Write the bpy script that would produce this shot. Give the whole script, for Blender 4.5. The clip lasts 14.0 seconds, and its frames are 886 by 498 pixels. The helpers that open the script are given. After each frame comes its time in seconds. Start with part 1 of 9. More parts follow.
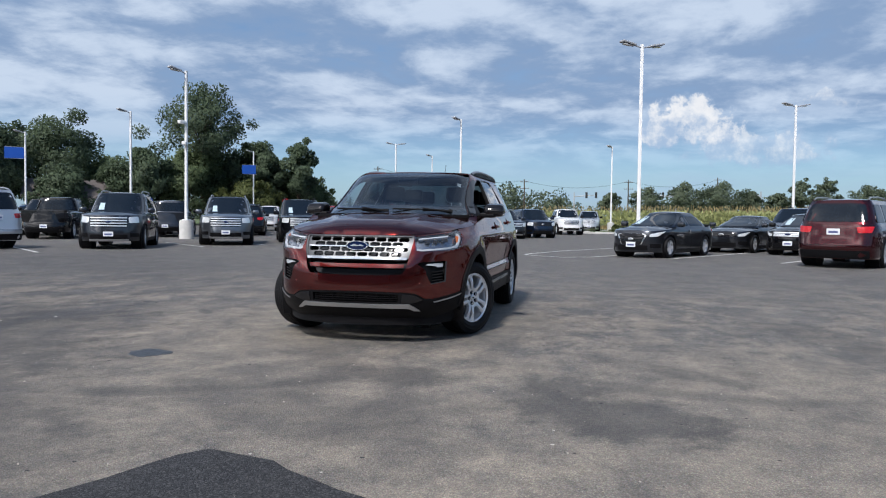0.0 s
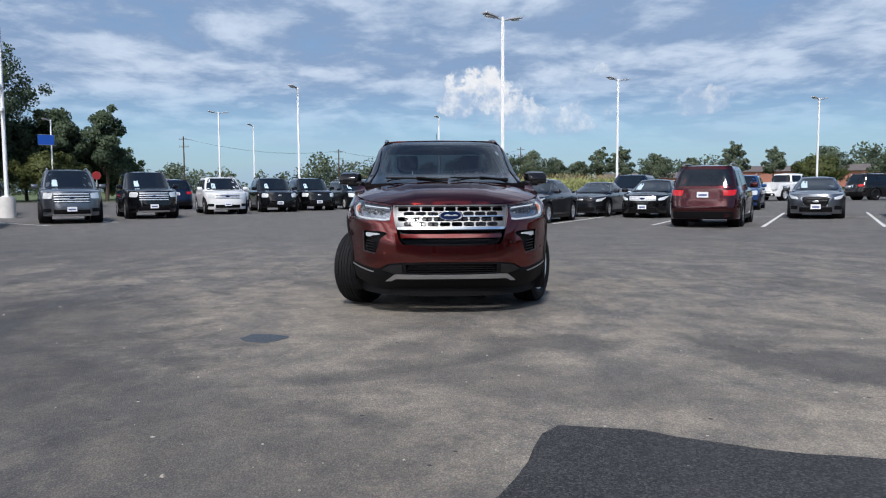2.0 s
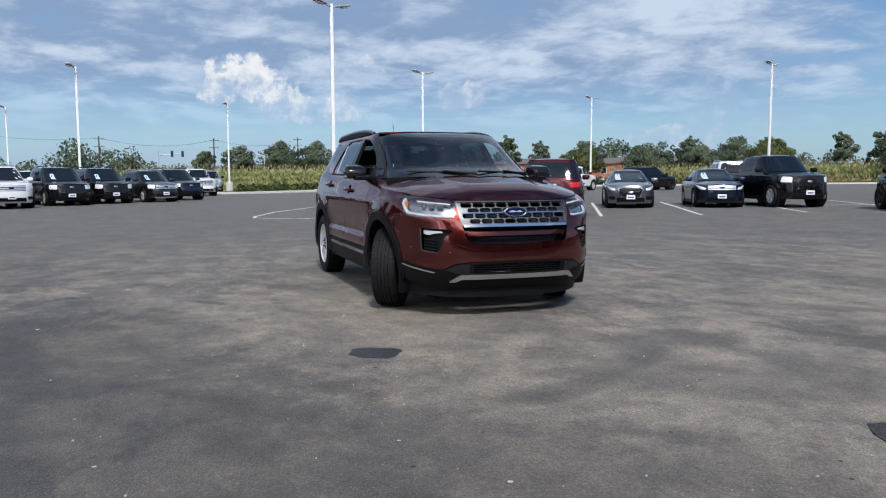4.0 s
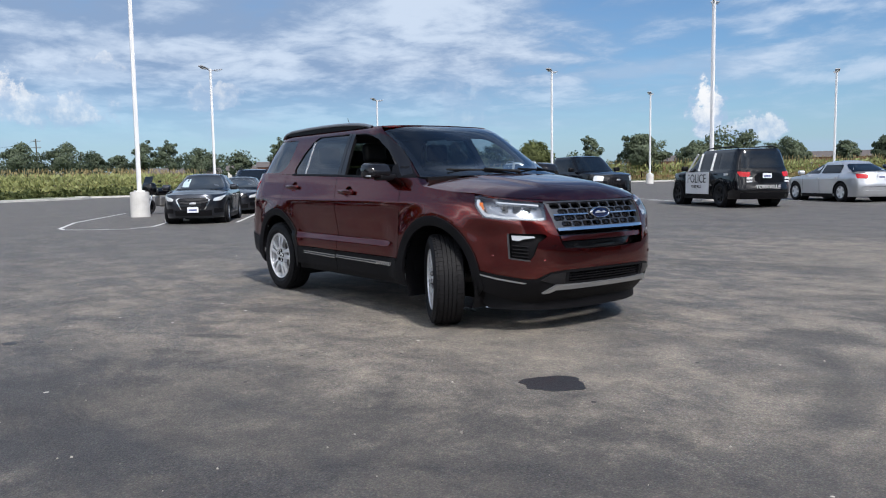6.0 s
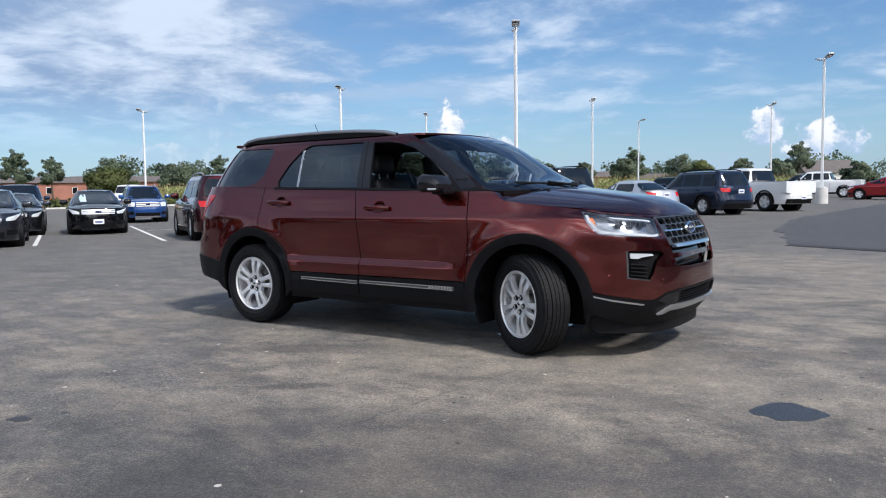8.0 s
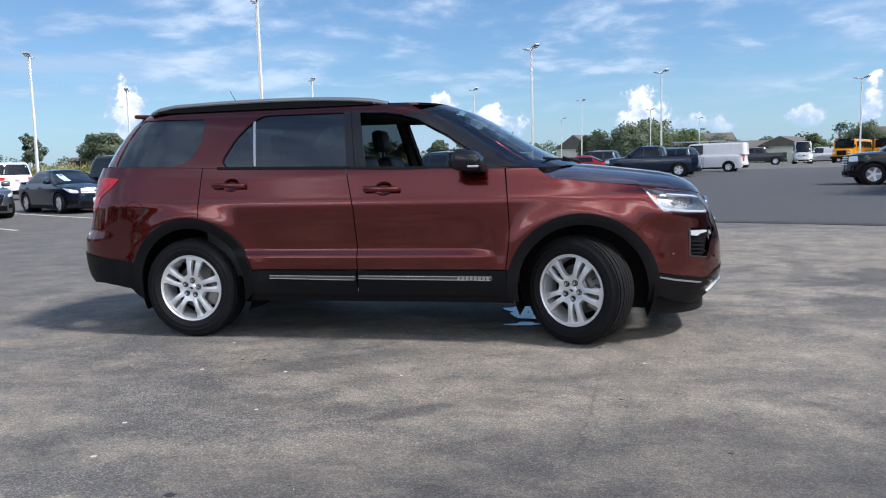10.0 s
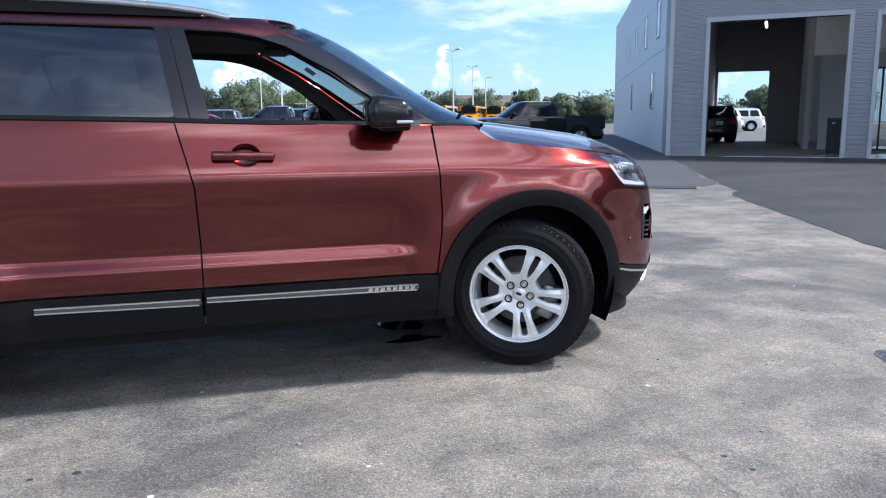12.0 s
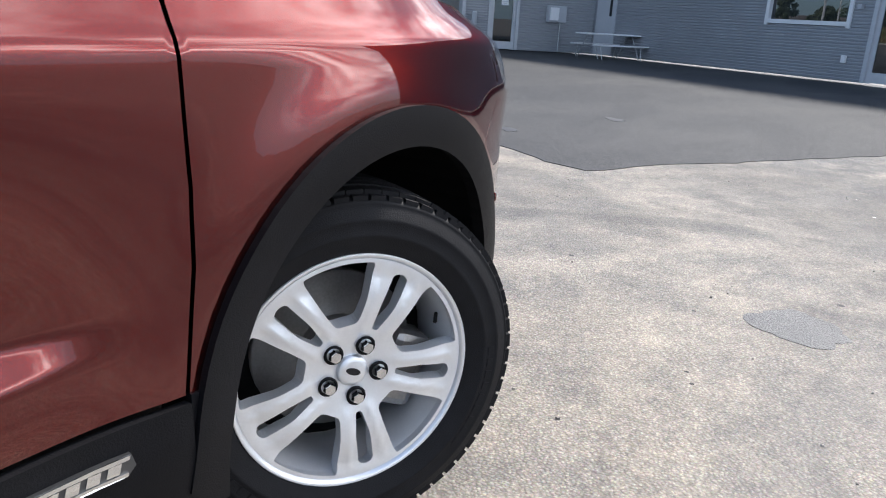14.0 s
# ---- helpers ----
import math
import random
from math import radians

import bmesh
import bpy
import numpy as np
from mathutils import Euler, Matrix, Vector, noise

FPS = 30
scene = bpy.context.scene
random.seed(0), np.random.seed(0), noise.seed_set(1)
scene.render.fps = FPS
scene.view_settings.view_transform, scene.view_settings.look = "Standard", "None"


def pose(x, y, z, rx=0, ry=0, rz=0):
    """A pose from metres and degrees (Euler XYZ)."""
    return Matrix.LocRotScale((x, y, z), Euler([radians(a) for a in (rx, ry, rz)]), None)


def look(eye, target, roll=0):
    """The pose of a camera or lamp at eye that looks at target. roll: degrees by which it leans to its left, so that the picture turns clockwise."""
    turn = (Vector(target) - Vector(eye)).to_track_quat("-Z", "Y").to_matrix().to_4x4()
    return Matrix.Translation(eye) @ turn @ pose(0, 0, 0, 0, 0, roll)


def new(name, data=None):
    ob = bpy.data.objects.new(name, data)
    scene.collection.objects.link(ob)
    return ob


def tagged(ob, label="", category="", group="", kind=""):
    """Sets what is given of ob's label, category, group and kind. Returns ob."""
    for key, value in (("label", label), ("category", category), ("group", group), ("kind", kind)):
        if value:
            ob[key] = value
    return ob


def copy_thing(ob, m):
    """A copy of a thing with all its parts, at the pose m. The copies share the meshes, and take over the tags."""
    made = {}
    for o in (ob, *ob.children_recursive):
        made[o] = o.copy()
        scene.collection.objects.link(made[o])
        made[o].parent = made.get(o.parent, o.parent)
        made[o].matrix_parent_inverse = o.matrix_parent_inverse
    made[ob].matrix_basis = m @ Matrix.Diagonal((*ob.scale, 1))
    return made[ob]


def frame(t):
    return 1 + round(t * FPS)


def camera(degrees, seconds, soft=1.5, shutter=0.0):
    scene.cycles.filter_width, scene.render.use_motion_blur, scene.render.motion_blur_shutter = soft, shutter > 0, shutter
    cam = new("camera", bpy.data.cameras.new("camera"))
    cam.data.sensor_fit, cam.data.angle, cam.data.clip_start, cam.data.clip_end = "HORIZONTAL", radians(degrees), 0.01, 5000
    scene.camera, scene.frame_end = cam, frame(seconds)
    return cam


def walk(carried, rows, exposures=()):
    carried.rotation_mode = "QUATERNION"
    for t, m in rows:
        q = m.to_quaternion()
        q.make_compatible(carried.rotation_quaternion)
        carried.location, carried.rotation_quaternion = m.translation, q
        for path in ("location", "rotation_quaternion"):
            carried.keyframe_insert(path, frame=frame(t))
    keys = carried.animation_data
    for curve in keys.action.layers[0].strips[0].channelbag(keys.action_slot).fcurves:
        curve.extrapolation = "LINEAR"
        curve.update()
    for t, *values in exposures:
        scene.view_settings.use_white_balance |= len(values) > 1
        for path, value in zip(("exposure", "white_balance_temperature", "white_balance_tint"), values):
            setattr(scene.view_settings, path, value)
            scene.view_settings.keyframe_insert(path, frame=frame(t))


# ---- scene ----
cam = camera(60.1, 14.0, 1.1)
PATH = [
    (0, (9.092, 2.287, 1.175), (7.14, 1.861, 1.093), 0.7),
    (0.5, (9.18, 1.641, 1.159), (7.203, 1.345, 1.082), 0.2),
    (1, (9.291, 0.977, 1.153), (7.301, 0.806, 1.059), -0.1),
    (1.5, (9.281, 0.308, 1.156), (7.285, 0.261, 1.031), -0.2),
    (2, (9.24, -0.35, 1.149), (7.248, -0.27, 0.992), -0.3),
    (2.2, (9.22, -0.61, 1.174), (7.232, -0.479, 1.005), -0.5),
    (4.3, (8.091, -3.108, 1.2), (6.249, -2.352, 1.021), -0.1),
    (4.5, (7.89, -3.303, 1.203), (6.072, -2.487, 1.026), -0.1),
    (5, (7.397, -3.764, 1.196), (5.647, -2.814, 1.017), -0.4),
    (5.5, (6.901, -4.198, 1.186), (5.228, -3.117, 1.005), -0.6),
    (6, (6.384, -4.621, 1.183), (4.797, -3.417, 1.001), -0.9),
    (6.5, (5.815, -4.948, 1.182), (4.326, -3.624, 1.007), -0.8),
    (7, (5.254, -5.297, 1.182), (3.87, -3.861, 1.021), -0.7),
    (7.2, (5.019, -5.41, 1.168), (3.681, -3.932, 1.013), -0.7),
    (9.3, (2.492, -6.272, 1.217), (1.797, -4.405, 1.048), -1.1),
    (9.5, (2.231, -6.28, 1.203), (1.613, -4.387, 1.025), -1.2),
    (10, (1.601, -6.118, 1.204), (1.187, -4.172, 0.997), -1.5),
    (10.5, (1.011, -5.828, 1.197), (0.817, -3.852, 0.961), -1.6),
    (11, (0.551, -5.448, 1.198), (0.593, -3.466, 0.932), -1.5),
    (11.5, (0.17, -4.962, 1.201), (0.47, -3.007, 0.906), -0.8),
    (12, (-0.083, -4.394, 1.211), (0.5, -2.508, 0.887), -0.4),
    (12.5, (-0.228, -3.758, 1.201), (0.652, -1.999, 0.835), -0.0),
    (13, (-0.156, -3.047, 1.152), (1.02, -1.487, 0.724), 0.4),
    (13.5, (0.02, -2.344, 1.119), (1.451, -1.042, 0.613), 1.7),
    (14, (0.304, -1.81, 1.053), (1.921, -0.788, 0.468), 3.5),
]
walk(cam, [(t, look(eye, target, roll)) for t, eye, target, roll in PATH],
     exposures=((0, 0.0, 6100, 11), (4.0, 0.0, 6150, 11), (7.0, 0.16, 6150, 11), (9.5, 0.33, 6100, 11), (11.0, 0.52, 5900, 11), (12.5, 0.92, 5700, 11), (14.0, 1.02, 6150, 11)))

# ---- world, sun and exposure ----
SUN_AZ, SUN_EL = radians(-10.0), radians(50.0)
world = bpy.data.worlds.new("sky")
scene.world = world
world.use_nodes = True
wt = world.node_tree
wt.nodes.clear()


def wnode(kind, **values):
    n = wt.nodes.new(kind)
    for key, value in values.items():
        if key in n.inputs:
            n.inputs[key].default_value = value
    return n


def wmath(op, a, b=None, clamp=False):
    n = wt.nodes.new("ShaderNodeMath")
    n.operation, n.use_clamp = op, clamp
    for i, v in enumerate((a, b)):
        if v is None:
            continue
        if isinstance(v, (int, float)):
            n.inputs[i].default_value = v
        else:
            wt.links.new(v, n.inputs[i])
    return n.outputs[0]


def wramp(value, lo, hi):
    n = wt.nodes.new("ShaderNodeMapRange")
    n.interpolation_type = "SMOOTHSTEP"
    wt.links.new(value, n.inputs["Value"])
    n.inputs["From Min"].default_value, n.inputs["From Max"].default_value = lo, hi
    return n.outputs["Result"]


def wmix(fac, a, b):
    n = wt.nodes.new("ShaderNodeMix")
    n.data_type = "RGBA"
    for sock, v in ((n.inputs["Factor"], fac), (n.inputs["A"], a), (n.inputs["B"], b)):
        if isinstance(v, (int, float, tuple)):
            sock.default_value = v
        else:
            wt.links.new(v, sock)
    return n.outputs["Result"]


sky = wt.nodes.new("ShaderNodeTexSky")
sky.sky_type, sky.sun_disc = "NISHITA", False
sky.sun_elevation, sky.sun_rotation = SUN_EL, radians(90) - SUN_AZ
sky.air_density, sky.dust_density, sky.ozone_density = 1.0, 0.6, 1.6
coord = wt.nodes.new("ShaderNodeTexCoord").outputs["Generated"]
sep = wt.nodes.new("ShaderNodeSeparateXYZ")
wt.links.new(coord, sep.inputs[0])
dx, dy, dz = sep.outputs
# a flat layer high up: the direction divided by its height
lift = wmath("ADD", wmath("MAXIMUM", dz, 0.0), 0.15)
flat = wt.nodes.new("ShaderNodeCombineXYZ")
wt.links.new(wmath("DIVIDE", dx, lift), flat.inputs[0])
wt.links.new(wmath("DIVIDE", dy, lift), flat.inputs[1])


def wnoise(vec, scale, detail, rough=0.6, distort=0.0):
    n = wnode("ShaderNodeTexNoise", Scale=scale, Detail=detail, Roughness=rough, Distortion=distort)
    wt.links.new(vec, n.inputs["Vector"])
    return n.outputs["Fac"]


high = wnoise(flat.outputs[0], 1.05, 11, 0.62, 0.25)
broad = wnoise(flat.outputs[0], 0.26, 3, 0.5)
ripple = wnoise(flat.outputs[0], 4.2, 8, 0.58, 0.3)
# the cover is thick to the west and south and thins out towards the north and east
west = wramp(wmath("SUBTRACT", wmath("MULTIPLY", dx, -0.8), wmath("MULTIPLY", dy, 0.75)), -0.45, 0.70)
# sunlit cloud stands to the south and east
south = wramp(wmath("SUBTRACT", wmath("MULTIPLY", dx, 0.65), wmath("MULTIPLY", dy, 0.8)), 0.15, 0.55)
west = wmath("MAXIMUM", west, south)
cover = wmath("ADD", wmath("ADD", high, wmath("MULTIPLY", wmath("SUBTRACT", broad, 0.5), 0.5)), wmath("MULTIPLY", west, 0.33))
cover = wmath("ADD", cover, wmath("MULTIPLY", south, 0.08))
cover = wmath("ADD", cover, wmath("MULTIPLY", wmath("SUBTRACT", ripple, 0.5), 0.34))
sheet_mask = wmath("MULTIPLY", wramp(cover, 0.42, 0.76), 0.95)
sheet_mask = wmath("MULTIPLY", sheet_mask, wramp(dz, 0.03, 0.15))
# it breaks up towards the zenith
sheet_mask = wmath("MULTIPLY", sheet_mask, wmath("SUBTRACT", 1.0, wmath("MULTIPLY", wramp(dz, 0.55, 0.85), 0.8)))
# thin veils drawn out along the horizon
veil = wt.nodes.new("ShaderNodeMapping")
veil.inputs["Scale"].default_value = (1.0, 1.0, 7.0)
wt.links.new(coord, veil.inputs["Vector"])
veil_mask = wmath("MULTIPLY", wramp(wnoise(veil.outputs[0], 2.6, 6, 0.55, 0.4), 0.48, 0.72), 0.55)
# cumulus heads low over the horizon, as (bearing, foot, width, height, brightness) in degrees
azim = wmath("DEGREES", wmath("ARCTAN2", dy, dx))
elev = wmath("DEGREES", wmath("ARCSINE", dz))
ragged = wmath("MULTIPLY", wmath("SUBTRACT", wnoise(coord, 30.0, 10, 0.62, 0.15), 0.5), 3.6)
bigger = wmath("MULTIPLY", wmath("SUBTRACT", wnoise(coord, 9.0, 2, 0.5), 0.5), 1.5)
wobble = wmath("ADD", ragged, bigger)
cum_mask, lit = None, None
for bearing, foot, wide, tall, strength in ((174.5, 6.4, 3.8, 2.4, 0.85), (170.5, 4.6, 5.0, 1.9, 0.6), (166.5, 7.6, 3.0, 1.2, 0.5), (158.8, 5.9, 2.6, 1.6, 0.6), (142.5, 2.6, 5.2, 1.6, 0.45), (141.0, 5.0, 2.6, 3.0, 0.25), (123.7, 4.2, 1.6, 2.6, 0.95), (121.0, 3.0, 2.4, 1.4, 0.8),
                                            (101.8, 3.9, 1.7, 1.9, 1.0), (98.0, 3.0, 3.2, 1.7, 1.0), (87.3, 3.2, 2.2, 2.3, 1.0), (83.5, 2.6, 2.6, 1.2, 0.7), (76.6, 2.8, 1.3, 1.2, 0.8), (72.8, 3.3, 0.9, 2.3, 1.0), (70.5, 2.8, 1.4, 1.2, 0.9),
                                            (66.6, 3.0, 1.6, 1.4, 0.6), (184.0, 4.0, 2.6, 1.4, 0.4), (55.0, 3.0, 3.0, 1.8, 0.7), (-60.0, 6.0, 9.0, 5.0, 0.9), (-95.0, 7.0, 12.0, 6.0, 0.9), (-125.0, 6.0, 9.0, 4.0, 0.8), (20.0, 4.0, 7.0, 3.0, 0.8)):
    u = wmath("DIVIDE", wmath("SUBTRACT", azim, bearing), wide)
    w = wmath("DIVIDE", wmath("SUBTRACT", elev, foot), tall)
    # billowing above, flat below
    low_w = wmath("MAXIMUM", w, wmath("MULTIPLY", w, -1.7))
    d = wmath("ADD", wmath("MULTIPLY", u, u), wmath("MULTIPLY", low_w, low_w))
    m = wmath("MULTIPLY", wramp(wmath("ADD", wmath("SUBTRACT", 1.0, d), wobble), 0.0, 0.58), strength)
    m = wmath("MULTIPLY", m, wramp(d, 4.5, 2.2))
    top = wmath("MULTIPLY", m, wmath("ADD", wmath("MULTIPLY", w, 0.28), 0.40, True))
    cum_mask = m if cum_mask is None else wmath("MAXIMUM", cum_mask, m)
    lit = top if lit is None else wmath("MAXIMUM", lit, top)
shade = wramp(wmath("ADD", lit, wmath("MULTIPLY", wmath("SUBTRACT", wnoise(coord, 42.0, 8, 0.62), 0.5), 1.5)), 0.12, 0.62)
vm = wt.nodes.new("ShaderNodeVectorMath")
vm.operation = "MULTIPLY"
wt.links.new(sky.outputs[0], vm.inputs[0])
vm.inputs[1].default_value = (0.072, 0.090, 0.104)
veiled = wmix(veil_mask, vm.outputs[0], (0.44, 0.55, 0.69, 1))
grey = wmix(wramp(wmath("ADD", high, wmath("MULTIPLY", wmath("SUBTRACT", ripple, 0.5), 0.5)), 0.40, 0.66), (0.26, 0.36, 0.52, 1), (0.62, 0.70, 0.80, 1))
grey = wmix(wmath("MULTIPLY", south, 0.9), grey, wmix(wramp(high, 0.44, 0.66), (0.60, 0.64, 0.72, 1), (4.4, 4.2, 4.0, 1)))
with_sheet = wmix(sheet_mask, veiled, grey)
white = wmix(shade, (0.42, 0.53, 0.68, 1), (0.98, 0.95, 0.90, 1))
with_heads = wmix(cum_mask, with_sheet, white)
haze = wmix(wmath("MULTIPLY", wmath("SUBTRACT", 1.0, wramp(dz, -0.02, 0.13)), 0.55), with_heads, (0.34, 0.49, 0.67, 1))
back = wt.nodes.new("ShaderNodeBackground")
wt.links.new(haze, back.inputs["Color"])
back.inputs["Strength"].default_value = 1.0
wo = wt.nodes.new("ShaderNodeOutputWorld")
wt.links.new(back.outputs[0], wo.inputs["Surface"])

sun_data = bpy.data.lights.new("sun", "SUN")
sun_data.energy, sun_data.angle, sun_data.color = 3.9, radians(7.0), (1.0, 0.93, 0.84)
sun = new("sun", sun_data)
sun_dir = Vector((math.cos(SUN_AZ) * math.cos(SUN_EL), math.sin(SUN_AZ) * math.cos(SUN_EL), math.sin(SUN_EL)))
sun.matrix_world = look(sun_dir * 60, (0, 0, 0))

# ---- materials ----
def material(name, rough=0.5, metal=0.0, coat=0.0, spec=0.5, transmission=0.0, ior=1.45):
    m = bpy.data.materials.new(name)
    m.use_nodes = True
    b = m.node_tree.nodes["Principled BSDF"]
    b.inputs["Roughness"].default_value = rough
    b.inputs["Metallic"].default_value = metal
    b.inputs["Coat Weight"].default_value = coat
    b.inputs["Coat Roughness"].default_value = 0.03
    b.inputs["Specular IOR Level"].default_value = spec
    b.inputs["Transmission Weight"].default_value = transmission
    b.inputs["IOR"].default_value = ior
    return m, m.node_tree, b


def tex(nt, kind, vec=None, **values):
    n = nt.nodes.new(kind)
    for key, value in values.items():
        n.inputs[key].default_value = value
    if vec is not None:
        nt.links.new(vec, n.inputs["Vector"])
    return n


def coords(nt, scale=(1, 1, 1), turn=0.0, space="Object"):
    c = nt.nodes.new("ShaderNodeTexCoord")
    m = nt.nodes.new("ShaderNodeMapping")
    m.inputs["Scale"].default_value = scale
    m.inputs["Rotation"].default_value = (0, 0, turn)
    nt.links.new(c.outputs[space], m.inputs["Vector"])
    return m.outputs[0]


def ramp(nt, value, stops):
    n = nt.nodes.new("ShaderNodeValToRGB")
    e = n.color_ramp.elements
    while len(e) < len(stops):
        e.new(0.5)
    for el, (at, col) in zip(e, stops):
        el.position = at
        el.color = col if len(col) == 4 else (*col, 1)
    nt.links.new(value, n.inputs[0])
    return n.outputs[0]


def mixc(nt, fac, a, b, mode="MIX"):
    n = nt.nodes.new("ShaderNodeMix")
    n.data_type, n.blend_type = "RGBA", mode
    for sock, v in ((n.inputs["Factor"], fac), (n.inputs["A"], a), (n.inputs["B"], b)):
        if isinstance(v, (int, float)):
            sock.default_value = v
        elif isinstance(v, tuple):
            sock.default_value = v if len(v) == 4 else (*v, 1)
        else:
            nt.links.new(v, sock)
    return n.outputs["Result"]


def calc(nt, op, a, b=0.0):
    n = nt.nodes.new("ShaderNodeMath")
    n.operation = op
    for i, v in enumerate((a, b)):
        if isinstance(v, (int, float)):
            n.inputs[i].default_value = v
        else:
            nt.links.new(v, n.inputs[i])
    return n.outputs[0]


def bump(nt, b, height, strength, distance=0.01):
    n = nt.nodes.new("ShaderNodeBump")
    n.inputs["Strength"].default_value, n.inputs["Distance"].default_value = strength, distance
    nt.links.new(height, n.inputs["Height"])
    nt.links.new(n.outputs[0], b.inputs["Normal"])


def plain(name, colour, rough=0.5, metal=0.0, coat=0.0, vary=0.12, scale=6.0, relief=0.0, spec=0.5):
    """A surface of one colour with slight mottling at two sizes and a little relief."""
    m, nt, b = material(name, rough, metal, coat, spec)
    v = coords(nt)
    big = tex(nt, "ShaderNodeTexNoise", v, Scale=scale, Detail=4.0)
    fine = tex(nt, "ShaderNodeTexNoise", v, Scale=scale * 14, Detail=3.0)
    f = calc(nt, "ADD", calc(nt, "MULTIPLY", big.outputs["Fac"], 0.65), calc(nt, "MULTIPLY", fine.outputs["Fac"], 0.35))
    lo = tuple(c * (1 - vary) for c in colour)
    hi = tuple(min(1, c * (1 + vary)) for c in colour)
    nt.links.new(ramp(nt, f, [(0.3, lo), (0.7, hi)]), b.inputs["Base Color"])
    r = nt.nodes.new("ShaderNodeMapRange")
    nt.links.new(f, r.inputs[0])
    r.inputs[3].default_value, r.inputs[4].default_value = max(0.02, rough - 0.06), min(1, rough + 0.08)
    nt.links.new(r.outputs[0], b.inputs["Roughness"])
    if relief:
        bump(nt, b, fine.outputs["Fac"], relief, 0.004)
    return m


def car_paint(name, colour, flake=(1, 1, 1), metal=0.55, rough=0.38, coat_ior=1.5, edge=None):
    m, nt, b = material(name, rough, metal, 1.0, spec=0.06)
    v = coords(nt)
    big = tex(nt, "ShaderNodeTexNoise", v, Scale=2.5, Detail=3.0)
    fl = tex(nt, "ShaderNodeTexVoronoi", v, Scale=2600.0)
    base = mixc(nt, big.outputs["Fac"], tuple(c * 0.92 for c in colour), tuple(min(1, c * 1.06) for c in colour))
    tint = mixc(nt, 0.10, base, mixc(nt, 1.0, base, fl.outputs["Color"], "MULTIPLY"))
    nt.links.new(tint, b.inputs["Base Color"])
    b.inputs["Coat Roughness"].default_value = 0.015
    b.inputs["Coat IOR"].default_value = coat_ior
    if edge:
        b.inputs["Specular Tint"].default_value = (*edge, 1)
    # faint road dust dulls the clear coat low down on the panels
    dust = tex(nt, "ShaderNodeTexNoise", v, Scale=7.0, Detail=6.0)
    r = nt.nodes.new("ShaderNodeMapRange")
    nt.links.new(dust.outputs["Fac"], r.inputs[0])
    r.inputs[1].default_value, r.inputs[2].default_value = 0.45, 0.8
    r.inputs[3].default_value, r.inputs[4].default_value = 0.03, 0.075
    nt.links.new(r.outputs[0], b.inputs["Coat Roughness"])
    return m


def clear_glass(name, tint, gloss=0.0, opacity=0.0, body=(0.01, 0.012, 0.014)):
    """A pane: see-through with a tint, reflecting more at grazing angles; opacity is the share of solid dark film."""
    m = bpy.data.materials.new(name)
    m.use_nodes = True
    nt = m.node_tree
    nt.nodes.clear()
    out = nt.nodes.new("ShaderNodeOutputMaterial")
    tr = nt.nodes.new("ShaderNodeBsdfTransparent")
    tr.inputs[0].default_value = (*tint, 1)
    gl = nt.nodes.new("ShaderNodeBsdfGlossy")
    gl.inputs["Roughness"].default_value = 0.0
    gl.inputs["Color"].default_value = (0.95, 0.97, 1, 1)
    di = nt.nodes.new("ShaderNodeBsdfDiffuse")
    di.inputs[0].default_value = (*body, 1)
    m1 = nt.nodes.new("ShaderNodeMixShader")
    m1.inputs[0].default_value = opacity
    nt.links.new(tr.outputs[0], m1.inputs[1])
    nt.links.new(di.outputs[0], m1.inputs[2])
    fr = nt.nodes.new("ShaderNodeLayerWeight")
    fr.inputs["Blend"].default_value = 0.5
    graze = calc(nt, "ADD", calc(nt, "MULTIPLY", calc(nt, "POWER", fr.outputs["Facing"], 5.0), 0.9), 0.045)
    m2 = nt.nodes.new("ShaderNodeMixShader")
    nt.links.new(calc(nt, "MINIMUM", calc(nt, "ADD", graze, gloss), 1.0), m2.inputs[0])
    nt.links.new(m1.outputs[0], m2.inputs[1])
    nt.links.new(gl.outputs[0], m2.inputs[2])
    nt.links.new(m2.outputs[0], out.inputs["Surface"])
    return m


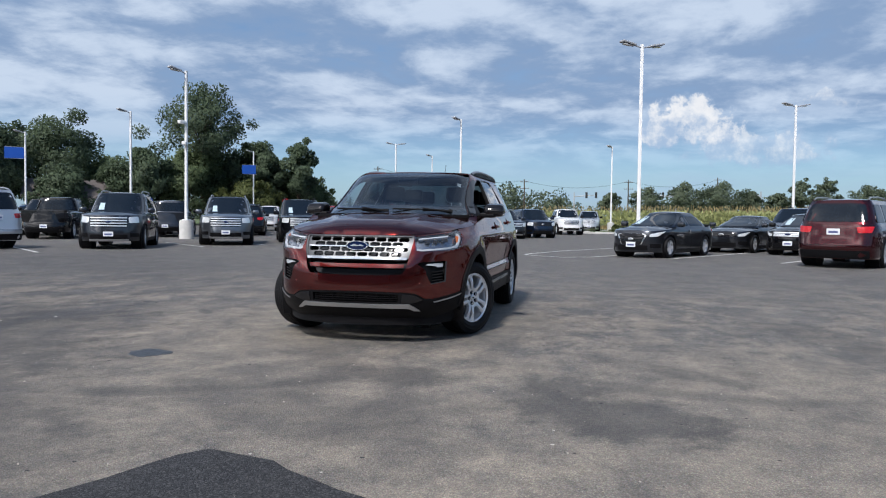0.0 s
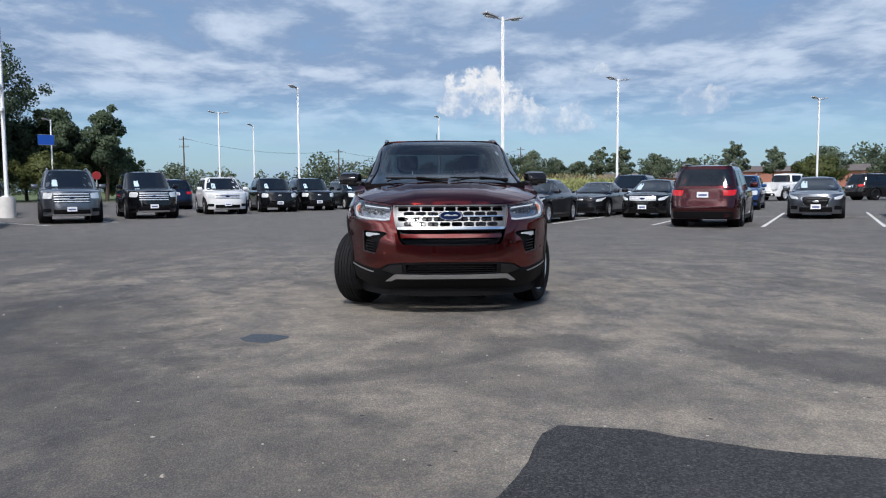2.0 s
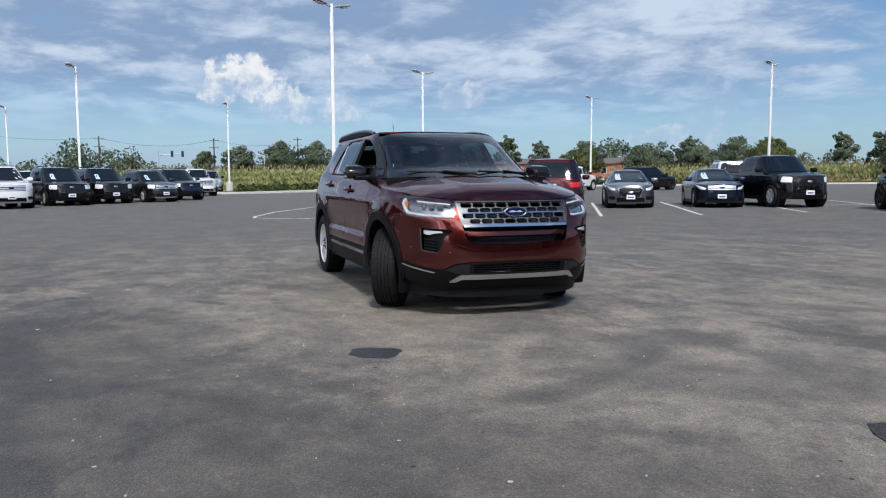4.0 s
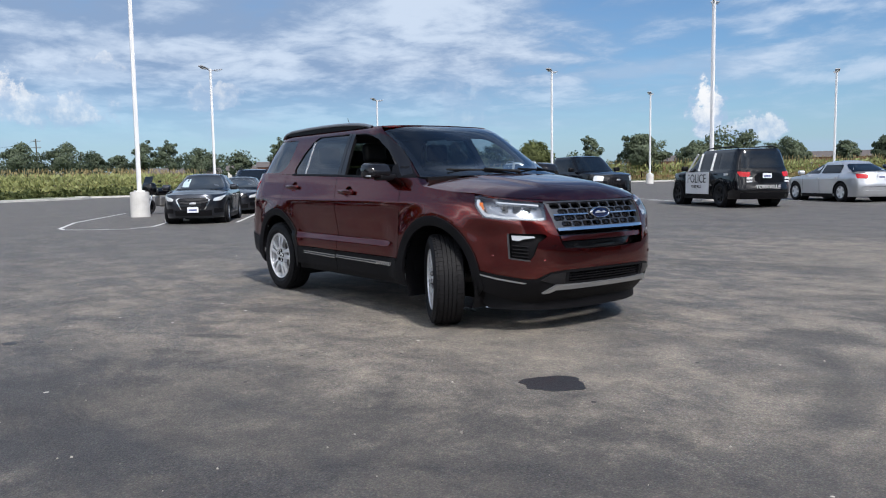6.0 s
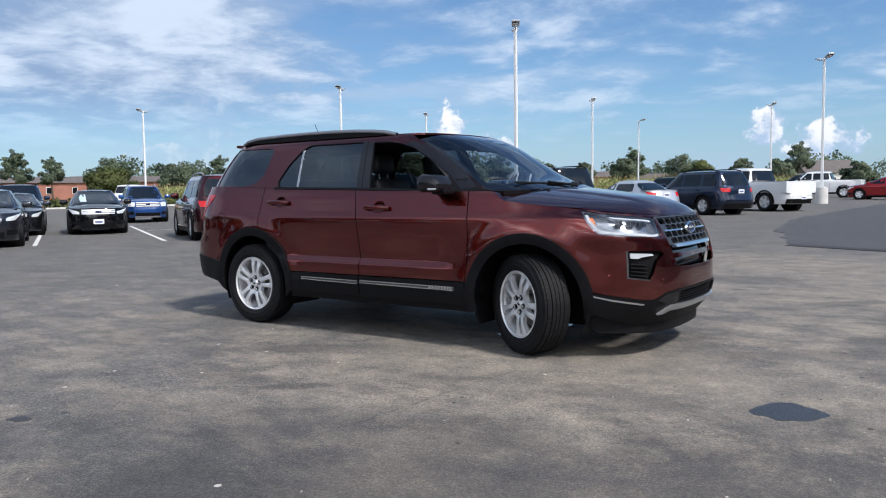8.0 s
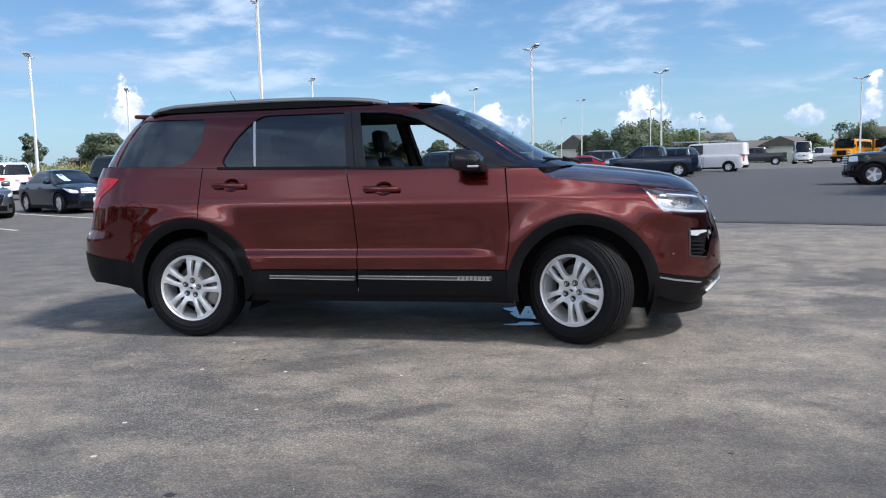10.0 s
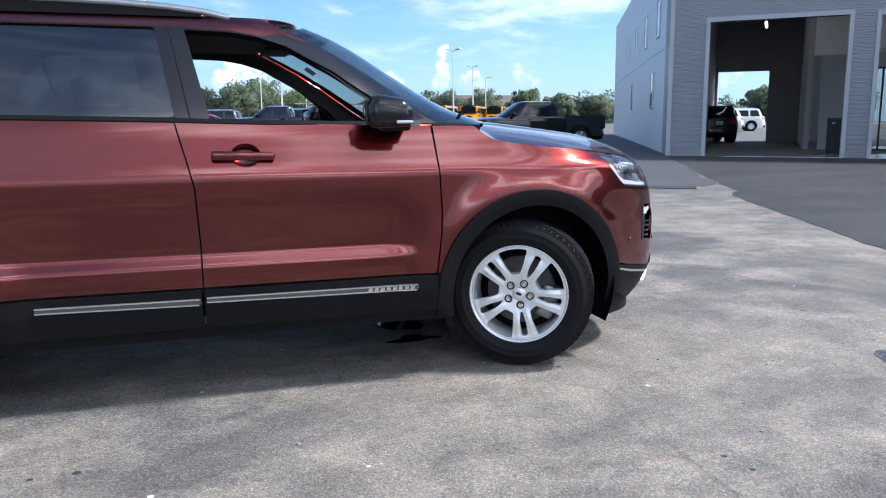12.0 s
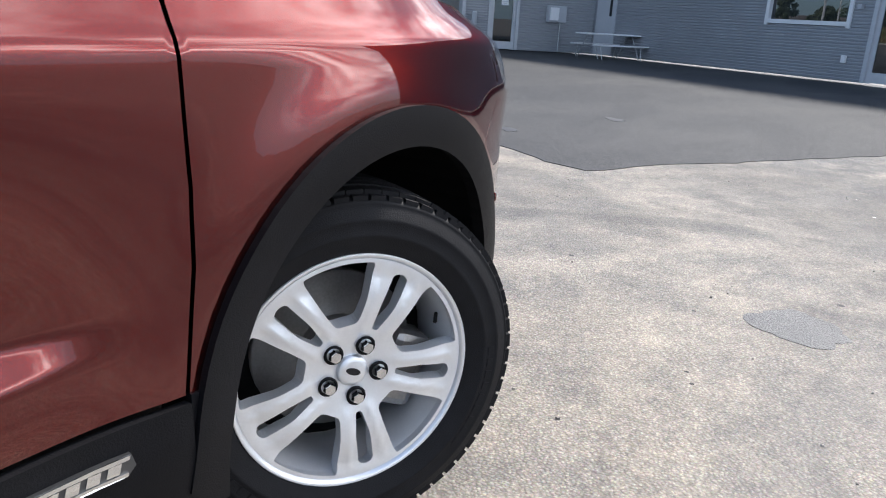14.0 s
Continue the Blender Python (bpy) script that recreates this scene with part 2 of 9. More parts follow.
def asphalt_material():
    """Old lot asphalt: stone speckle, tan silt dried into shallow hollows, dark blotches, tyre scuffs."""
    m, nt, b = material("lot_asphalt", 0.8)
    v = coords(nt)
    stone = tex(nt, "ShaderNodeTexVoronoi", v, Scale=105.0)
    small = tex(nt, "ShaderNodeTexVoronoi", v, Scale=230.0)
    grit = tex(nt, "ShaderNodeTexNoise", v, Scale=60.0, Detail=5.0, Roughness=0.75)
    sep = nt.nodes.new("ShaderNodeSeparateColor")
    nt.links.new(stone.outputs["Color"], sep.inputs[0])
    sep2 = nt.nodes.new("ShaderNodeSeparateColor")
    nt.links.new(small.outputs["Color"], sep2.inputs[0])
    # each stone has its own tone, the tar between them is dark
    tone = calc(nt, "ADD", calc(nt, "MULTIPLY", sep.outputs[0], 0.6), calc(nt, "MULTIPLY", sep2.outputs[1], 0.4))
    base = ramp(nt, tone, [(0.08, (0.068, 0.065, 0.063)), (0.28, (0.115, 0.110, 0.104)), (0.60, (0.158, 0.149, 0.139)), (0.95, (0.250, 0.235, 0.214))])
    tar = ramp(nt, stone.outputs["Distance"], [(0.35, (0, 0, 0)), (0.62, (1, 1, 1))])
    base = mixc(nt, calc(nt, "MULTIPLY", tar, 0.55), base, (0.035, 0.035, 0.036))
    hue = mixc(nt, 0.55, (1, 1, 1), mixc(nt, 0.5, small.outputs["Color"], (0.75, 0.68, 0.60)))
    base = mixc(nt, 1.0, base, mixc(nt, 1.0, hue, (1.36, 1.38, 1.43), "MULTIPLY"), "MULTIPLY")
    patchy = tex(nt, "ShaderNodeTexNoise", v, Scale=2.6, Detail=11.0, Roughness=0.76)
    base = mixc(nt, 1.0, base, ramp(nt, patchy.outputs["Fac"], [(0.34, (0.74, 0.74, 0.75)), (0.50, (0.99, 0.98, 0.97)), (0.66, (1.22, 1.20, 1.17))]), "MULTIPLY")
    mottle = tex(nt, "ShaderNodeTexNoise", coords(nt, (1.0, 1.5, 1), 0.7), Scale=0.8, Detail=12.0, Roughness=0.74, Distortion=0.2)
    base = mixc(nt, 1.0, base, ramp(nt, mottle.outputs["Fac"], [(0.34, (0.80, 0.80, 0.81)), (0.50, (1.0, 1.0, 1.0)), (0.66, (1.22, 1.21, 1.19))]), "MULTIPLY")
    # the worn apron in front of the building
    where = nt.nodes.new("ShaderNodeTexCoord")

    def spot(x, y, near, far, sway=0.0, stretch=1.0, turn=0.0):
        """1 near a place on the lot, fading to 0, with a ragged outline."""
        mp = nt.nodes.new("ShaderNodeMapping")
        mp.vector_type = "TEXTURE"
        mp.inputs["Location"].default_value, mp.inputs["Scale"].default_value = (x, y, 0), (stretch, 1, 1)
        mp.inputs["Rotation"].default_value = (0, 0, turn)
        nt.links.new(where.outputs["Object"], mp.inputs[0])
        ln = nt.nodes.new("ShaderNodeVectorMath")
        ln.operation = "LENGTH"
        nt.links.new(mp.outputs[0], ln.inputs[0])
        d = ln.outputs["Value"]
        if sway:
            d = calc(nt, "ADD", d, calc(nt, "MULTIPLY", calc(nt, "SUBTRACT", ragged.outputs["Fac"], 0.5), sway))
        r = nt.nodes.new("ShaderNodeMapRange")
        r.interpolation_type = "SMOOTHSTEP"
        nt.links.new(d, r.inputs[0])
        for i, q in zip((1, 2, 3, 4), (near, far, 1.0, 0.0)):
            r.inputs[i].default_value = q
        return r.outputs[0]
    ragged = tex(nt, "ShaderNodeTexNoise", v, Scale=2.9, Detail=10.0, Roughness=0.74)
    wide = tex(nt, "ShaderNodeTexNoise", v, Scale=0.22, Detail=4.0)
    d2 = nt.nodes.new("ShaderNodeVectorMath")
    d2.operation = "DISTANCE"
    nt.links.new(where.outputs["Object"], d2.inputs[0])
    d2.inputs[1].default_value = (4.6, 0.2, 0)
    apron = nt.nodes.new("ShaderNodeMapRange")
    nt.links.new(calc(nt, "ADD", d2.outputs["Value"], calc(nt, "MULTIPLY", wide.outputs["Fac"], 9.0)), apron.inputs[0])
    for i, q in zip((1, 2, 3, 4), (9.0, 17.5, 1.0, 0.0)):
        apron.inputs[i].default_value = q
    silt = tex(nt, "ShaderNodeTexNoise", coords(nt, (1.0, 1.7, 1), 0.45), Scale=0.85, Detail=12.0, Roughness=0.72, Distortion=0.25)
    siltm = ramp(nt, silt.outputs["Fac"], [(0.45, (0, 0, 0)), (0.56, (1, 1, 1))])
    fine = tex(nt, "ShaderNodeTexNoise", v, Scale=40.0, Detail=6.0, Roughness=0.75)
    tan = ramp(nt, fine.outputs["Fac"], [(0.28, (0.17, 0.146, 0.116)), (0.50, (0.33, 0.288, 0.228)), (0.72, (0.54, 0.475, 0.38))])
    tan = mixc(nt, 0.45, tan, mixc(nt, 1.0, base, (2.1, 1.9, 1.6), "MULTIPLY"))
    siltm = calc(nt, "MULTIPLY", siltm, apron.outputs[0])
    # two broad ragged areas to the south are darker
    base = mixc(nt, calc(nt, "MULTIPLY", spot(3.9, -3.9, 0.8, 3.4, 2.4, 2.0, 0.55), 0.85), base, mixc(nt, 1.0, base, (0.66, 0.66, 0.68), "MULTIPLY"))
    base = mixc(nt, calc(nt, "MULTIPLY", spot(-3.0, -10.0, 3.0, 7.5, 3.0, 1.7, 0.4), 0.9), base, mixc(nt, 1.0, base, (0.74, 0.74, 0.76), "MULTIPLY"))
    # broad washes of dried silt
    for x, y, near, far, stretch, turn, amt in ((3.5, 3.5, 0.3, 1.7, 1.4, 0.8, 0.8), (4.9, 3.2, 0.3, 1.8, 1.5, 1.1, 0.85), (5.6, -0.7, 0.1, 1.3, 1.7, 0.3, 0.95), (0.3, 1.3, 0.2, 0.9, 2.0, 0.3, 0.6), (3.3, -0.9, 0.2, 1.0, 1.5, 0.6, 0.6), (5.6, 1.5, 0.2, 1.2, 1.6, 1.0, 0.7), (3.0, 6.4, 0.8, 2.6, 2.2, -0.4, 0.8), (2.7, -2.6, 0.05, 0.5, 1.7, 0.4, 0.7), (4.0, -1.9, 0.1, 0.7, 1.6, 0.9, 0.85), (3.05, -3.25, 0.05, 0.42, 1.6, 0.3, 0.95), (3.55, -2.75, 0.05, 0.40, 2.2, 0.6, 0.9), (4.6, -1.2, 0.05, 0.5, 2.2, 0.2, 0.8), (2.6, -1.95, 0.1, 0.5, 2.0, 0.5, 0.9), (2.0, -1.5, 0.2, 1.5, 1.9, 0.3, 0.75), (4.3, 0.5, 0.2, 1.5, 1.6, 0.9, 0.7), (5.0, -2.0, 0.1, 0.6, 2.0, 0.8, 0.6), (1.4, -2.6, 0.05, 0.5, 2.4, 0.5, 0.5), (0.4, -3.2, 0.05, 0.4, 2.2, 0.4, 0.5)):
        siltm = calc(nt, "MAXIMUM", siltm, calc(nt, "MULTIPLY", spot(x, y, far * 0.55, far, 2.2 * far, stretch, turn), amt))
    amount = calc(nt, "MULTIPLY", calc(nt, "MULTIPLY", siltm, ramp(nt, patchy.outputs["Fac"], [(0.38, (0.40, 0.40, 0.40)), (0.62, (1, 1, 1))])), 0.76)
    col = mixc(nt, amount, base, tan)
    # white chalky flecks
    fleck = tex(nt, "ShaderNodeTexNoise", v, Scale=5.5, Detail=8.0, Roughness=0.78)
    fm = calc(nt, "MULTIPLY", ramp(nt, fleck.outputs["Fac"], [(0.63, (0, 0, 0)), (0.72, (1, 1, 1))]), 0.34)
    col = mixc(nt, fm, col, (0.42, 0.405, 0.375))
    # dark streaks of traffic, drawn out along the driving lane
    streak = tex(nt, "ShaderNodeTexNoise", coords(nt, (0.55, 1.05, 1), 0.75), Scale=1.3, Detail=10.0, Roughness=0.70, Distortion=0.15)
    sm = calc(nt, "MULTIPLY", ramp(nt, streak.outputs["Fac"], [(0.50, (0, 0, 0)), (0.62, (1, 1, 1))]), 0.46)
    # old spills, scrubbed tyre marks and some wider dark areas
    for x, y, near, far, stretch, turn, amt in ((4.42, 2.32, 0.10, 0.62, 1.5, 0.9, 0.75), (3.80, 2.02, 0.05, 0.40, 1.4, 0.2, 0.7), (3.62, 0.70, 0.08, 0.42, 1.6, 1.2, 0.65), (4.6, 0.1, 0.1, 0.5, 2.4, 1.0, 0.45),
                                                (3.3, -3.35, 0.05, 0.36, 2.6, 0.4, 0.6), (4.9, 0.5, 0.1, 0.5, 2.2, 1.3, 0.4), (-0.12, -1.6, 0.02, 0.22, 3.5, 0.6, 0.5), (0.64, -2.5, 0.02, 0.10, 3.0, 0.7, 0.6), (4.5, -3.9, 0.5, 2.9, 1.3, 0.5, 0.70), (7.2, -3.4, 0.5, 1.6, 1.5, 0.9, 0.5), (5.9, -2.5, 0.5, 2.3, 1.5, 1.0, 0.60), (3.3, -5.1, 0.5, 1.5, 1.9, 0.5, 0.60), (6.4, -0.9, 0.2, 1.2, 1.6, 0.6, 0.45), (2.0, -3.9, 0.2, 1.1, 2.2, 0.7, 0.60), (5.5, -1.9, 0.2, 1.0, 2.0, 0.7, 0.6), (1.5, -3.3, 0.2, 0.8, 2.4, 0.4, 0.5), (3.2, -2.9, 0.1, 0.5, 3.0, 0.9, 0.5), (3.9, -2.3, 0.05, 0.3, 4.0, 1.2, 0.4), (2.9, 2.7, 0.05, 0.25, 4.0, 0.9, 0.5), (3.2, 0.1, 0.05, 0.22, 4.5, 0.5, 0.45), (1.0, 4.6, 0.1, 0.5, 4.0, 0.3, 0.5)):
        sm = calc(nt, "MAXIMUM", sm, calc(nt, "MULTIPLY", spot(x, y, far * 0.5, far, 2.0 * far, stretch, turn), amt))
    # scrubbed arcs left by turning tyres
    for x, y, radius, breadth, lx, ly, reach, amt in ((2.45, -1.42, 2.26, 0.10, 4.35, -0.30, 1.3, 0.7), (2.45, -1.42, 2.52, 0.06, 4.6, -0.4, 1.1, 0.4), (2.2, -4.6, 1.6, 0.10, 3.6, -3.7, 1.0, 0.6), (2.2, -4.6, 1.9, 0.08, 3.9, -3.7, 0.9, 0.4), (1.2, 3.4, 2.6, 0.09, 3.5, 3.0, 1.3, 0.5), (6.5, 2.6, 2.3, 0.08, 4.6, 1.6, 1.0, 0.4)):
        dd = nt.nodes.new("ShaderNodeVectorMath")
        dd.operation = "DISTANCE"
        nt.links.new(where.outputs["Object"], dd.inputs[0])
        dd.inputs[1].default_value = (x, y, 0)
        off = calc(nt, "ABSOLUTE", calc(nt, "ADD", calc(nt, "SUBTRACT", dd.outputs["Value"], radius), calc(nt, "MULTIPLY", calc(nt, "SUBTRACT", ragged.outputs["Fac"], 0.5), 0.30)))
        band = ramp(nt, off, [(0.0, (1, 1, 1)), (breadth, (0.8, 0.8, 0.8)), (breadth * 2.0, (0, 0, 0))])
        sm = calc(nt, "MAXIMUM", sm, calc(nt, "MULTIPLY", calc(nt, "MULTIPLY", band, spot(lx, ly, reach * 0.6, reach, 0.6)), amt))
    col = mixc(nt, sm, col, mixc(nt, 0.68, base, (0.030, 0.030, 0.033)))
    # dark tar specks and pale grains scattered over it
    dots = tex(nt, "ShaderNodeTexVoronoi", v, Scale=7.0)
    dsep = nt.nodes.new("ShaderNodeSeparateColor")
    nt.links.new(dots.outputs["Color"], dsep.inputs[0])
    small_dot = calc(nt, "LESS_THAN", dots.outputs["Distance"], calc(nt, "MULTIPLY", dsep.outputs[0], 0.11))
    col = mixc(nt, calc(nt, "MULTIPLY", small_dot, calc(nt, "GREATER_THAN", dsep.outputs[1], 0.70)), col, (0.028, 0.027, 0.027))
    col = mixc(nt, calc(nt, "MULTIPLY", small_dot, calc(nt, "LESS_THAN", dsep.outputs[1], 0.12)), col, (0.50, 0.47, 0.42))
    # hairline cracks
    crack = tex(nt, "ShaderNodeTexVoronoi", mixc(nt, 0.12, v, ragged.outputs["Color"]), Scale=0.42)
    crack.feature = "DISTANCE_TO_EDGE"
    cm = calc(nt, "MULTIPLY", ramp(nt, crack.outputs["Distance"], [(0.0, (1, 1, 1)), (0.0022, (0, 0, 0))]), calc(nt, "MULTIPLY", ramp(nt, wide.outputs["Fac"], [(0.5, (0, 0, 0)), (0.6, (1, 1, 1))]), 0.35))
    col = mixc(nt, cm, col, (0.03, 0.03, 0.03))
    nt.links.new(col, b.inputs["Base Color"])
    rr = ramp(nt, streak.outputs["Fac"], [(0.4, (0.80, 0.80, 0.80)), (0.75, (0.60, 0.60, 0.60))])
    nt.links.new(rr, b.inputs["Roughness"])
    h = calc(nt, "ADD", calc(nt, "MULTIPLY", calc(nt, "SUBTRACT", 1.0, stone.outputs["Distance"]), 0.9), calc(nt, "MULTIPLY", grit.outputs["Fac"], 0.5))
    bump(nt, b, h, 0.55, 0.006)
    return m


def new_asphalt_material(name="new_asphalt", tone=1.0):
    m, nt, b = material(name, 0.74, spec=0.36)
    v = coords(nt)
    grit = tex(nt, "ShaderNodeTexNoise", v, Scale=150.0, Detail=4.0, Roughness=0.7)
    stone = tex(nt, "ShaderNodeTexVoronoi", v, Scale=110.0)
    big = tex(nt, "ShaderNodeTexNoise", coords(nt, (0.6, 1.3, 1), 0.5), Scale=0.55, Detail=7.0, Roughness=0.6, Distortion=0.4)
    c = ramp(nt, stone.outputs["Color"], [(at, tuple(q * tone for q in col)) for at, col in ((0.2, (0.014, 0.0145, 0.016)), (0.6, (0.034, 0.034, 0.037)), (0.95, (0.085, 0.085, 0.085)))])
    c = mixc(nt, calc(nt, "MULTIPLY", ramp(nt, big.outputs["Fac"], [(0.42, (0, 0, 0)), (0.74, (1, 1, 1))]), 0.30), c, (0.12, 0.115, 0.105))
    nt.links.new(c, b.inputs["Base Color"])
    h = calc(nt, "ADD", calc(nt, "MULTIPLY", calc(nt, "SUBTRACT", 1.0, stone.outputs["Distance"]), 0.8), grit.outputs["Fac"])
    bump(nt, b, h, 0.6, 0.006)
    return m


def sealer_material():
    """Black tar brushed over coarse stone: dark, but each wet-looking grain glints."""
    m, nt, b = material("sealer", 0.44, coat=0.35, spec=0.8)
    b.inputs["Coat Roughness"].default_value = 0.42
    v = coords(nt)
    stone = tex(nt, "ShaderNodeTexVoronoi", v, Scale=120.0)
    grit = tex(nt, "ShaderNodeTexNoise", v, Scale=90.0, Detail=5.0, Roughness=0.7)
    nt.links.new(ramp(nt, grit.outputs["Fac"], [(0.3, (0.010, 0.010, 0.011)), (0.7, (0.035, 0.034, 0.034))]), b.inputs["Base Color"])
    h = calc(nt, "ADD", calc(nt, "SUBTRACT", 1.0, stone.outputs["Distance"]), calc(nt, "MULTIPLY", grit.outputs["Fac"], 0.7))
    bump(nt, b, h, 0.9, 0.006)
    return m


def leaf_material(name, dark, light, through_light=0.42):
    m, nt, b = material(name, 0.62, spec=0.3)
    g = nt.nodes.new("ShaderNodeNewGeometry")
    o = nt.nodes.new("ShaderNodeObjectInfo")
    v = coords(nt)
    n = tex(nt, "ShaderNodeTexNoise", v, Scale=0.9, Detail=4.0)
    f = calc(nt, "ADD", calc(nt, "MULTIPLY", g.outputs["Random Per Island"], 0.5), calc(nt, "MULTIPLY", n.outputs["Fac"], 0.6))
    tint = ramp(nt, f, [(0.15, dark), (0.9, light)])
    nt.links.new(tint, b.inputs["Base Color"])
    if through_light:
        tl = nt.nodes.new("ShaderNodeBsdfTranslucent")
        nt.links.new(tint, tl.inputs["Color"])
        mx = nt.nodes.new("ShaderNodeMixShader")
        mx.inputs[0].default_value = through_light
        nt.links.new(b.outputs[0], mx.inputs[1])
        nt.links.new(tl.outputs[0], mx.inputs[2])
        nt.links.new(mx.outputs[0], nt.nodes["Material Output"].inputs["Surface"])
    return m


def ribbed(name, colour, rough=0.4, metal=0.0):
    return plain(name, colour, rough, metal, vary=0.08, scale=1.2)


MAT = {}
MAT["asphalt"] = asphalt_material()
MAT["new_asphalt"] = new_asphalt_material()
MAT["worn_asphalt"] = new_asphalt_material("worn_asphalt", 2.0)
MAT["white_line"] = plain("road_paint", (0.62, 0.62, 0.60), 0.7, vary=0.25, scale=5, relief=0.3)
MAT["sealer"] = sealer_material()
MAT["oil"] = plain("oil_stain", (0.03, 0.03, 0.033), 0.55, vary=0.4, scale=9, relief=0.4)
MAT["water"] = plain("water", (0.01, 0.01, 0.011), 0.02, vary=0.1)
MAT["concrete"] = plain("concrete", (0.56, 0.55, 0.53), 0.85, vary=0.16, scale=3.0, relief=0.35)
MAT["kerb"] = plain("kerb_concrete", (0.50, 0.49, 0.46), 0.85, vary=0.15, scale=1.5, relief=0.3)
MAT["pole"] = plain("pole_white", (0.72, 0.73, 0.74), 0.4, vary=0.05, scale=2)
MAT["lamp_head"] = plain("lamp_head_grey", (0.42, 0.43, 0.45), 0.45, metal=0.3, vary=0.06)
MAT["lens"] = plain("lamp_lens", (0.75, 0.75, 0.72), 0.25, vary=0.03)
MAT["siding"] = ribbed("siding_grey", (0.29, 0.305, 0.33), 0.38, 0.2)
MAT["panel_white"] = plain("panel_light", (0.55, 0.58, 0.63), 0.45, vary=0.05, scale=0.6)
MAT["trim_grey"] = plain("trim_grey", (0.40, 0.42, 0.45), 0.4, vary=0.06, scale=2)
MAT["interior_grey"] = plain("wall_paint_grey", (0.30, 0.31, 0.33), 0.7, vary=0.06, scale=0.8)
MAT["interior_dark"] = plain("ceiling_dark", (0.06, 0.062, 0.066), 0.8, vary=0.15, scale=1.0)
MAT["shop_floor"] = plain("polished_concrete", (0.33, 0.33, 0.33), 0.14, vary=0.12, scale=0.8)
MAT["white_wall"] = plain("wall_paint_white", (0.62, 0.63, 0.65), 0.65, vary=0.05, scale=0.9)
MAT["blue_panel"] = plain("blue_panel", (0.012, 0.07, 0.36), 0.35, vary=0.06)
MAT["navy"] = plain("navy_print", (0.015, 0.03, 0.08), 0.5, vary=0.15)
MAT["black_plastic"] = plain("black_plastic", (0.016, 0.016, 0.018), 0.5, vary=0.25, scale=20, relief=0.15)
MAT["aluminium"] = plain("aluminium_frame", (0.62, 0.63, 0.65), 0.35, metal=0.6, vary=0.05)
MAT["white_metal"] = plain("white_metal", (0.70, 0.71, 0.72), 0.4, vary=0.05)
MAT["door_grey"] = plain("door_frame_grey", (0.46, 0.475, 0.50), 0.4, vary=0.05)
MAT["table_white"] = plain("table_plastic", (0.70, 0.71, 0.72), 0.5, vary=0.06, scale=4)
MAT["glass"] = clear_glass("window_glass", (0.80, 0.86, 0.86), 0.05)
MAT["store_glass"] = clear_glass("storefront_glass", (0.72, 0.80, 0.82), 0.28)
MAT["dark_window"] = clear_glass("dark_window", (0.10, 0.11, 0.12), 0.05, 0.3)
MAT["bark"] = plain("bark", (0.075, 0.058, 0.042), 0.9, vary=0.4, scale=6, relief=0.9)
MAT["leaf_dark"] = leaf_material("leaf_dark", (0.036, 0.058, 0.042), (0.145, 0.195, 0.110))
MAT["leaf_mid"] = leaf_material("leaf_mid", (0.050, 0.078, 0.042), (0.185, 0.240, 0.115))
MAT["leaf_light"] = leaf_material("leaf_light", (0.05, 0.070, 0.026), (0.19, 0.215, 0.080))
# distant foliage: aerial haze is mixed into the leaf colour, paler and bluer
MAT["leaf_hazed"] = leaf_material("leaf_hazed", (0.072, 0.098, 0.074), (0.20, 0.245, 0.150))
MAT["corn"] = leaf_material("corn_leaf", (0.17, 0.20, 0.070), (0.54, 0.56, 0.25))
MAT["corn_dry"] = leaf_material("corn_dry", (0.24, 0.18, 0.085), (0.56, 0.46, 0.24))
MAT["grass"] = plain("grass_ground", (0.085, 0.115, 0.040), 0.9, vary=0.35, scale=0.5, relief=0.8)
MAT["brick"] = plain("brick_red", (0.30, 0.13, 0.095), 0.85, vary=0.2, scale=0.7)
MAT["roof_shingle"] = plain("roof_shingle", (0.12, 0.105, 0.10), 0.9, vary=0.2, scale=1.0)
MAT["house_wall"] = plain("house_siding", (0.56, 0.55, 0.52), 0.75, vary=0.06, scale=0.6)

MAT["chips"] = leaf_material("stone_chips", (0.03, 0.03, 0.03), (0.50, 0.46, 0.40), 0.0)

from mathutils import geometry

# ---- building tools ----
def mesh_of(name, verts, faces, mat, normals=None, smooth=False):
    me = bpy.data.meshes.new(name)
    me.from_pydata([tuple(v) for v in verts], [], faces)
    if mat is not None:
        me.materials.append(mat)
    if smooth:
        me.polygons.foreach_set("use_smooth", [True] * len(me.polygons))
    me.update()
    if normals is not None:
        me.normals_split_custom_set_from_vertices([tuple(n) for n in normals])
    return me


def piece(name, me, parent=None, label="", m=None):
    """One mesh object, under its thing."""
    ob = new(name, me)
    if parent is not None:
        ob.parent = parent
    if m is not None:
        ob.matrix_basis = m
    if label:
        tagged(ob, label)
    return ob


def part(name, bm, mat, parent, label="", smooth=False, m=None):
    me = bpy.data.meshes.new(name)
    bm.to_mesh(me)
    bm.free()
    me.materials.append(mat)
    if smooth:
        me.polygons.foreach_set("use_smooth", [True] * len(me.polygons))
    return piece(name, me, parent, label, m)


def thing(name, m, label, category, group="", kind=""):
    ob = new(name)
    ob.matrix_basis = m
    ob.empty_display_size = 0.3
    return tagged(ob, label, category, group, kind)


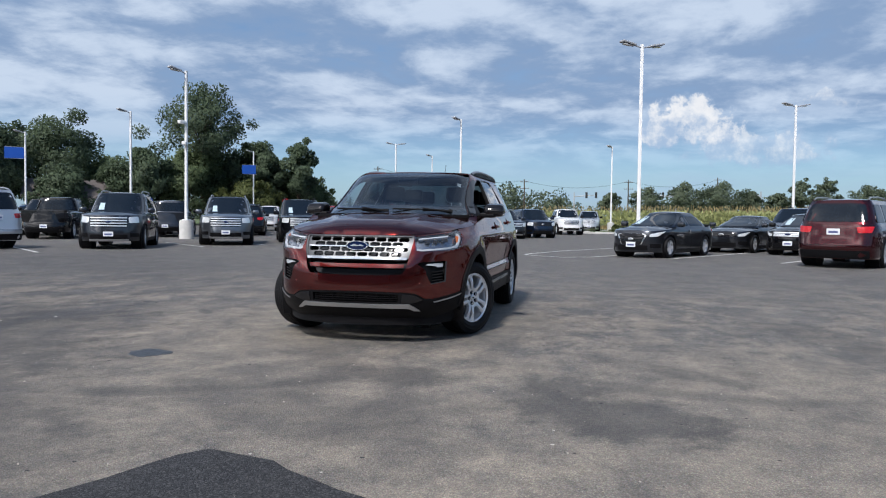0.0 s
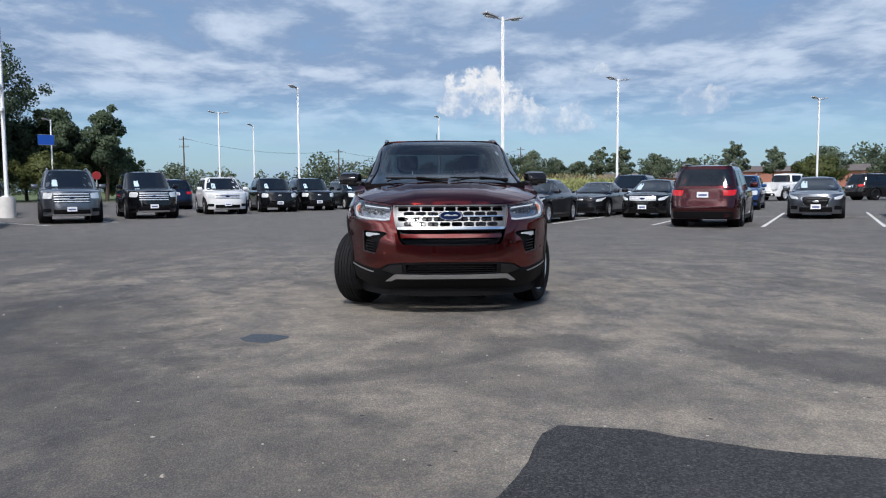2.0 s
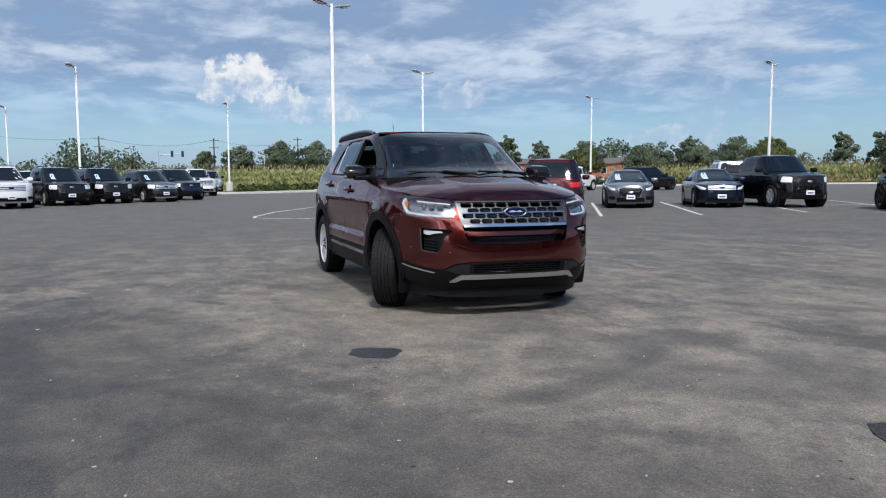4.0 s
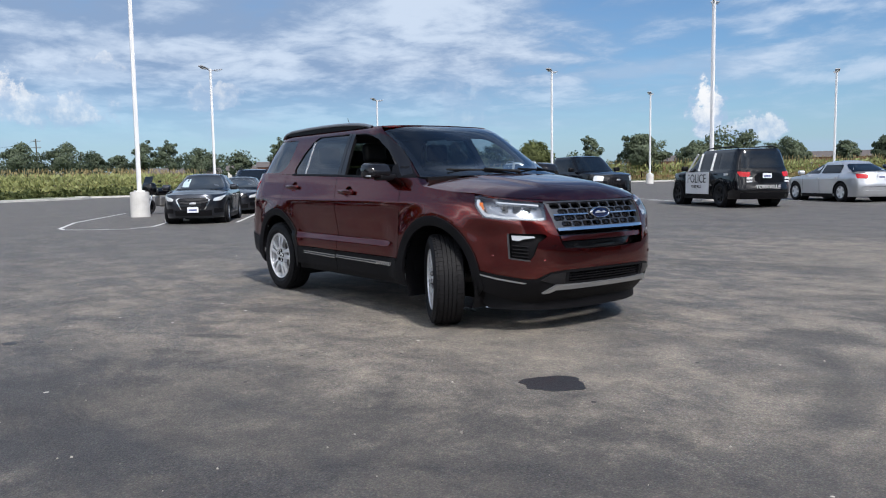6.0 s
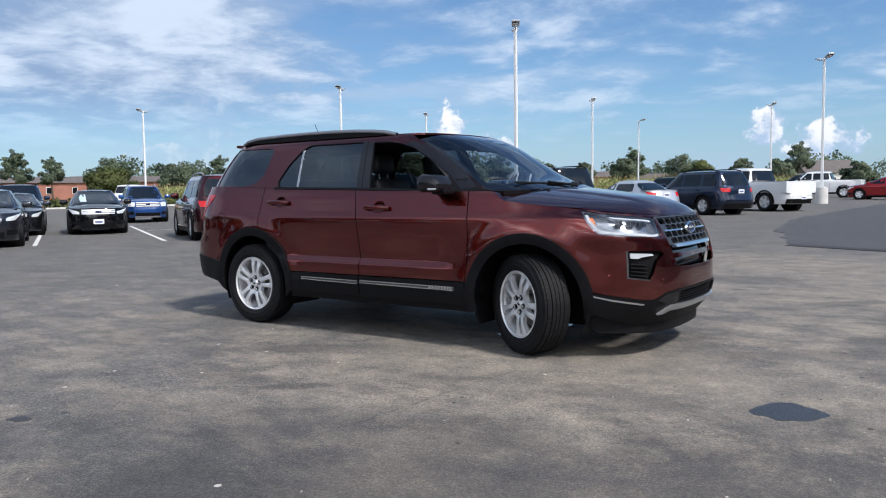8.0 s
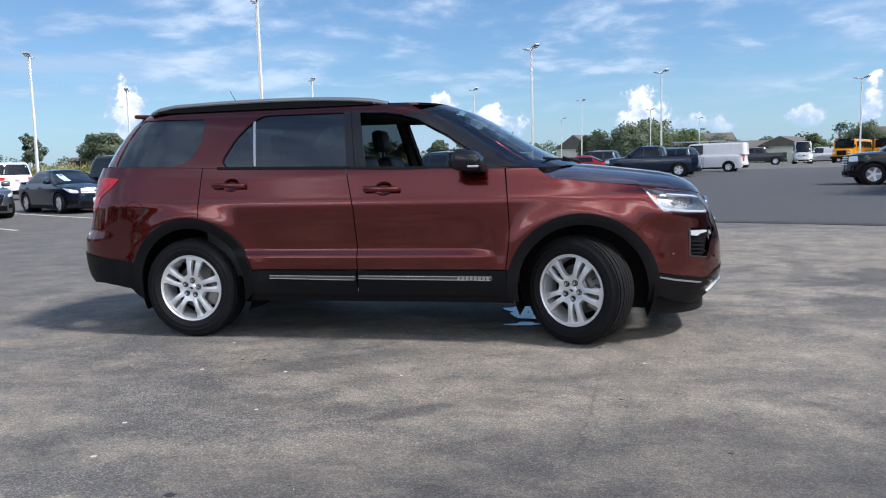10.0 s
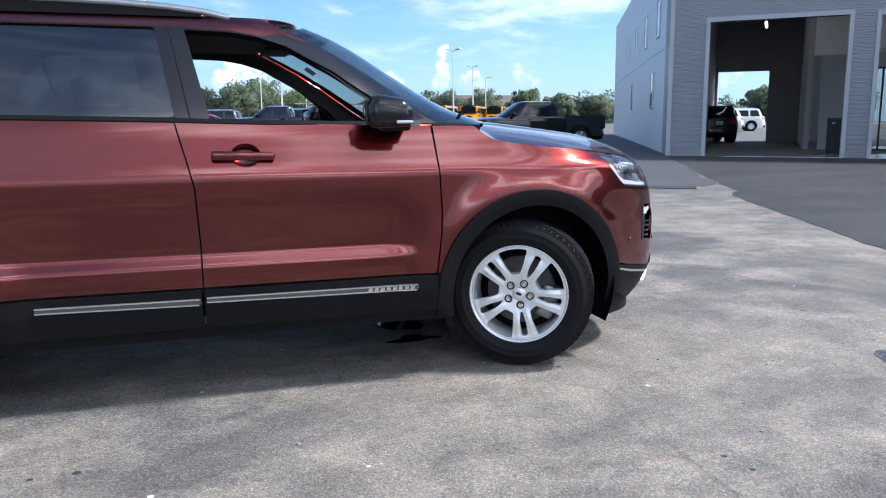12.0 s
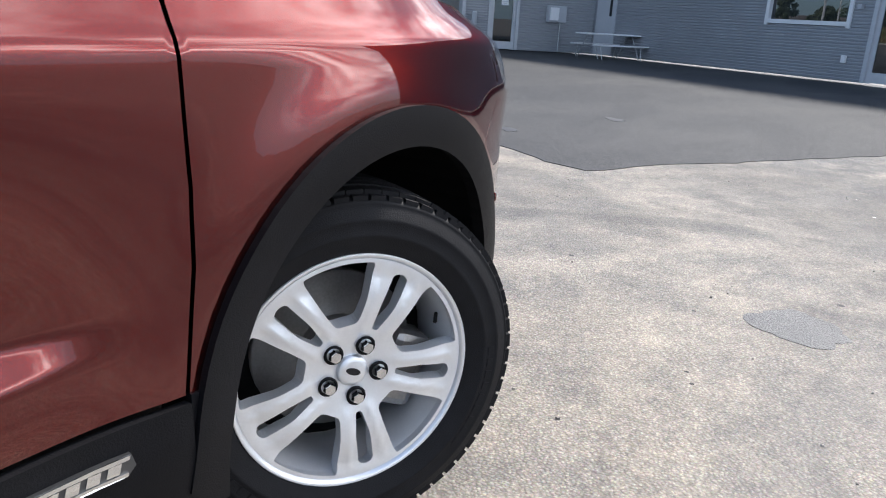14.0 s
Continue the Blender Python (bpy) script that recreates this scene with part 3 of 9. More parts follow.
def add_box(bm, size, at=(0, 0, 0), bevel=0.0, turn=None, segs=2):
    ret = bmesh.ops.create_cube(bm, size=1.0)
    vs = ret["verts"]
    m = Matrix.Translation(at) @ (turn or Matrix()) @ Matrix.Diagonal((*size, 1))
    bmesh.ops.transform(bm, matrix=m, verts=vs)
    if bevel:
        es = list({e for v in vs for e in v.link_edges})
        bmesh.ops.bevel(bm, geom=es, offset=bevel, segments=segs, profile=0.5, affect="EDGES")
    return bm


def add_tube(bm, a, b, r1, r2=None, n=12, caps=True):
    a, b = Vector(a), Vector(b)
    d = b - a
    m = Matrix.Translation((a + b) / 2) @ d.to_track_quat("Z", "Y").to_matrix().to_4x4()
    bmesh.ops.create_cone(bm, cap_ends=caps, segments=n, radius1=r1, radius2=r1 if r2 is None else r2, depth=d.length, matrix=m)
    return bm


def box_part(name, size, at, mat, parent, label="", bevel=0.0, turn=None):
    return part(name, add_box(bmesh.new(), size, at, bevel, turn), mat, parent, label)


def lathe(profile, n=48, axis="Y"):
    """Vertices and faces of a turned shape: profile of (radius, along) about an axis."""
    verts, faces = [], []
    k = len(profile)
    for i in range(n):
        a = 2 * math.pi * i / n
        for r, h in profile:
            c, s = r * math.cos(a), r * math.sin(a)
            verts.append((c, h, s) if axis == "Y" else ((c, s, h) if axis == "Z" else (h, c, s)))
    for i in range(n):
        j = (i + 1) % n
        for p in range(k - 1):
            faces.append((i * k + p, i * k + p + 1, j * k + p + 1, j * k + p))
    return verts, faces


def lathe_part(name, profile, mat, parent, n=48, axis="Y", label="", smooth=True, m=None):
    v, f = lathe(profile, n, axis)
    bm = bmesh.new()
    vs = [bm.verts.new(p) for p in v]
    for q in f:
        bm.faces.new([vs[i] for i in q])
    bmesh.ops.remove_doubles(bm, verts=bm.verts, dist=1e-5)
    bmesh.ops.recalc_face_normals(bm, faces=bm.faces)
    return part(name, bm, mat, parent, label, smooth, m)


def text_part(words, size, mat, parent, m, name="lettering", label=""):
    """Raised letters as a mesh, lying in the x-y plane of m and centred on it."""
    cu = bpy.data.curves.new(name, "FONT")
    cu.body, cu.size, cu.align_x, cu.align_y = words, size, "CENTER", "CENTER"
    cu.extrude, cu.resolution_u = 0.002, 3
    ob = bpy.data.objects.new(name, cu)
    scene.collection.objects.link(ob)
    bpy.context.view_layer.update()
    me = bpy.data.meshes.new_from_object(ob.evaluated_get(bpy.context.evaluated_depsgraph_get()))
    bpy.data.objects.remove(ob)
    me.materials.clear()
    me.materials.append(mat)
    return piece(name, me, parent, label, m)


def rise(x, y):
    """The lot climbs gently to the north."""
    t = max(0.0, y - 6.0)
    return min(0.75, 0.0115 * t * t / (t + 6.0))


def on_ground(x, y, heading=0.0, z=0.0):
    return pose(x, y, rise(x, y) + z, 0, 0, heading)


# ---- curved sheets: a flat outline, cut and bent onto a surface ----
def inside(poly, pts):
    p = np.asarray(poly)
    x, y = pts[:, 0], pts[:, 1]
    hit = np.zeros(len(pts), bool)
    for (x1, y1), (x2, y2) in zip(p, np.roll(p, -1, 0)):
        c = (y1 > y) != (y2 > y)
        if c.any():
            hit ^= c & (x < (x2 - x1) * (y - y1) / (y2 - y1 + 1e-15) + x1)
    return hit


def dense(poly, step):
    """The outline with no edge longer than step."""
    out = []
    for (x1, y1), (x2, y2) in zip(poly, poly[1:] + poly[:1]):
        n = max(1, int(math.ceil(math.hypot(x2 - x1, y2 - y1) / step)))
        out += [(x1 + (x2 - x1) * i / n, y1 + (y2 - y1) * i / n) for i in range(n)]
    return out


def fillet(poly, r, n=4):
    """The outline with rounded corners."""
    out = []
    k = len(poly)
    for i in range(k):
        a, b, c = Vector(poly[i - 1]), Vector(poly[i]), Vector(poly[(i + 1) % k])
        u, v = (a - b), (c - b)
        q = min(r, u.length * 0.45, v.length * 0.45)
        p0, p2 = b + u.normalized() * q, b + v.normalized() * q
        for j in range(n + 1):
            t = j / n
            p = p0 * (1 - t) ** 2 + b * 2 * t * (1 - t) + p2 * t * t
            out.append((p.x, p.y))
    return out


def arc(cx, cz, r, a0, a1, n=24):
    return [(cx + r * math.cos(radians(a0 + (a1 - a0) * i / n)), cz + r * math.sin(radians(a0 + (a1 - a0) * i / n))) for i in range(n + 1)]


def sheet(lift, outline, holes=(), step=0.04, offset=0.0, rim=0.012, flip=False, mirror=False):
    """Vertices, faces and normals of a bent panel with holes; rim is the depth of its turned edge."""
    loops = [dense(list(outline), step)] + [dense(list(h), step) for h in holes]
    pts, edges = [], []
    for lp in loops:
        k = len(pts)
        pts += lp
        edges += [(k + i, k + (i + 1) % len(lp)) for i in range(len(lp))]
    o = np.array(loops[0])
    gx = np.arange(o[:, 0].min() + step * 0.5, o[:, 0].max(), step)
    gy = np.arange(o[:, 1].min() + step * 0.5, o[:, 1].max(), step)
    if len(gx) and len(gy):
        g = np.stack(np.meshgrid(gx, gy), -1).reshape(-1, 2)
        ok = inside(loops[0], g)
        for h in loops[1:]:
            ok &= ~inside(h, g)
        g = g[ok]
        if len(g):
            b = np.array(pts)
            far = np.array([np.min((b[:, 0] - q[0]) ** 2 + (b[:, 1] - q[1]) ** 2) > (step * 0.4) ** 2 for q in g])
            pts += [tuple(q) for q in g[far]]
    from_cdt = geometry.delaunay_2d_cdt([Vector(p) for p in pts], edges, [], 0, 1e-6)
    v2, tris = np.array([tuple(v) for v in from_cdt[0]]), np.array(from_cdt[2])
    mid = v2[tris].mean(1)
    ok = inside(loops[0], mid)
    for h in loops[1:]:
        ok &= ~inside(h, mid)
    tris = tris[ok]
    e = 0.002

    def frame_at(u, v):
        p = Vector(lift(u, v))
        du, dv = Vector(lift(u + e, v)) - Vector(lift(u - e, v)), Vector(lift(u, v + e)) - Vector(lift(u, v - e))
        n = du.cross(dv)
        n = n.normalized() if n.length > 1e-12 else Vector((0, 0, 1))
        return p, (-n if flip else n)

    verts, norms = [], []
    for u, v in v2:
        p, n = frame_at(u, v)
        verts.append(p + n * offset)
        norms.append(n)
    faces = []
    for t in tris:
        a, b, c = (int(i) for i in t)
        fn = (verts[b] - verts[a]).cross(verts[c] - verts[a])
        faces.append((a, b, c) if fn.dot(norms[a]) >= 0 else (a, c, b))
    if rim:
        count = {}
        for f in faces:
            for i in range(3):
                count[(f[i], f[(i + 1) % 3])] = 1
        for (i, j) in list(count):
            if (j, i) in count:
                continue
            d = verts[j] - verts[i]
            k = len(verts)
            out_n = d.cross(norms[i])
            out_n = out_n.normalized() if out_n.length > 1e-12 else norms[i]
            verts += [verts[i].copy(), verts[j].copy(), verts[j] - norms[j] * rim, verts[i] - norms[i] * rim]
            norms += [out_n] * 4
            faces.append((k, k + 3, k + 2, k + 1))
    if mirror:
        verts = [Vector((p.x, -p.y, p.z)) for p in verts]
        norms = [Vector((n.x, -n.y, n.z)) for n in norms]
        faces = [tuple(reversed(f)) for f in faces]
    return verts, faces, norms


def sheet_part(name, lift, outline, mat, parent, holes=(), step=0.04, offset=0.0, rim=0.012, flip=False, mirror=False, label=""):
    v, f, n = sheet(lift, outline, holes, step, offset, rim, flip, mirror)
    return piece(name, mesh_of(name, v, f, mat, n, True), parent, label)


def soft_curve(points):
    """Smooth interpolation through (x, y) pairs, monotone in x."""
    xs, ys = [p[0] for p in points], [p[1] for p in points]
    m = []
    for i in range(len(xs)):
        if i in (0, len(xs) - 1):
            j = min(i, len(xs) - 2)
            m.append((ys[j + 1] - ys[j]) / (xs[j + 1] - xs[j]))
        else:
            d0, d1 = (ys[i] - ys[i - 1]) / (xs[i] - xs[i - 1]), (ys[i + 1] - ys[i]) / (xs[i + 1] - xs[i])
            m.append(0.0 if d0 * d1 <= 0 else 2 * d0 * d1 / (d0 + d1))

    def f(x):
        if x <= xs[0]:
            return ys[0] + m[0] * (x - xs[0])
        if x >= xs[-1]:
            return ys[-1] + m[-1] * (x - xs[-1])
        i = next(k for k in range(len(xs) - 1) if x <= xs[k + 1])
        h = xs[i + 1] - xs[i]
        t = (x - xs[i]) / h
        return ys[i] * (1 + 2 * t) * (1 - t) ** 2 + m[i] * h * t * (1 - t) ** 2 + ys[i + 1] * t * t * (3 - 2 * t) + m[i + 1] * h * t * t * (t - 1)
    return f


class Shell:
    """The skin of a car at each height: straight sides with rounded ends. s runs along the right side (there s is x), round the nose to the left, and back round the tail."""

    def __init__(self, nose, tail, width, xc, xt, nf, nt, kf=1.35, kr=1.0, detail=None, barrel=0.006):
        self.nose, self.tail, self.width, self.xc, self.xt, self.nf, self.nt = nose, tail, width, xc, xt, nf, nt
        self.kf, self.kr, self.detail, self.barrel = kf, kr, detail, barrel

    def __call__(self, s, z):
        w = self.width(z)
        if self.xt <= s <= self.xc:
            x, y = s, -w
        elif s > self.xc:
            x, y = self.end(s - self.xc, self.kf, self.nose(z) - self.xc, w, self.nf(z))
            x = self.xc + x
        else:
            x, y = self.end(self.xt - s, self.kr, self.xt - self.tail(z), w, self.nt(z))
            x = self.xt - x
        if self.detail:
            y *= 1 + self.detail(x, z) / max(0.2, w)
        y *= 1 - self.barrel * x * x
        return Vector((x, y, z))

    def end(self, d, k, a, w, n):
        a = max(a, 0.02)
        phi = math.pi / 2 * (1 - d / k)
        c, s = math.cos(phi), math.sin(phi)
        r = ((abs(c) / a) ** n + (abs(s) / w) ** n) ** (-1 / n)
        return r * c, -r * s

    def at_x(self, x, z):
        if self.xt <= x <= self.xc:
            return x
        lo, hi = (self.xc, self.xc + self.kf) if x > self.xc else (self.xt - self.kr, self.xt)
        for _ in range(40):
            m = (lo + hi) / 2
            if self(m, z).x < x:
                lo = m
            else:
                hi = m
        return (lo + hi) / 2

    def at_y(self, y, z, rear=False):
        """s on the nose (or the tail) for a place across the car."""
        lo, hi = (self.xc, self.xc + 2 * self.kf) if not rear else (self.xt - 2 * self.kr, self.xt)
        for _ in range(44):
            m = (lo + hi) / 2
            v = self(m, z).y
            if (v < y) != rear:
                lo = m
            else:
                hi = m
        return (lo + hi) / 2

# ---- ground ----
def ground_sheet():
    xs = sorted({*np.linspace(-900, 900, 37).round(1), *np.linspace(-100, 100, 81).round(2)})
    ys = sorted({*np.linspace(-900, 900, 37).round(1), *np.linspace(-100, 160, 105).round(2)})
    verts = [(x, y, rise(x, y)) for x in xs for y in ys]
    k = len(ys)
    faces = [(i * k + j, (i + 1) * k + j, (i + 1) * k + j + 1, i * k + j + 1) for i in range(len(xs) - 1) for j in range(k - 1)]
    ob = piece("ground", mesh_of("ground", verts, faces, MAT["asphalt"], smooth=True))
    return tagged(ob, "worn grey asphalt lot with tan silt stains", "ground", kind="structure")


def flat_sheet(name, outline, mat, height, label, category, kind="", edge=True):
    """A thin sheet lying on the lot, with an edge of its own thickness."""
    n = len(outline)
    top = [(x, y, rise(x, y) + height) for x, y in outline]
    low = [(x, y, rise(x, y) - 0.002) for x, y in outline]
    faces = [tuple(range(n))] + [(i, i + n, (i + 1) % n + n, (i + 1) % n) for i in range(n)]
    ob = piece(name, mesh_of(name, top + low, faces, mat))
    return tagged(ob, label, category, kind=kind)


def wobbly(points, amount, step, seed):
    """The same outline with many small bends."""
    out = []
    for i, (x, y) in enumerate(points):
        x2, y2 = points[(i + 1) % len(points)]
        d = math.hypot(x2 - x, y2 - y)
        n = max(1, min(60, int(d / step)))
        for k in range(n):
            t = k / n
            px, py = x + (x2 - x) * t, y + (y2 - y) * t
            w = noise.noise_vector((px * 2.3 + seed, py * 2.3, seed)) * amount + noise.noise_vector((px * 9 + seed, py * 9, seed)) * amount * 0.35
            out.append((px + w.x, py + w.y))
    return out


ground_sheet()
overlay = wobbly([(5.62, 0.34), (5.72, 0.75), (6.02, 1.18), (6.95, 3.35), (8.3, 6.4), (8.9, 7.0), (9.4, 8.1), (14.5, 17.8), (26.5, 9.4), (20.6, -4.2), (13.5, -3.2), (8.79, -1.41), (6.46, -0.06)], 0.07, 0.16, 3.0)
flat_sheet("asphalt_overlay", overlay, MAT["new_asphalt"], 0.005, "fresh dark asphalt laid in front of the building", "pavement", "structure")
lane = wobbly([(-1, 24), (-0.3, 16.8), (1.0, 11.45), (2.94, 10.5), (5.90, 9.25), (8.6, 7.9), (9.5, 8.35), (14.4, 17.6), (24, 36), (30, 60), (2, 60)], 0.25, 0.5, 8.0)
flat_sheet("asphalt_lane", [(x, y) for x, y in lane], MAT["worn_asphalt"], 0.008, "smooth dark asphalt drive lane", "pavement", "structure")


trench = wobbly([(1.0, 11.05), (2.92, 10.12), (5.73, 8.95), (8.42, 7.52), (8.66, 7.86), (5.90, 9.31), (2.94, 10.56), (1.05, 11.5)], 0.04, 0.35, 5.0)
flat_sheet("asphalt_strip", trench, MAT["new_asphalt"], 0.010, "straight strip of dark asphalt filling a trench", "pavement", "structure")


def blob(cx, cy, rx, ry, turn, seed, wob=0.22, n=44):
    pts = []
    for i in range(n):
        a = 2 * math.pi * i / n
        r = 1 + wob * noise.noise((math.cos(a) * 1.6 + seed, math.sin(a) * 1.6, seed)) * 2 + 0.10 * noise.noise((math.cos(a) * 6 + seed, math.sin(a) * 6, 2))
        x, y = rx * r * math.cos(a), ry * r * math.sin(a)
        pts.append((cx + x * math.cos(turn) - y * math.sin(turn), cy + x * math.sin(turn) + y * math.cos(turn)))
    return pts


flat_sheet("sealer_patch", blob(3.32, -1.50, 0.20, 0.15, 1.0, 4.1), MAT["sealer"], 0.0018, "small round patch of black asphalt sealer", "asphalt patch")
flat_sheet("oil_stain", blob(-0.11, -3.80, 0.07, 0.045, 0.2, 7.7), MAT["oil"], 0.002, "small dark oil drip on the asphalt", "stain")
flat_sheet("oil_stain", blob(-0.02, -3.60, 0.025, 0.018, 0.2, 2.7), MAT["oil"], 0.002, "small dark oil drip on the asphalt", "stain")
for x, y, r in ((7.03, 1.78, 0.16), (8.90, 1.39, 0.17), (12.77, 4.0, 0.42)):
    flat_sheet("tar_patch", blob(x, y, r, r * 0.55, 0.9, x, 0.35), MAT["oil"], 0.0075, "small dark ragged tar patch on the newer asphalt", "asphalt patch")
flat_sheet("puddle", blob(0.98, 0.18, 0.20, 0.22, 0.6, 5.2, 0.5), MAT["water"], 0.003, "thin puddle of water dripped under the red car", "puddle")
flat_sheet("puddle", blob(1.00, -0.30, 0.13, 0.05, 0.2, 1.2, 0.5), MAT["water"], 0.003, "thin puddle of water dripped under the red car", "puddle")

STALL = radians(151.0)
SD = Vector((math.cos(STALL), math.sin(STALL)))


def stripe(name, a, b, width=0.11):
    a, b = Vector(a), Vector(b)
    d = (b - a).normalized()
    n = Vector((-d.y, d.x)) * width / 2
    k = max(2, int((b - a).length / 1.0))
    left = [a + (b - a) * i / k + n for i in range(k + 1)]
    right = [a + (b - a) * i / k - n for i in range(k + 1)]
    verts = [(p.x, p.y, rise(p.x, p.y) + 0.006) for p in left + right]
    faces = [(i, i + 1, k + 2 + i, k + 1 + i) for i in range(k)]
    ob = piece(name, mesh_of(name, verts, faces, MAT["white_line"]))
    return tagged(ob, "white painted parking stall line on the asphalt", "road marking", "parking stall lines")


for x, y, run in ((-15.3, 4.2, 11.4), (-13.9, 7.0, 11.4), (-12.1, 9.6, 11.4), (-11.2, 12.6, 11.4), (-10.9, 16.4, 11.4), (-9.8, 20.2, 11.4), (-8.5, 23.8, 11.0), (-7.6, 27.9, 10.0)):
    stripe("stall_line", (x, y), (x + SD.x * run, y + SD.y * run))
for a, b in (((-13.9, -18.4), (-10.4, -14.2)), ((-16.8, -16.8), (-13.5, -13.4)), ((-19.3, -15.6), (-16.3, -12.2)), ((-22.0, -14.2), (-18.9, -11.0))):
    stripe("stall_line", a, b)
stripe("stall_line", (-20.0, 10.3), (-12.0, 26.0), 0.10)
# the pointed island drawn round the lamp base
nose = [(-26.0, 3.9), (-19.5, 0.65), (-16.4, -0.35), (-15.7, -0.40), (-15.2, 0.05), (-14.6, 0.9), (-15.2, 1.75), (-17.0, 2.7), (-18.6, 3.2)]
for a, b in zip(nose, nose[1:]):
    stripe("island_line", a, b, 0.10)


def kerb(points, label="pale concrete kerb along the edge of the lot", width=0.18, height=0.15):
    verts, faces = [], []
    k = len(points)
    for i, (x, y) in enumerate(points):
        a, b = Vector(points[max(0, i - 1)]), Vector(points[min(k - 1, i + 1)])
        d = (b - a).normalized()
        n = Vector((-d.y, d.x)) * width / 2
        z = rise(x, y)
        for s, h in ((1, 0), (1, height * 0.85), (0.8, height), (-0.8, height), (-1, height * 0.85), (-1, 0)):
            verts.append((x + n.x * s, y + n.y * s, z + h))
    for i in range(k - 1):
        for j in range(5):
            faces.append((i * 6 + j, i * 6 + j + 1, (i + 1) * 6 + j + 1, (i + 1) * 6 + j))
    ob = piece("kerb", mesh_of("kerb", verts, faces, MAT["kerb"]))
    return tagged(ob, label, "kerb", kind="structure")


def grass_bed(outline, name="verge", height=0.10):
    """Ground rising behind a kerb."""
    return flat_sheet(name, outline, MAT["grass"], height, "dry green grass verge behind the kerb", "grass", "structure")


def small_stones():
    """Loose chips and pebbles, strewn over the worn lot round the red car."""
    rng = np.random.default_rng(12)
    verts, faces = [], []
    cube = [(-1, -1, 0), (1, -1, 0), (1, 1, 0), (-1, 1, 0), (-0.6, -0.7, 1), (0.7, -0.5, 1), (0.5, 0.7, 1), (-0.7, 0.6, 1)]
    for i in range(900):
        r, a = 9.0 * rng.uniform() ** 0.6, rng.uniform(0, 6.283)
        x, y = 3.0 + r * math.cos(a), -1.2 + r * math.sin(a)
        s = rng.uniform(0.002, 0.0055) * (1.9 if rng.uniform() < 0.06 else 1.0)
        c, d = math.cos(a * 7), math.sin(a * 7)
        k = len(verts)
        for px, py, pz in cube:
            jx, jy = px * s * rng.uniform(0.7, 1.3), py * s * rng.uniform(0.6, 1.1)
            verts.append((x + jx * c - jy * d, y + jx * d + jy * c, rise(x, y) + pz * s * 1.1))
        faces += [tuple(k + q for q in f) for f in ((4, 5, 6, 7), (0, 1, 5, 4), (1, 2, 6, 5), (2, 3, 7, 6), (3, 0, 4, 7))]
    ob = piece("loose_stones", mesh_of("loose_stones", verts, faces, MAT["chips"]))
    return tagged(ob, "small loose stone chips scattered on the asphalt", "stones", kind="stuff")


small_stones()

# ---- the service building ----
FA = radians(-40.6)
F0 = Vector((14.84, 18.13, 0.06))
FACADE = Matrix.Translation(F0) @ Matrix.Rotation(FA, 4, "Z")   # x along the front, y inwards, z up
WALL_H = 7.6


def corrugated(length, z0, z1, depth=0.022, pitch=0.078):
    """Horizontal ribbed sheet in x-z, facing -y, with a rib every pitch."""
    verts, faces = [], []
    z, rows = z0, []
    while z < z1 - 1e-6:
        for dz, y in ((0, 0), (0.30, 0), (0.42, -depth), (0.88, -depth), (1.0, 0)):
            zz = z + dz * pitch
            if zz <= z1 + 1e-6 and (not rows or zz > rows[-1][0] + 1e-4):
                rows.append((zz, y))
        z += pitch
    for zz, y in rows:
        verts += [(0, y, zz), (length, y, zz)]
    for i in range(len(rows) - 1):
        faces.append((2 * i, 2 * i + 1, 2 * i + 3, 2 * i + 2))
    return verts, faces


def sheet_wall(name, m, spans, mat, parent, thick=0.22):
    """Ribbed cladding over spans (x0, x1, z0, z1), each with a solid wall behind it."""
    for x0, x1, z0, z1 in spans:
        v, f = corrugated(x1 - x0, z0, z1)
        piece("cladding_panel", mesh_of("cladding_panel", [(x + x0, y - 0.003, z) for x, y, z in v], f, mat), parent, m=m)
        box_part("wall_core", (x1 - x0, thick, z1 - z0), ((x0 + x1) / 2, thick / 2, (z0 + z1) / 2), MAT["interior_grey"], parent).matrix_basis = m


building = thing("service_building", pose(0, 0, 0), "grey ribbed metal service building with two open drive-through bays", "building", kind="structure")
O1, O2, DOOR = (1.09, 5.20, 4.30), (5.92, 9.70, 4.25), (10.55, 11.62, 2.62)
END = 14.35
sheet_wall("front", FACADE, [(0, O1[0], 0, WALL_H), (O1[1], O2[0], 0, O1[2]), (O1[0], O2[1], O1[2], WALL_H), (O2[1], DOOR[0], 0, WALL_H), (DOOR[0], DOOR[1], DOOR[2], WALL_H), (DOOR[1], END, 0, WALL_H)], MAT["siding"], building)
# bright trims round the openings
for x0, x1, top in (O1, O2):
    for x in (x0, x1):
        box_part("opening_trim", (0.12, 0.34, top), (x, 0.10, top / 2), MAT["trim_grey"], building).matrix_basis = FACADE
    box_part("opening_trim", (x1 - x0 + 0.12, 0.34, 0.14), ((x0 + x1) / 2, 0.10, top + 0.07), MAT["trim_grey"], building).matrix_basis = FACADE
    box_part("threshold", (x1 - x0, 0.30, 0.02), ((x0 + x1) / 2, 0.0, 0.012), MAT["aluminium"], building).matrix_basis = FACADE
box_part("corner_trim", (0.14, 0.14, WALL_H), (-0.03, 0.03, WALL_H / 2), MAT["trim_grey"], building).matrix_basis = FACADE
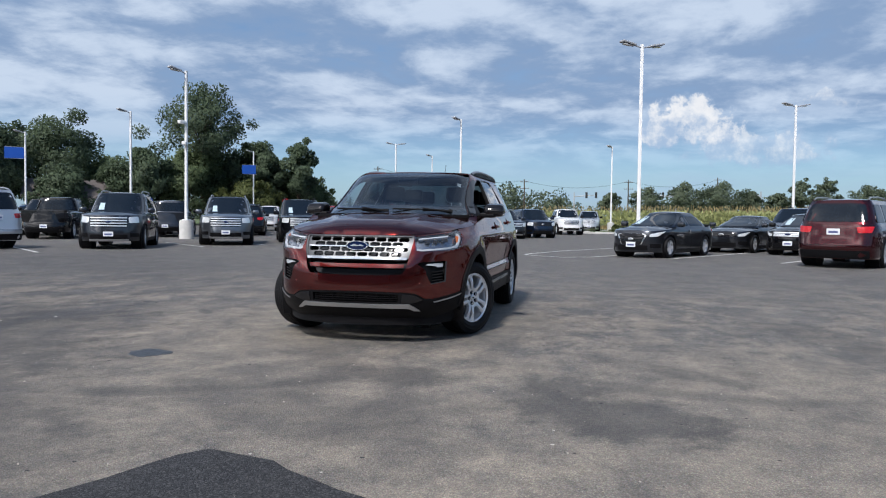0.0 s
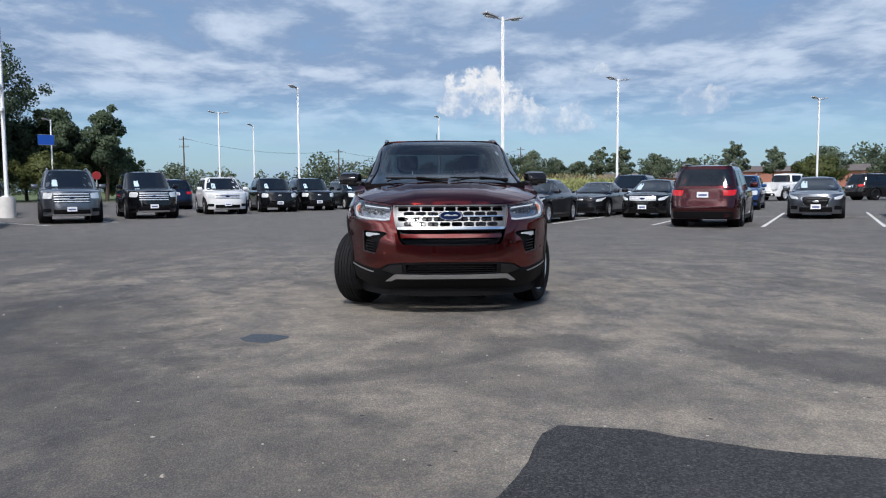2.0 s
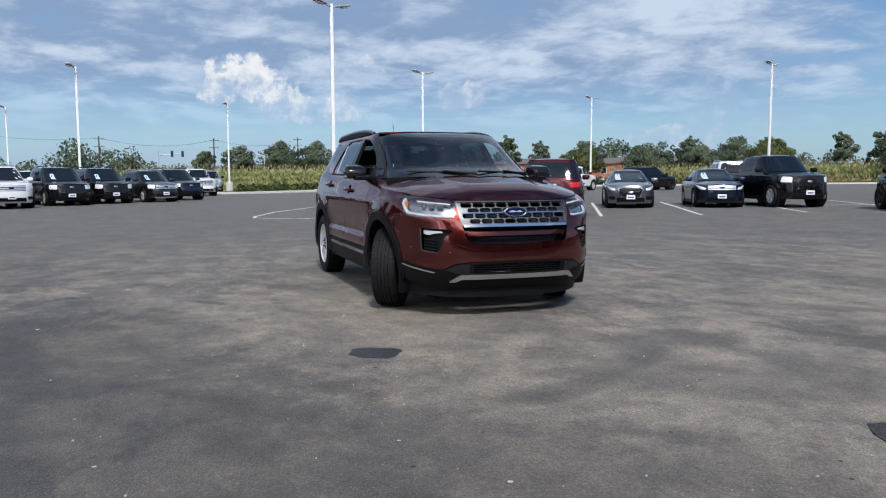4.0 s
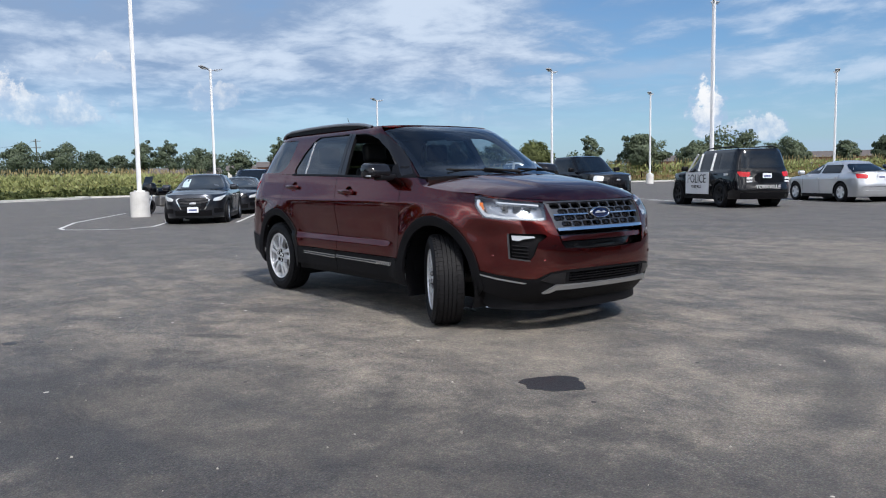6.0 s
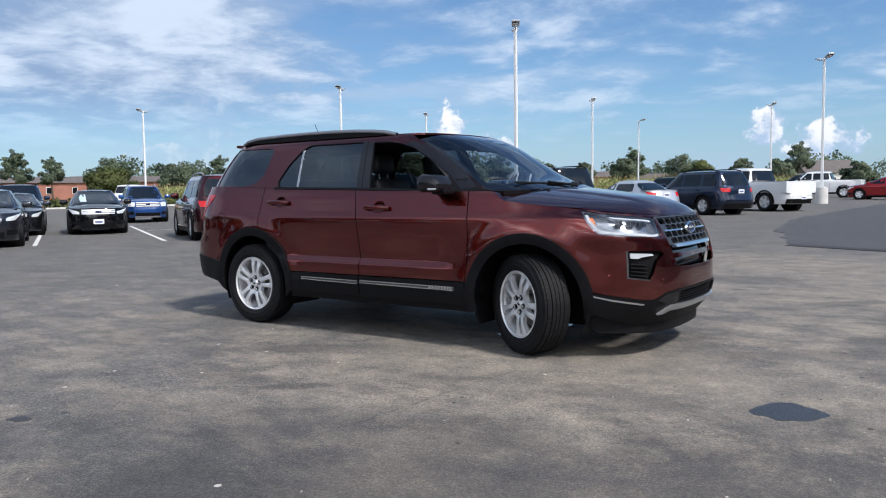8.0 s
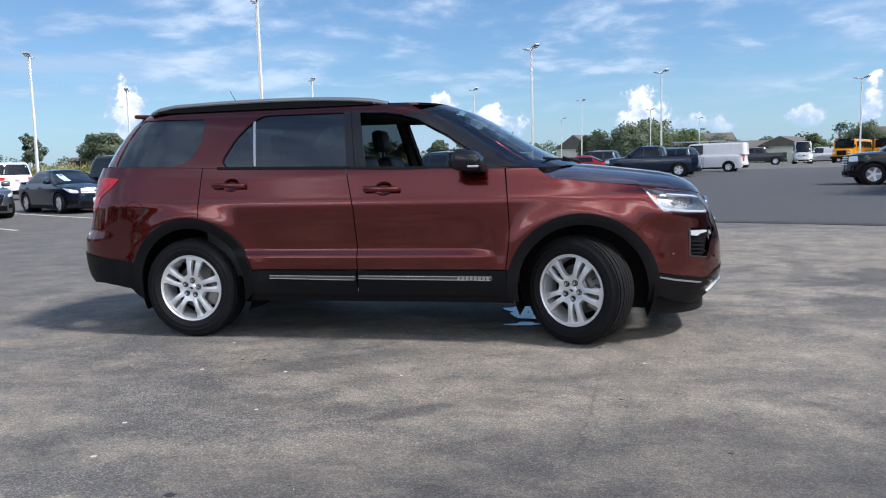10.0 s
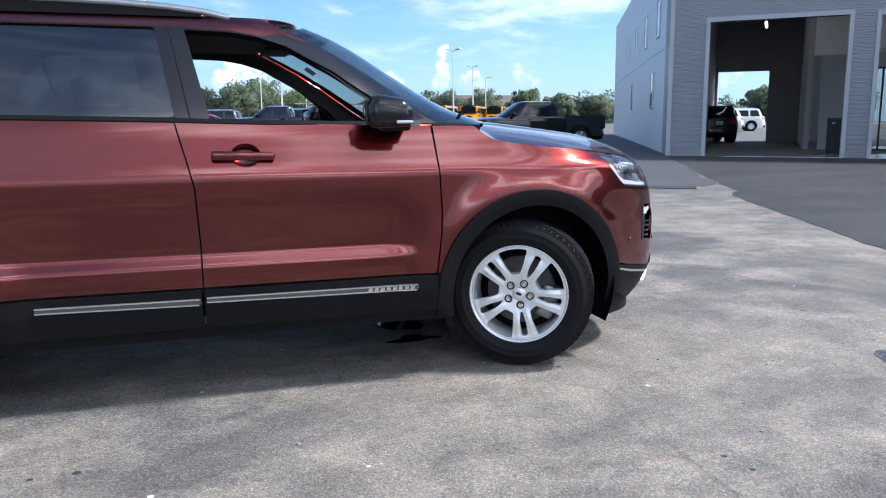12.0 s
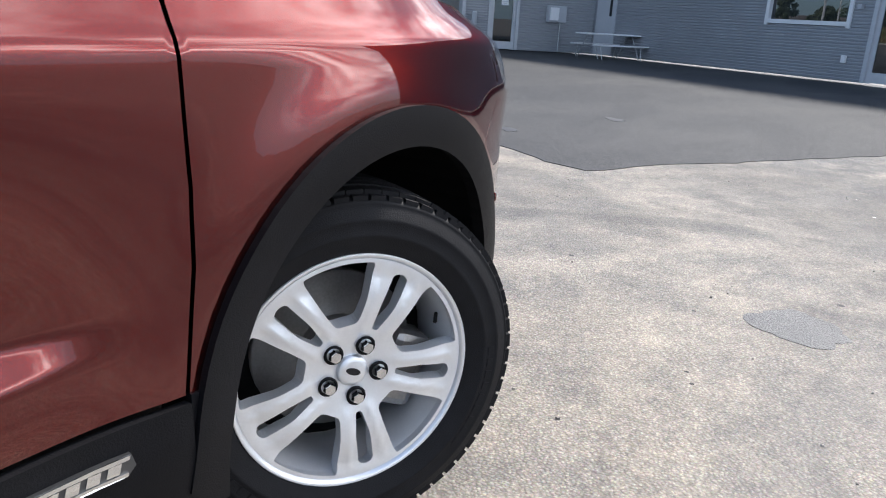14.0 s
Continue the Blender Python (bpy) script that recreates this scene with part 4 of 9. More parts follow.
# the side wall: a strip of ribs, then smooth pale panels with windows
SIDE = Matrix.Translation(F0) @ Matrix.Rotation(radians(64.0), 4, "Z") @ Matrix.Scale(-1, 4, (0, 1, 0))
sheet_wall("side", SIDE, [(0, 1.7, 0, WALL_H)], MAT["siding"], building)
for i in range(9):
    x = 1.75 + i * 3.0
    for z0, z1 in ((0.02, 3.7), (3.72, WALL_H)):
        box_part("wall_panel", (2.98, 0.20, z1 - z0), (x + 1.5, 0.10, (z0 + z1) / 2), MAT["panel_white"], building).matrix_basis = SIDE
for x, z in ((4.0, 5.0), (8.5, 5.0), (13.0, 5.0), (17.5, 5.0), (5.5, 2.4), (14.5, 2.4)):
    w = thing("window_1", SIDE @ pose(x, -0.02, z), "tall dark office window in the side wall", "window", "side wall windows", kind="structure")
    w.parent = None
    box_part("pane", (0.9, 0.03, 1.3), (0, 0, 0), MAT["dark_window"], w)
    for sx in (-0.48, 0.48):
        box_part("window_frame", (0.06, 0.08, 1.42), (sx, 0, 0), MAT["aluminium"], w)
    for sz in (-0.68, 0.68):
        box_part("window_frame", (0.9, 0.08, 0.06), (0, 0, sz), MAT["aluminium"], w)
# the wing that stands out on the south side
WING = Matrix.Translation(FACADE @ Vector((END, 0, 0))) @ Matrix.Rotation(radians(-115.0), 4, "Z")
WIN, GD = (6.75, 9.05, 1.34, 2.75), (9.62, 10.62, 2.5)
sheet_wall("wing", WING, [(0, WIN[0], 0, WALL_H), (WIN[0], WIN[1], 0, WIN[2]), (WIN[0], WIN[1], WIN[3], WALL_H), (WIN[1], GD[0], 0, WALL_H), (GD[0], GD[1], GD[2], WALL_H), (GD[1], 22.0, 0, WALL_H)], MAT["siding"], building)
wing_window = thing("window_2", WING @ pose((WIN[0] + WIN[1]) / 2, 0.02, (WIN[2] + WIN[3]) / 2), "wide window with a pale frame in the ribbed wall", "window", kind="structure")
ww, wh = WIN[1] - WIN[0], WIN[3] - WIN[2]
box_part("pane", (ww, 0.02, wh), (0, 0.05, 0), MAT["dark_window"], wing_window)
for s in (-1, 1):
    box_part("window_frame", (0.10, 0.14, wh + 0.2), (s * ww / 2, -0.02, 0), MAT["white_metal"], wing_window)
    box_part("window_frame", (ww, 0.14, 0.10), (0, -0.02, s * wh / 2), MAT["white_metal"], wing_window)


def glazed_door(m, w, h, label, sign=False):
    d = thing("door_1", m, label, "door", kind="structure")
    for s in (-1, 1):
        box_part("door_frame", (0.10, 0.16, h), (s * (w / 2 - 0.05), 0, h / 2), MAT["door_grey"], d)
    box_part("door_frame", (w - 0.2, 0.16, 0.10), (0, 0, h - 0.05), MAT["door_grey"], d)
    for s in (-1, 1):
        box_part("stile", (0.11, 0.05, h - 0.12), (s * (w / 2 - 0.155), 0.02, (h - 0.12) / 2), MAT["door_grey"], d)
    box_part("rail", (w - 0.42, 0.05, 0.24), (0, 0.02, 0.14), MAT["door_grey"], d)
    box_part("rail", (w - 0.42, 0.05, 0.12), (0, 0.02, h - 0.17), MAT["door_grey"], d)
    box_part("pane", (w - 0.42, 0.016, h - 0.5), (0, 0.03, h / 2), MAT["dark_window"], d)
    part("handle", add_tube(bmesh.new(), (w / 2 - 0.17, -0.06, 0.9), (w / 2 - 0.17, -0.06, 1.25), 0.014), MAT["aluminium"], d, "metal pull handle")
    if sign:
        box_part("notice", (0.24, 0.006, 0.30), (0.04, 0.016, 1.55), MAT["white_metal"], d, "white paper notice with red and grey lines")
        for k, zz in enumerate((1.64, 1.58, 1.52, 1.46)):
            box_part("bar", (0.18 - 0.03 * (k % 2), 0.004, 0.022), (0.04, 0.011, zz), RED_BAR if k == 0 else MAT["trim_grey"], d)
    return d


RED_BAR = plain("red_print", (0.45, 0.04, 0.03), 0.6)
glazed_door(FACADE @ pose((DOOR[0] + DOOR[1]) / 2, 0.02, 0), DOOR[1] - DOOR[0], DOOR[2], "closed glazed service door with a white frame and a paper notice", True)
glazed_door(WING @ pose((GD[0] + GD[1]) / 2, 0.02, 0), GD[1] - GD[0], GD[2], "closed glazed entrance door with a white frame")
panel2 = thing("door_2", WING @ pose(0.62, -0.03, 0), "plain grey metal door in the ribbed wall", "door", kind="structure")
box_part("door_leaf", (0.9, 0.05, 2.45), (0, 0, 1.24), MAT["trim_grey"], panel2, bevel=0.006)
box_part("vision_panel", (0.10, 0.02, 0.8), (0.22, -0.03, 1.65), MAT["dark_window"], panel2)
# wall fittings
meter = thing("electric_box", FACADE @ pose(12.9, -0.03, 1.22), "pale grey electric meter box on the ribbed wall", "electric box")
box_part("body", (0.66, 0.20, 0.52), (0, -0.10, 0), MAT["trim_grey"], meter, bevel=0.015)
box_part("cover", (0.30, 0.05, 0.40), (-0.12, -0.225, 0.0), MAT["white_metal"], meter, bevel=0.01)
part("conduit", add_tube(bmesh.new(), (0.18, -0.05, -0.26), (0.18, -0.05, -1.2), 0.025), MAT["trim_grey"], meter)
outlet = thing("outlet_box", WING @ pose(9.12, -0.03, 0.52), "small white outdoor outlet cover on the wall", "outlet")
box_part("cover", (0.12, 0.07, 0.17), (0, -0.035, 0), MAT["white_metal"], outlet, bevel=0.01)
lamp2 = thing("wall_lamp", WING @ pose(9.3, -0.03, 1.75), "small wall lamp beside the entrance door", "lamp")
box_part("body", (0.12, 0.12, 0.10), (0, -0.06, 0), MAT["trim_grey"], lamp2, bevel=0.01)
bol = thing("bollard", FACADE @ pose(9.98, -0.35, 0), "short pale steel bollard beside the bay", "bollard")
part("post", add_tube(bmesh.new(), (0, 0, 0), (0, 0, 1.12), 0.075, n=20), MAT["trim_grey"], bol)
lathe_part("cap", [(0.0, 1.16), (0.05, 1.15), (0.075, 1.12)], MAT["trim_grey"], bol, 20, "Z")

# inside of the bays
TUBE = material("light_tube", 0.4)[0]
TUBE.node_tree.nodes["Principled BSDF"].inputs["Emission Color"].default_value = (1.0, 0.95, 0.86, 1)
TUBE.node_tree.nodes["Principled BSDF"].inputs["Emission Strength"].default_value = 7.0
D_IN = 16.0
shop = thing("shop_interior", FACADE, "grey interior of the drive-through service bays", "room", kind="structure")
piece("shop_floor", mesh_of("shop_floor", [(-0.0, 0.24, 0.016), (14.0, 0.24, 0.016), (14.0, D_IN, 0.016), (0.0, D_IN, 0.016)], [(0, 1, 2, 3)], MAT["shop_floor"]), shop)
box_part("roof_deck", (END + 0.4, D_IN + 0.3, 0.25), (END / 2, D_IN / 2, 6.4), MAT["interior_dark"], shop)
box_part("partition", (0.2, D_IN, 6.2), (0.12, D_IN / 2 + 0.3, 3.1), MAT["interior_grey"], shop)
FAR = (0.35, 2.78, 3.65)
box_part("back_wall", (FAR[0], 0.25, 6.2), (FAR[0] / 2, D_IN, 3.1), MAT["interior_grey"], shop)
box_part("back_wall", (14.0 - FAR[1], 0.25, 6.2), ((14.0 + FAR[1]) / 2, D_IN, 3.1), MAT["interior_grey"], shop)
box_part("back_wall", (FAR[1] - FAR[0], 0.25, 6.2 - FAR[2]), ((FAR[0] + FAR[1]) / 2, D_IN, (6.2 + FAR[2]) / 2), MAT["interior_grey"], shop)
box_part("side_wall", (0.2, 9.6, 6.2), (4.35, 11.2, 3.1), MAT["interior_grey"], shop)
box_part("side_wall", (0.2, 5.3, 6.2), (11.7, 2.95, 3.1), MAT["white_wall"], shop)
box_part("side_wall", (2.5, 0.2, 6.2), (10.55, 5.7, 3.1), MAT["white_wall"], shop)
box_part("side_wall", (5.5, 0.2, 2.6), (7.2, 6.5, 4.9), MAT["white_wall"], shop)
box_part("side_wall", (0.9, 0.2, 3.6), (5.2, 6.45, 1.8), MAT["interior_grey"], shop)
# the glass storefront inside the second bay
store = thing("storefront", FACADE @ pose(5.7, 6.3, 0), "glazed aluminium storefront inside the bay", "storefront", kind="structure")
for i in range(7):
    box_part("mullion", (0.06, 0.12, 3.1), (i * 0.55, 0, 1.55), MAT["black_plastic"], store)
for z in (0.05, 1.05, 3.07):
    box_part("transom", (3.3, 0.10, 0.07), (1.65, 0, z), MAT["black_plastic"] if z != 1.05 else MAT["aluminium"], store)
for i in range(6):
    box_part("pane", (0.48, 0.012, 2.95), (i * 0.55 + 0.275, 0, 1.55), MAT["store_glass"], store)
box_part("back", (3.6, 0.1, 3.3), (1.65, 6.5, 1.65), MAT["interior_grey"], store)
portal = thing("blue_portal", FACADE @ pose(9.15, 5.25, 0), "tall blue portal panel framing the inner doorway", "portal")
box_part("upright", (0.5, 0.9, 3.7), (0.1, 0, 1.85), MAT["blue_panel"], portal, bevel=0.01)
box_part("header", (3.4, 0.5, 0.16), (-1.85, 0.3, 3.62), MAT["trim_grey"], portal, bevel=0.01)
box_part("cove_light", (1.2, 0.06, 0.05), (-0.9, 0.2, 3.73), TUBE, portal)
poster = thing("poster", FACADE @ pose(10.35, 5.57, 2.5), "dark blue banner with pale lines on the white wall", "banner")
box_part("banner", (1.45, 0.02, 1.1), (0, 0, 0), MAT["navy"], poster)
for k in range(4):
    box_part("bar", (0.75 - 0.12 * k, 0.006, 0.05), (-0.1 + 0.05 * k, -0.014, 0.22 - 0.14 * k), MAT["trim_grey"], poster)


def bin_unit(m, label):
    b = thing("tool_cabinet", m, label, "cabinet", "black cabinets in the bays")
    box_part("body", (0.55, 0.5, 1.12), (0, 0, 0.60), MAT["black_plastic"], b, bevel=0.02)
    box_part("top", (0.58, 0.53, 0.05), (0, 0, 1.19), MAT["black_plastic"], b, bevel=0.01)
    box_part("label", (0.10, 0.01, 0.04), (-0.1, -0.26, 1.05), MAT["white_metal"], b)
    for sx in (-0.2, 0.2):
        for sy in (-0.18, 0.18):
            part("foot", add_tube(bmesh.new(), (sx, sy, 0.0), (sx, sy, 0.05), 0.03), MAT["black_plastic"], b)
    return b


bin_unit(FACADE @ pose(9.35, 2.3, 0.018), "tall black cabinet on the shop floor by the white wall")
bin_unit(FACADE @ pose(5.15, 2.7, 0.018), "tall black cabinet on the shop floor between the bays")
# beams and tubes of light under the deck, out of the sun
for k, (x, y, l) in enumerate(((2.2, 3.0, 2.4), (3.6, 6.0, 2.4), (7.6, 3.0, 2.4), (2.6, 11.0, 2.4), (8.4, 5.0, 1.6))):
    f = thing("strip_light", FACADE @ pose(x, y, 5.4, 0, 0, 90), "long white strip light hung under the roof deck", "ceiling light", "strip lights")
    box_part("housing", (l, 0.12, 0.07), (0, 0, 0), MAT["white_metal"], f)
    box_part("tube", (l - 0.1, 0.08, 0.03), (0, 0, -0.045), TUBE, f, "glowing white light tube")
    part("suspension", add_tube(bmesh.new(), (-l / 3, 0, 0.03), (-l / 3, 0, 0.88), 0.006, n=6), MAT["trim_grey"], f)
    part("suspension", add_tube(bmesh.new(), (l / 3, 0, 0.03), (l / 3, 0, 0.88), 0.006, n=6), MAT["trim_grey"], f)
duct = thing("air_duct", FACADE @ pose(4.8, 4.2, 4.9), "grey round air duct under the roof deck", "duct")
part("pipe", add_tube(bmesh.new(), (-2.6, 1.5, 0.2), (0.6, -1.0, 0.2), 0.22, n=20), MAT["interior_grey"], duct, smooth=True)
part("hanger", add_tube(bmesh.new(), (-1.0, 0.25, 0.4), (-1.0, 0.25, 1.4), 0.01, n=6), MAT["trim_grey"], duct)

# picnic table
tab = thing("picnic_table", pose(24.2, 7.55, 0.0, 0, 0, -35), "white folding picnic table with two benches by the wall", "picnic table")
box_part("tabletop", (2.1, 0.72, 0.045), (0, 0, 0.755), MAT["table_white"], tab, bevel=0.012)
for s in (-1, 1):
    box_part("bench", (1.9, 0.26, 0.045), (0, s * 0.66, 0.43), MAT["table_white"], tab, bevel=0.01)
for sx in (-0.75, 0.75):
    for s in (-1, 1):
        part("leg", add_tube(bmesh.new(), (sx, s * 0.10, 0.74), (sx, s * 0.62, 0.0), 0.018, n=8), MAT["lamp_head"], tab)
        part("bench_leg", add_tube(bmesh.new(), (sx, s * 0.66, 0.41), (sx * 0.94, s * 0.78, 0.0), 0.016, n=8), MAT["lamp_head"], tab)
    part("brace", add_tube(bmesh.new(), (sx, -0.66, 0.40), (sx, 0.66, 0.40), 0.016, n=8), MAT["lamp_head"], tab)

# ---- lamp posts ----
def lamp_post(m, arms, label, height=8.0, stump=True):
    p = thing("street_lamp", m, label, "lamp post", "lot lamp posts")
    if stump:
        v = bmesh.new()
        add_tube(v, (0, 0, 0), (0, 0, 0.90), 0.335, 0.325, n=32)
        bmesh.ops.bevel(v, geom=[e for e in v.edges if all(abs(q.co.z - 0.90) < 1e-3 for q in e.verts)], offset=0.025, segments=2, affect="EDGES")
        part("base", v, MAT["concrete"], p, "round cast concrete base")
    bm = bmesh.new()
    add_box(bm, (0.30, 0.30, 0.05), (0, 0, 0.92), 0.01)
    part("base_plate", bm, MAT["pole"], p)
    bm = bmesh.new()
    bmesh.ops.create_cone(bm, cap_ends=True, segments=4, radius1=0.098, radius2=0.085, depth=height - 0.94, matrix=pose(0, 0, 0.94 + (height - 0.94) / 2, 0, 0, 45))
    bmesh.ops.bevel(bm, geom=[e for e in bm.edges if abs(e.verts[0].co.z - e.verts[1].co.z) > 1], offset=0.02, segments=2, affect="EDGES")
    part("pole", bm, MAT["pole"], p)
    for a in arms:
        r = Matrix.Rotation(radians(a), 4, "Z")
        bm = bmesh.new()
        add_tube(bm, r @ Vector((0.05, 0, height - 0.12)), r @ Vector((0.35, 0, height - 0.04)), 0.03, n=8)
        arm = part("arm", bm, MAT["lamp_head"], p)
        bm = bmesh.new()
        add_box(bm, (0.62, 0.34, 0.075), (0, 0, 0), 0.025)
        for v in bm.verts:
            v.co.y *= 1.0 - 0.35 * max(0, -v.co.x)
            v.co.z += 0.05 * (v.co.x > 0.25)
        bmesh.ops.transform(bm, matrix=r @ pose(0.62, 0, height - 0.01, 0, -6, 0), verts=bm.verts)
        head = part("lamp_head", bm, MAT["lamp_head"], p, "flat grey LED lamp head")
        bm = bmesh.new()
        add_box(bm, (0.34, 0.24, 0.012), (0, 0, 0))
        bmesh.ops.transform(bm, matrix=r @ pose(0.66, 0, height - 0.055, 0, -6, 0), verts=bm.verts)
        part("lens", bm, MAT["lens"], head)
    return p


one = lamp_post(on_ground(-24.2, -17.6, 0), (-25,), "white lamp post with one lamp head on a concrete base")
two = lamp_post(on_ground(-22.0, 3.35, 0), (-60, 120), "white lamp post with two lamp heads on a concrete base")
for zz, turn in ((5.55, -20), (4.55, 15)):
    bm = add_box(bmesh.new(), (0.34, 0.20, 0.16), (0.26, 0, 0), 0.03)
    add_tube(bm, (0.06, 0, -0.05), (0.20, 0, -0.02), 0.025, n=8)
    flood = thing("flood_lamp", on_ground(-24.2, -17.6, turn, zz), "small white flood lamp clamped to the lamp post", "flood lamp", "flood lamps")
    part("housing", bm, MAT["pole"], flood)
    box_part("lens", (0.012, 0.15, 0.11), (0.434, 0, 0), MAT["lens"], flood)
for x, y in ((-36.6, -29.1), (-67.0, -35.2), (-46.9, -46.2), (-74.0, -17.2), (-43.5, -8.0), (-65.0, 2.3), (-5.1, 118.0), (-25.3, 74.1), (45.6, 118.5)):
    copy_thing(one, on_ground(x, y, 0))
for x, y in ((-60.0, -17.4), (-39.6, 12.8), (-51.9, 32.5), (-30.6, 32.8), (-37.5, 52.2), (-11.9, 23.0), (-21.0, 52.0), (-10.5, 66.7), (-2.7, 41.2), (-1.0, 85.6), (6.1, 58.8), (7.9, 105.7), (17.3, 131.0), (25.1, 73.0), (35.1, 95.2)):
    copy_thing(two, on_ground(x, y, 0))

# ---- trees, field and the distance ----
def limb(bm, a, b, r1, r2, n=7):
    add_tube(bm, a, b, r1, r2, n, False)


def crown_mesh(rng, centres, leaf, count, middle=None):
    """Many small bent leaf clumps round a few limb ends, with gaps between them; their shading follows the crown."""
    c = np.array([q[:3] for q in centres])
    rad = np.array([q[3] for q in centres])
    w = rad ** 2.2
    pick = rng.choice(len(c), size=count, p=w / w.sum())
    d = rng.normal(size=(count, 3))
    d /= np.linalg.norm(d, axis=1)[:, None]
    r = rad[pick] * rng.uniform(0.1, 1.15, count) ** 0.55
    at = c[pick] + d * r[:, None] * np.array([1, 1, 0.82])
    s = leaf * rng.uniform(0.5, 1.5, count)
    u = rng.normal(size=(count, 3)) + d * 0.2
    u /= np.linalg.norm(u, axis=1)[:, None]
    v = np.cross(u, rng.normal(size=(count, 3)))
    v /= np.linalg.norm(v, axis=1)[:, None]
    verts = np.empty((count, 4, 3))
    verts[:, 0] = at - u * s[:, None]
    verts[:, 1] = at + v * s[:, None] * 0.62 + d * s[:, None] * 0.25
    verts[:, 2] = at + u * s[:, None]
    verts[:, 3] = at - v * s[:, None] * 0.62 + d * s[:, None] * 0.1
    faces = np.arange(count * 4).reshape(count, 4)
    out = 0.6 * d + rng.normal(size=(count, 3)) * 0.35 + np.array([0, 0, 0.25])
    if middle is not None:
        m = at - np.array(middle)
        out += 1.7 * m / np.linalg.norm(m, axis=1)[:, None]
    # each face looks the way its shading does
    fn = np.cross(verts[:, 1] - verts[:, 0], verts[:, 2] - verts[:, 0])
    back = (fn * out).sum(1) < 0
    faces[back] = faces[back][:, ::-1]
    out /= np.linalg.norm(out, axis=1)[:, None]
    return verts.reshape(-1, 3).tolist(), [tuple(f) for f in faces.tolist()], np.repeat(out, 4, 0).tolist()


def tree(m, height, width, seed, mat, count, label, leaf=0.28, trunk=0.28, group="", blobs=9):
    rng = np.random.default_rng(seed)
    t = thing("tree", m, label, "tree", group)
    bm = bmesh.new()
    fork = height * trunk
    r0 = 0.018 * height + 0.05
    limb(bm, (0, 0, -0.1), (0.02 * height, 0, fork), r0, r0 * 0.7, 9)
    limb(bm, (0.02 * height, 0, fork), (0, 0.01 * height, height * 0.72), r0 * 0.7, r0 * 0.2)
    centres = []
    for i in range(blobs):
        a = 2.4 * i + rng.uniform(-0.4, 0.4)
        f = (i + 0.5) / blobs
        z = fork + (height * 0.93 - fork) * (0.18 + 0.74 * f)
        reach = width * 0.5 * (0.25 + 0.75 * math.sin(math.pi * min(0.97, 0.18 + 0.78 * f))) * rng.uniform(0.55, 0.85)
        p = (reach * math.cos(a), reach * math.sin(a), z)
        limb(bm, (0, 0, fork + (z - fork) * 0.35), p, r0 * 0.32, r0 * 0.08, 5)
        centres.append((*p, width * rng.uniform(0.12, 0.20)))
        for q in range(2):
            o = rng.normal(size=3) * width * 0.10
            centres.append((p[0] * 1.1 + o[0], p[1] * 1.1 + o[1], p[2] + o[2], width * rng.uniform(0.06, 0.12)))
    centres.append((0, 0, height * 0.88, width * 0.17))
    centres.append((0, 0, height * 0.6, width * 0.26))
    part("trunk", bm, MAT["bark"], t, "brown tapered trunk with limbs", True)
    v, f, n = crown_mesh(rng, centres, leaf, count, (0, 0, height * 0.55))
    piece("crown", mesh_of("crown", v, f, mat, n, True), t)
    return t


def polar(bearing, dist, eye=(9.0, 0.0)):
    a = radians(bearing)
    return eye[0] + dist * math.cos(a), eye[1] + dist * math.sin(a)


BIG = "tall leafy deciduous tree beyond the lot"
k = 0
for b, d, h, w, mat, n in ((-151.5, 82, 14.6, 10.4, "leaf_dark", 1900), (-152.0, 86, 8.6, 7.0, "leaf_mid", 2300), (-141.5, 78, 9.6, 11.5, "leaf_dark", 4200), (-138.0, 80, 9.4, 9.0, "leaf_dark", 3000), (-134.5, 82, 10.5, 11.0, "leaf_dark", 3200), (-144.8, 92, 7.5, 8.5, "leaf_mid", 2200),
                           (-147.5, 70, 6.6, 7.0, "leaf_dark", 2400), (-150.6, 72, 6.9, 7.5, "leaf_mid", 2600), (-153.6, 76, 7.3, 7.5, "leaf_dark", 2600), (-155.7, 84, 9.3, 7.0, "leaf_dark", 2600), (-158.4, 82, 9.2, 5.6, "leaf_dark", 1500), (-157.3, 78, 5.2, 7.5, "leaf_mid", 2400), (-159.2, 76, 4.4, 5.5, "leaf_mid", 1500), (-145.8, 74, 5.2, 7.0, "leaf_dark", 2000), (-131.0, 84, 9.5, 10.0, "leaf_dark", 2400), (-127.0, 86, 9.0, 10.0, "leaf_dark", 2000), (-142.6, 70, 5.0, 6.0, "leaf_dark", 1500), (-154.8, 70, 4.0, 5.0, "leaf_light", 1200)):
    k += 1
    f = 1.22 if d < 80 else 1.08
    x, y = polar(b, d * f)
    tree(on_ground(x, y, 40 * k), h * f, w * f * 0.88, 100 + k, MAT[mat], int(n * 8), BIG, leaf=0.13, trunk=0.46 if h > 12 else 0.2, group="trees beyond the lot", blobs=13 if h > 12 else 11)

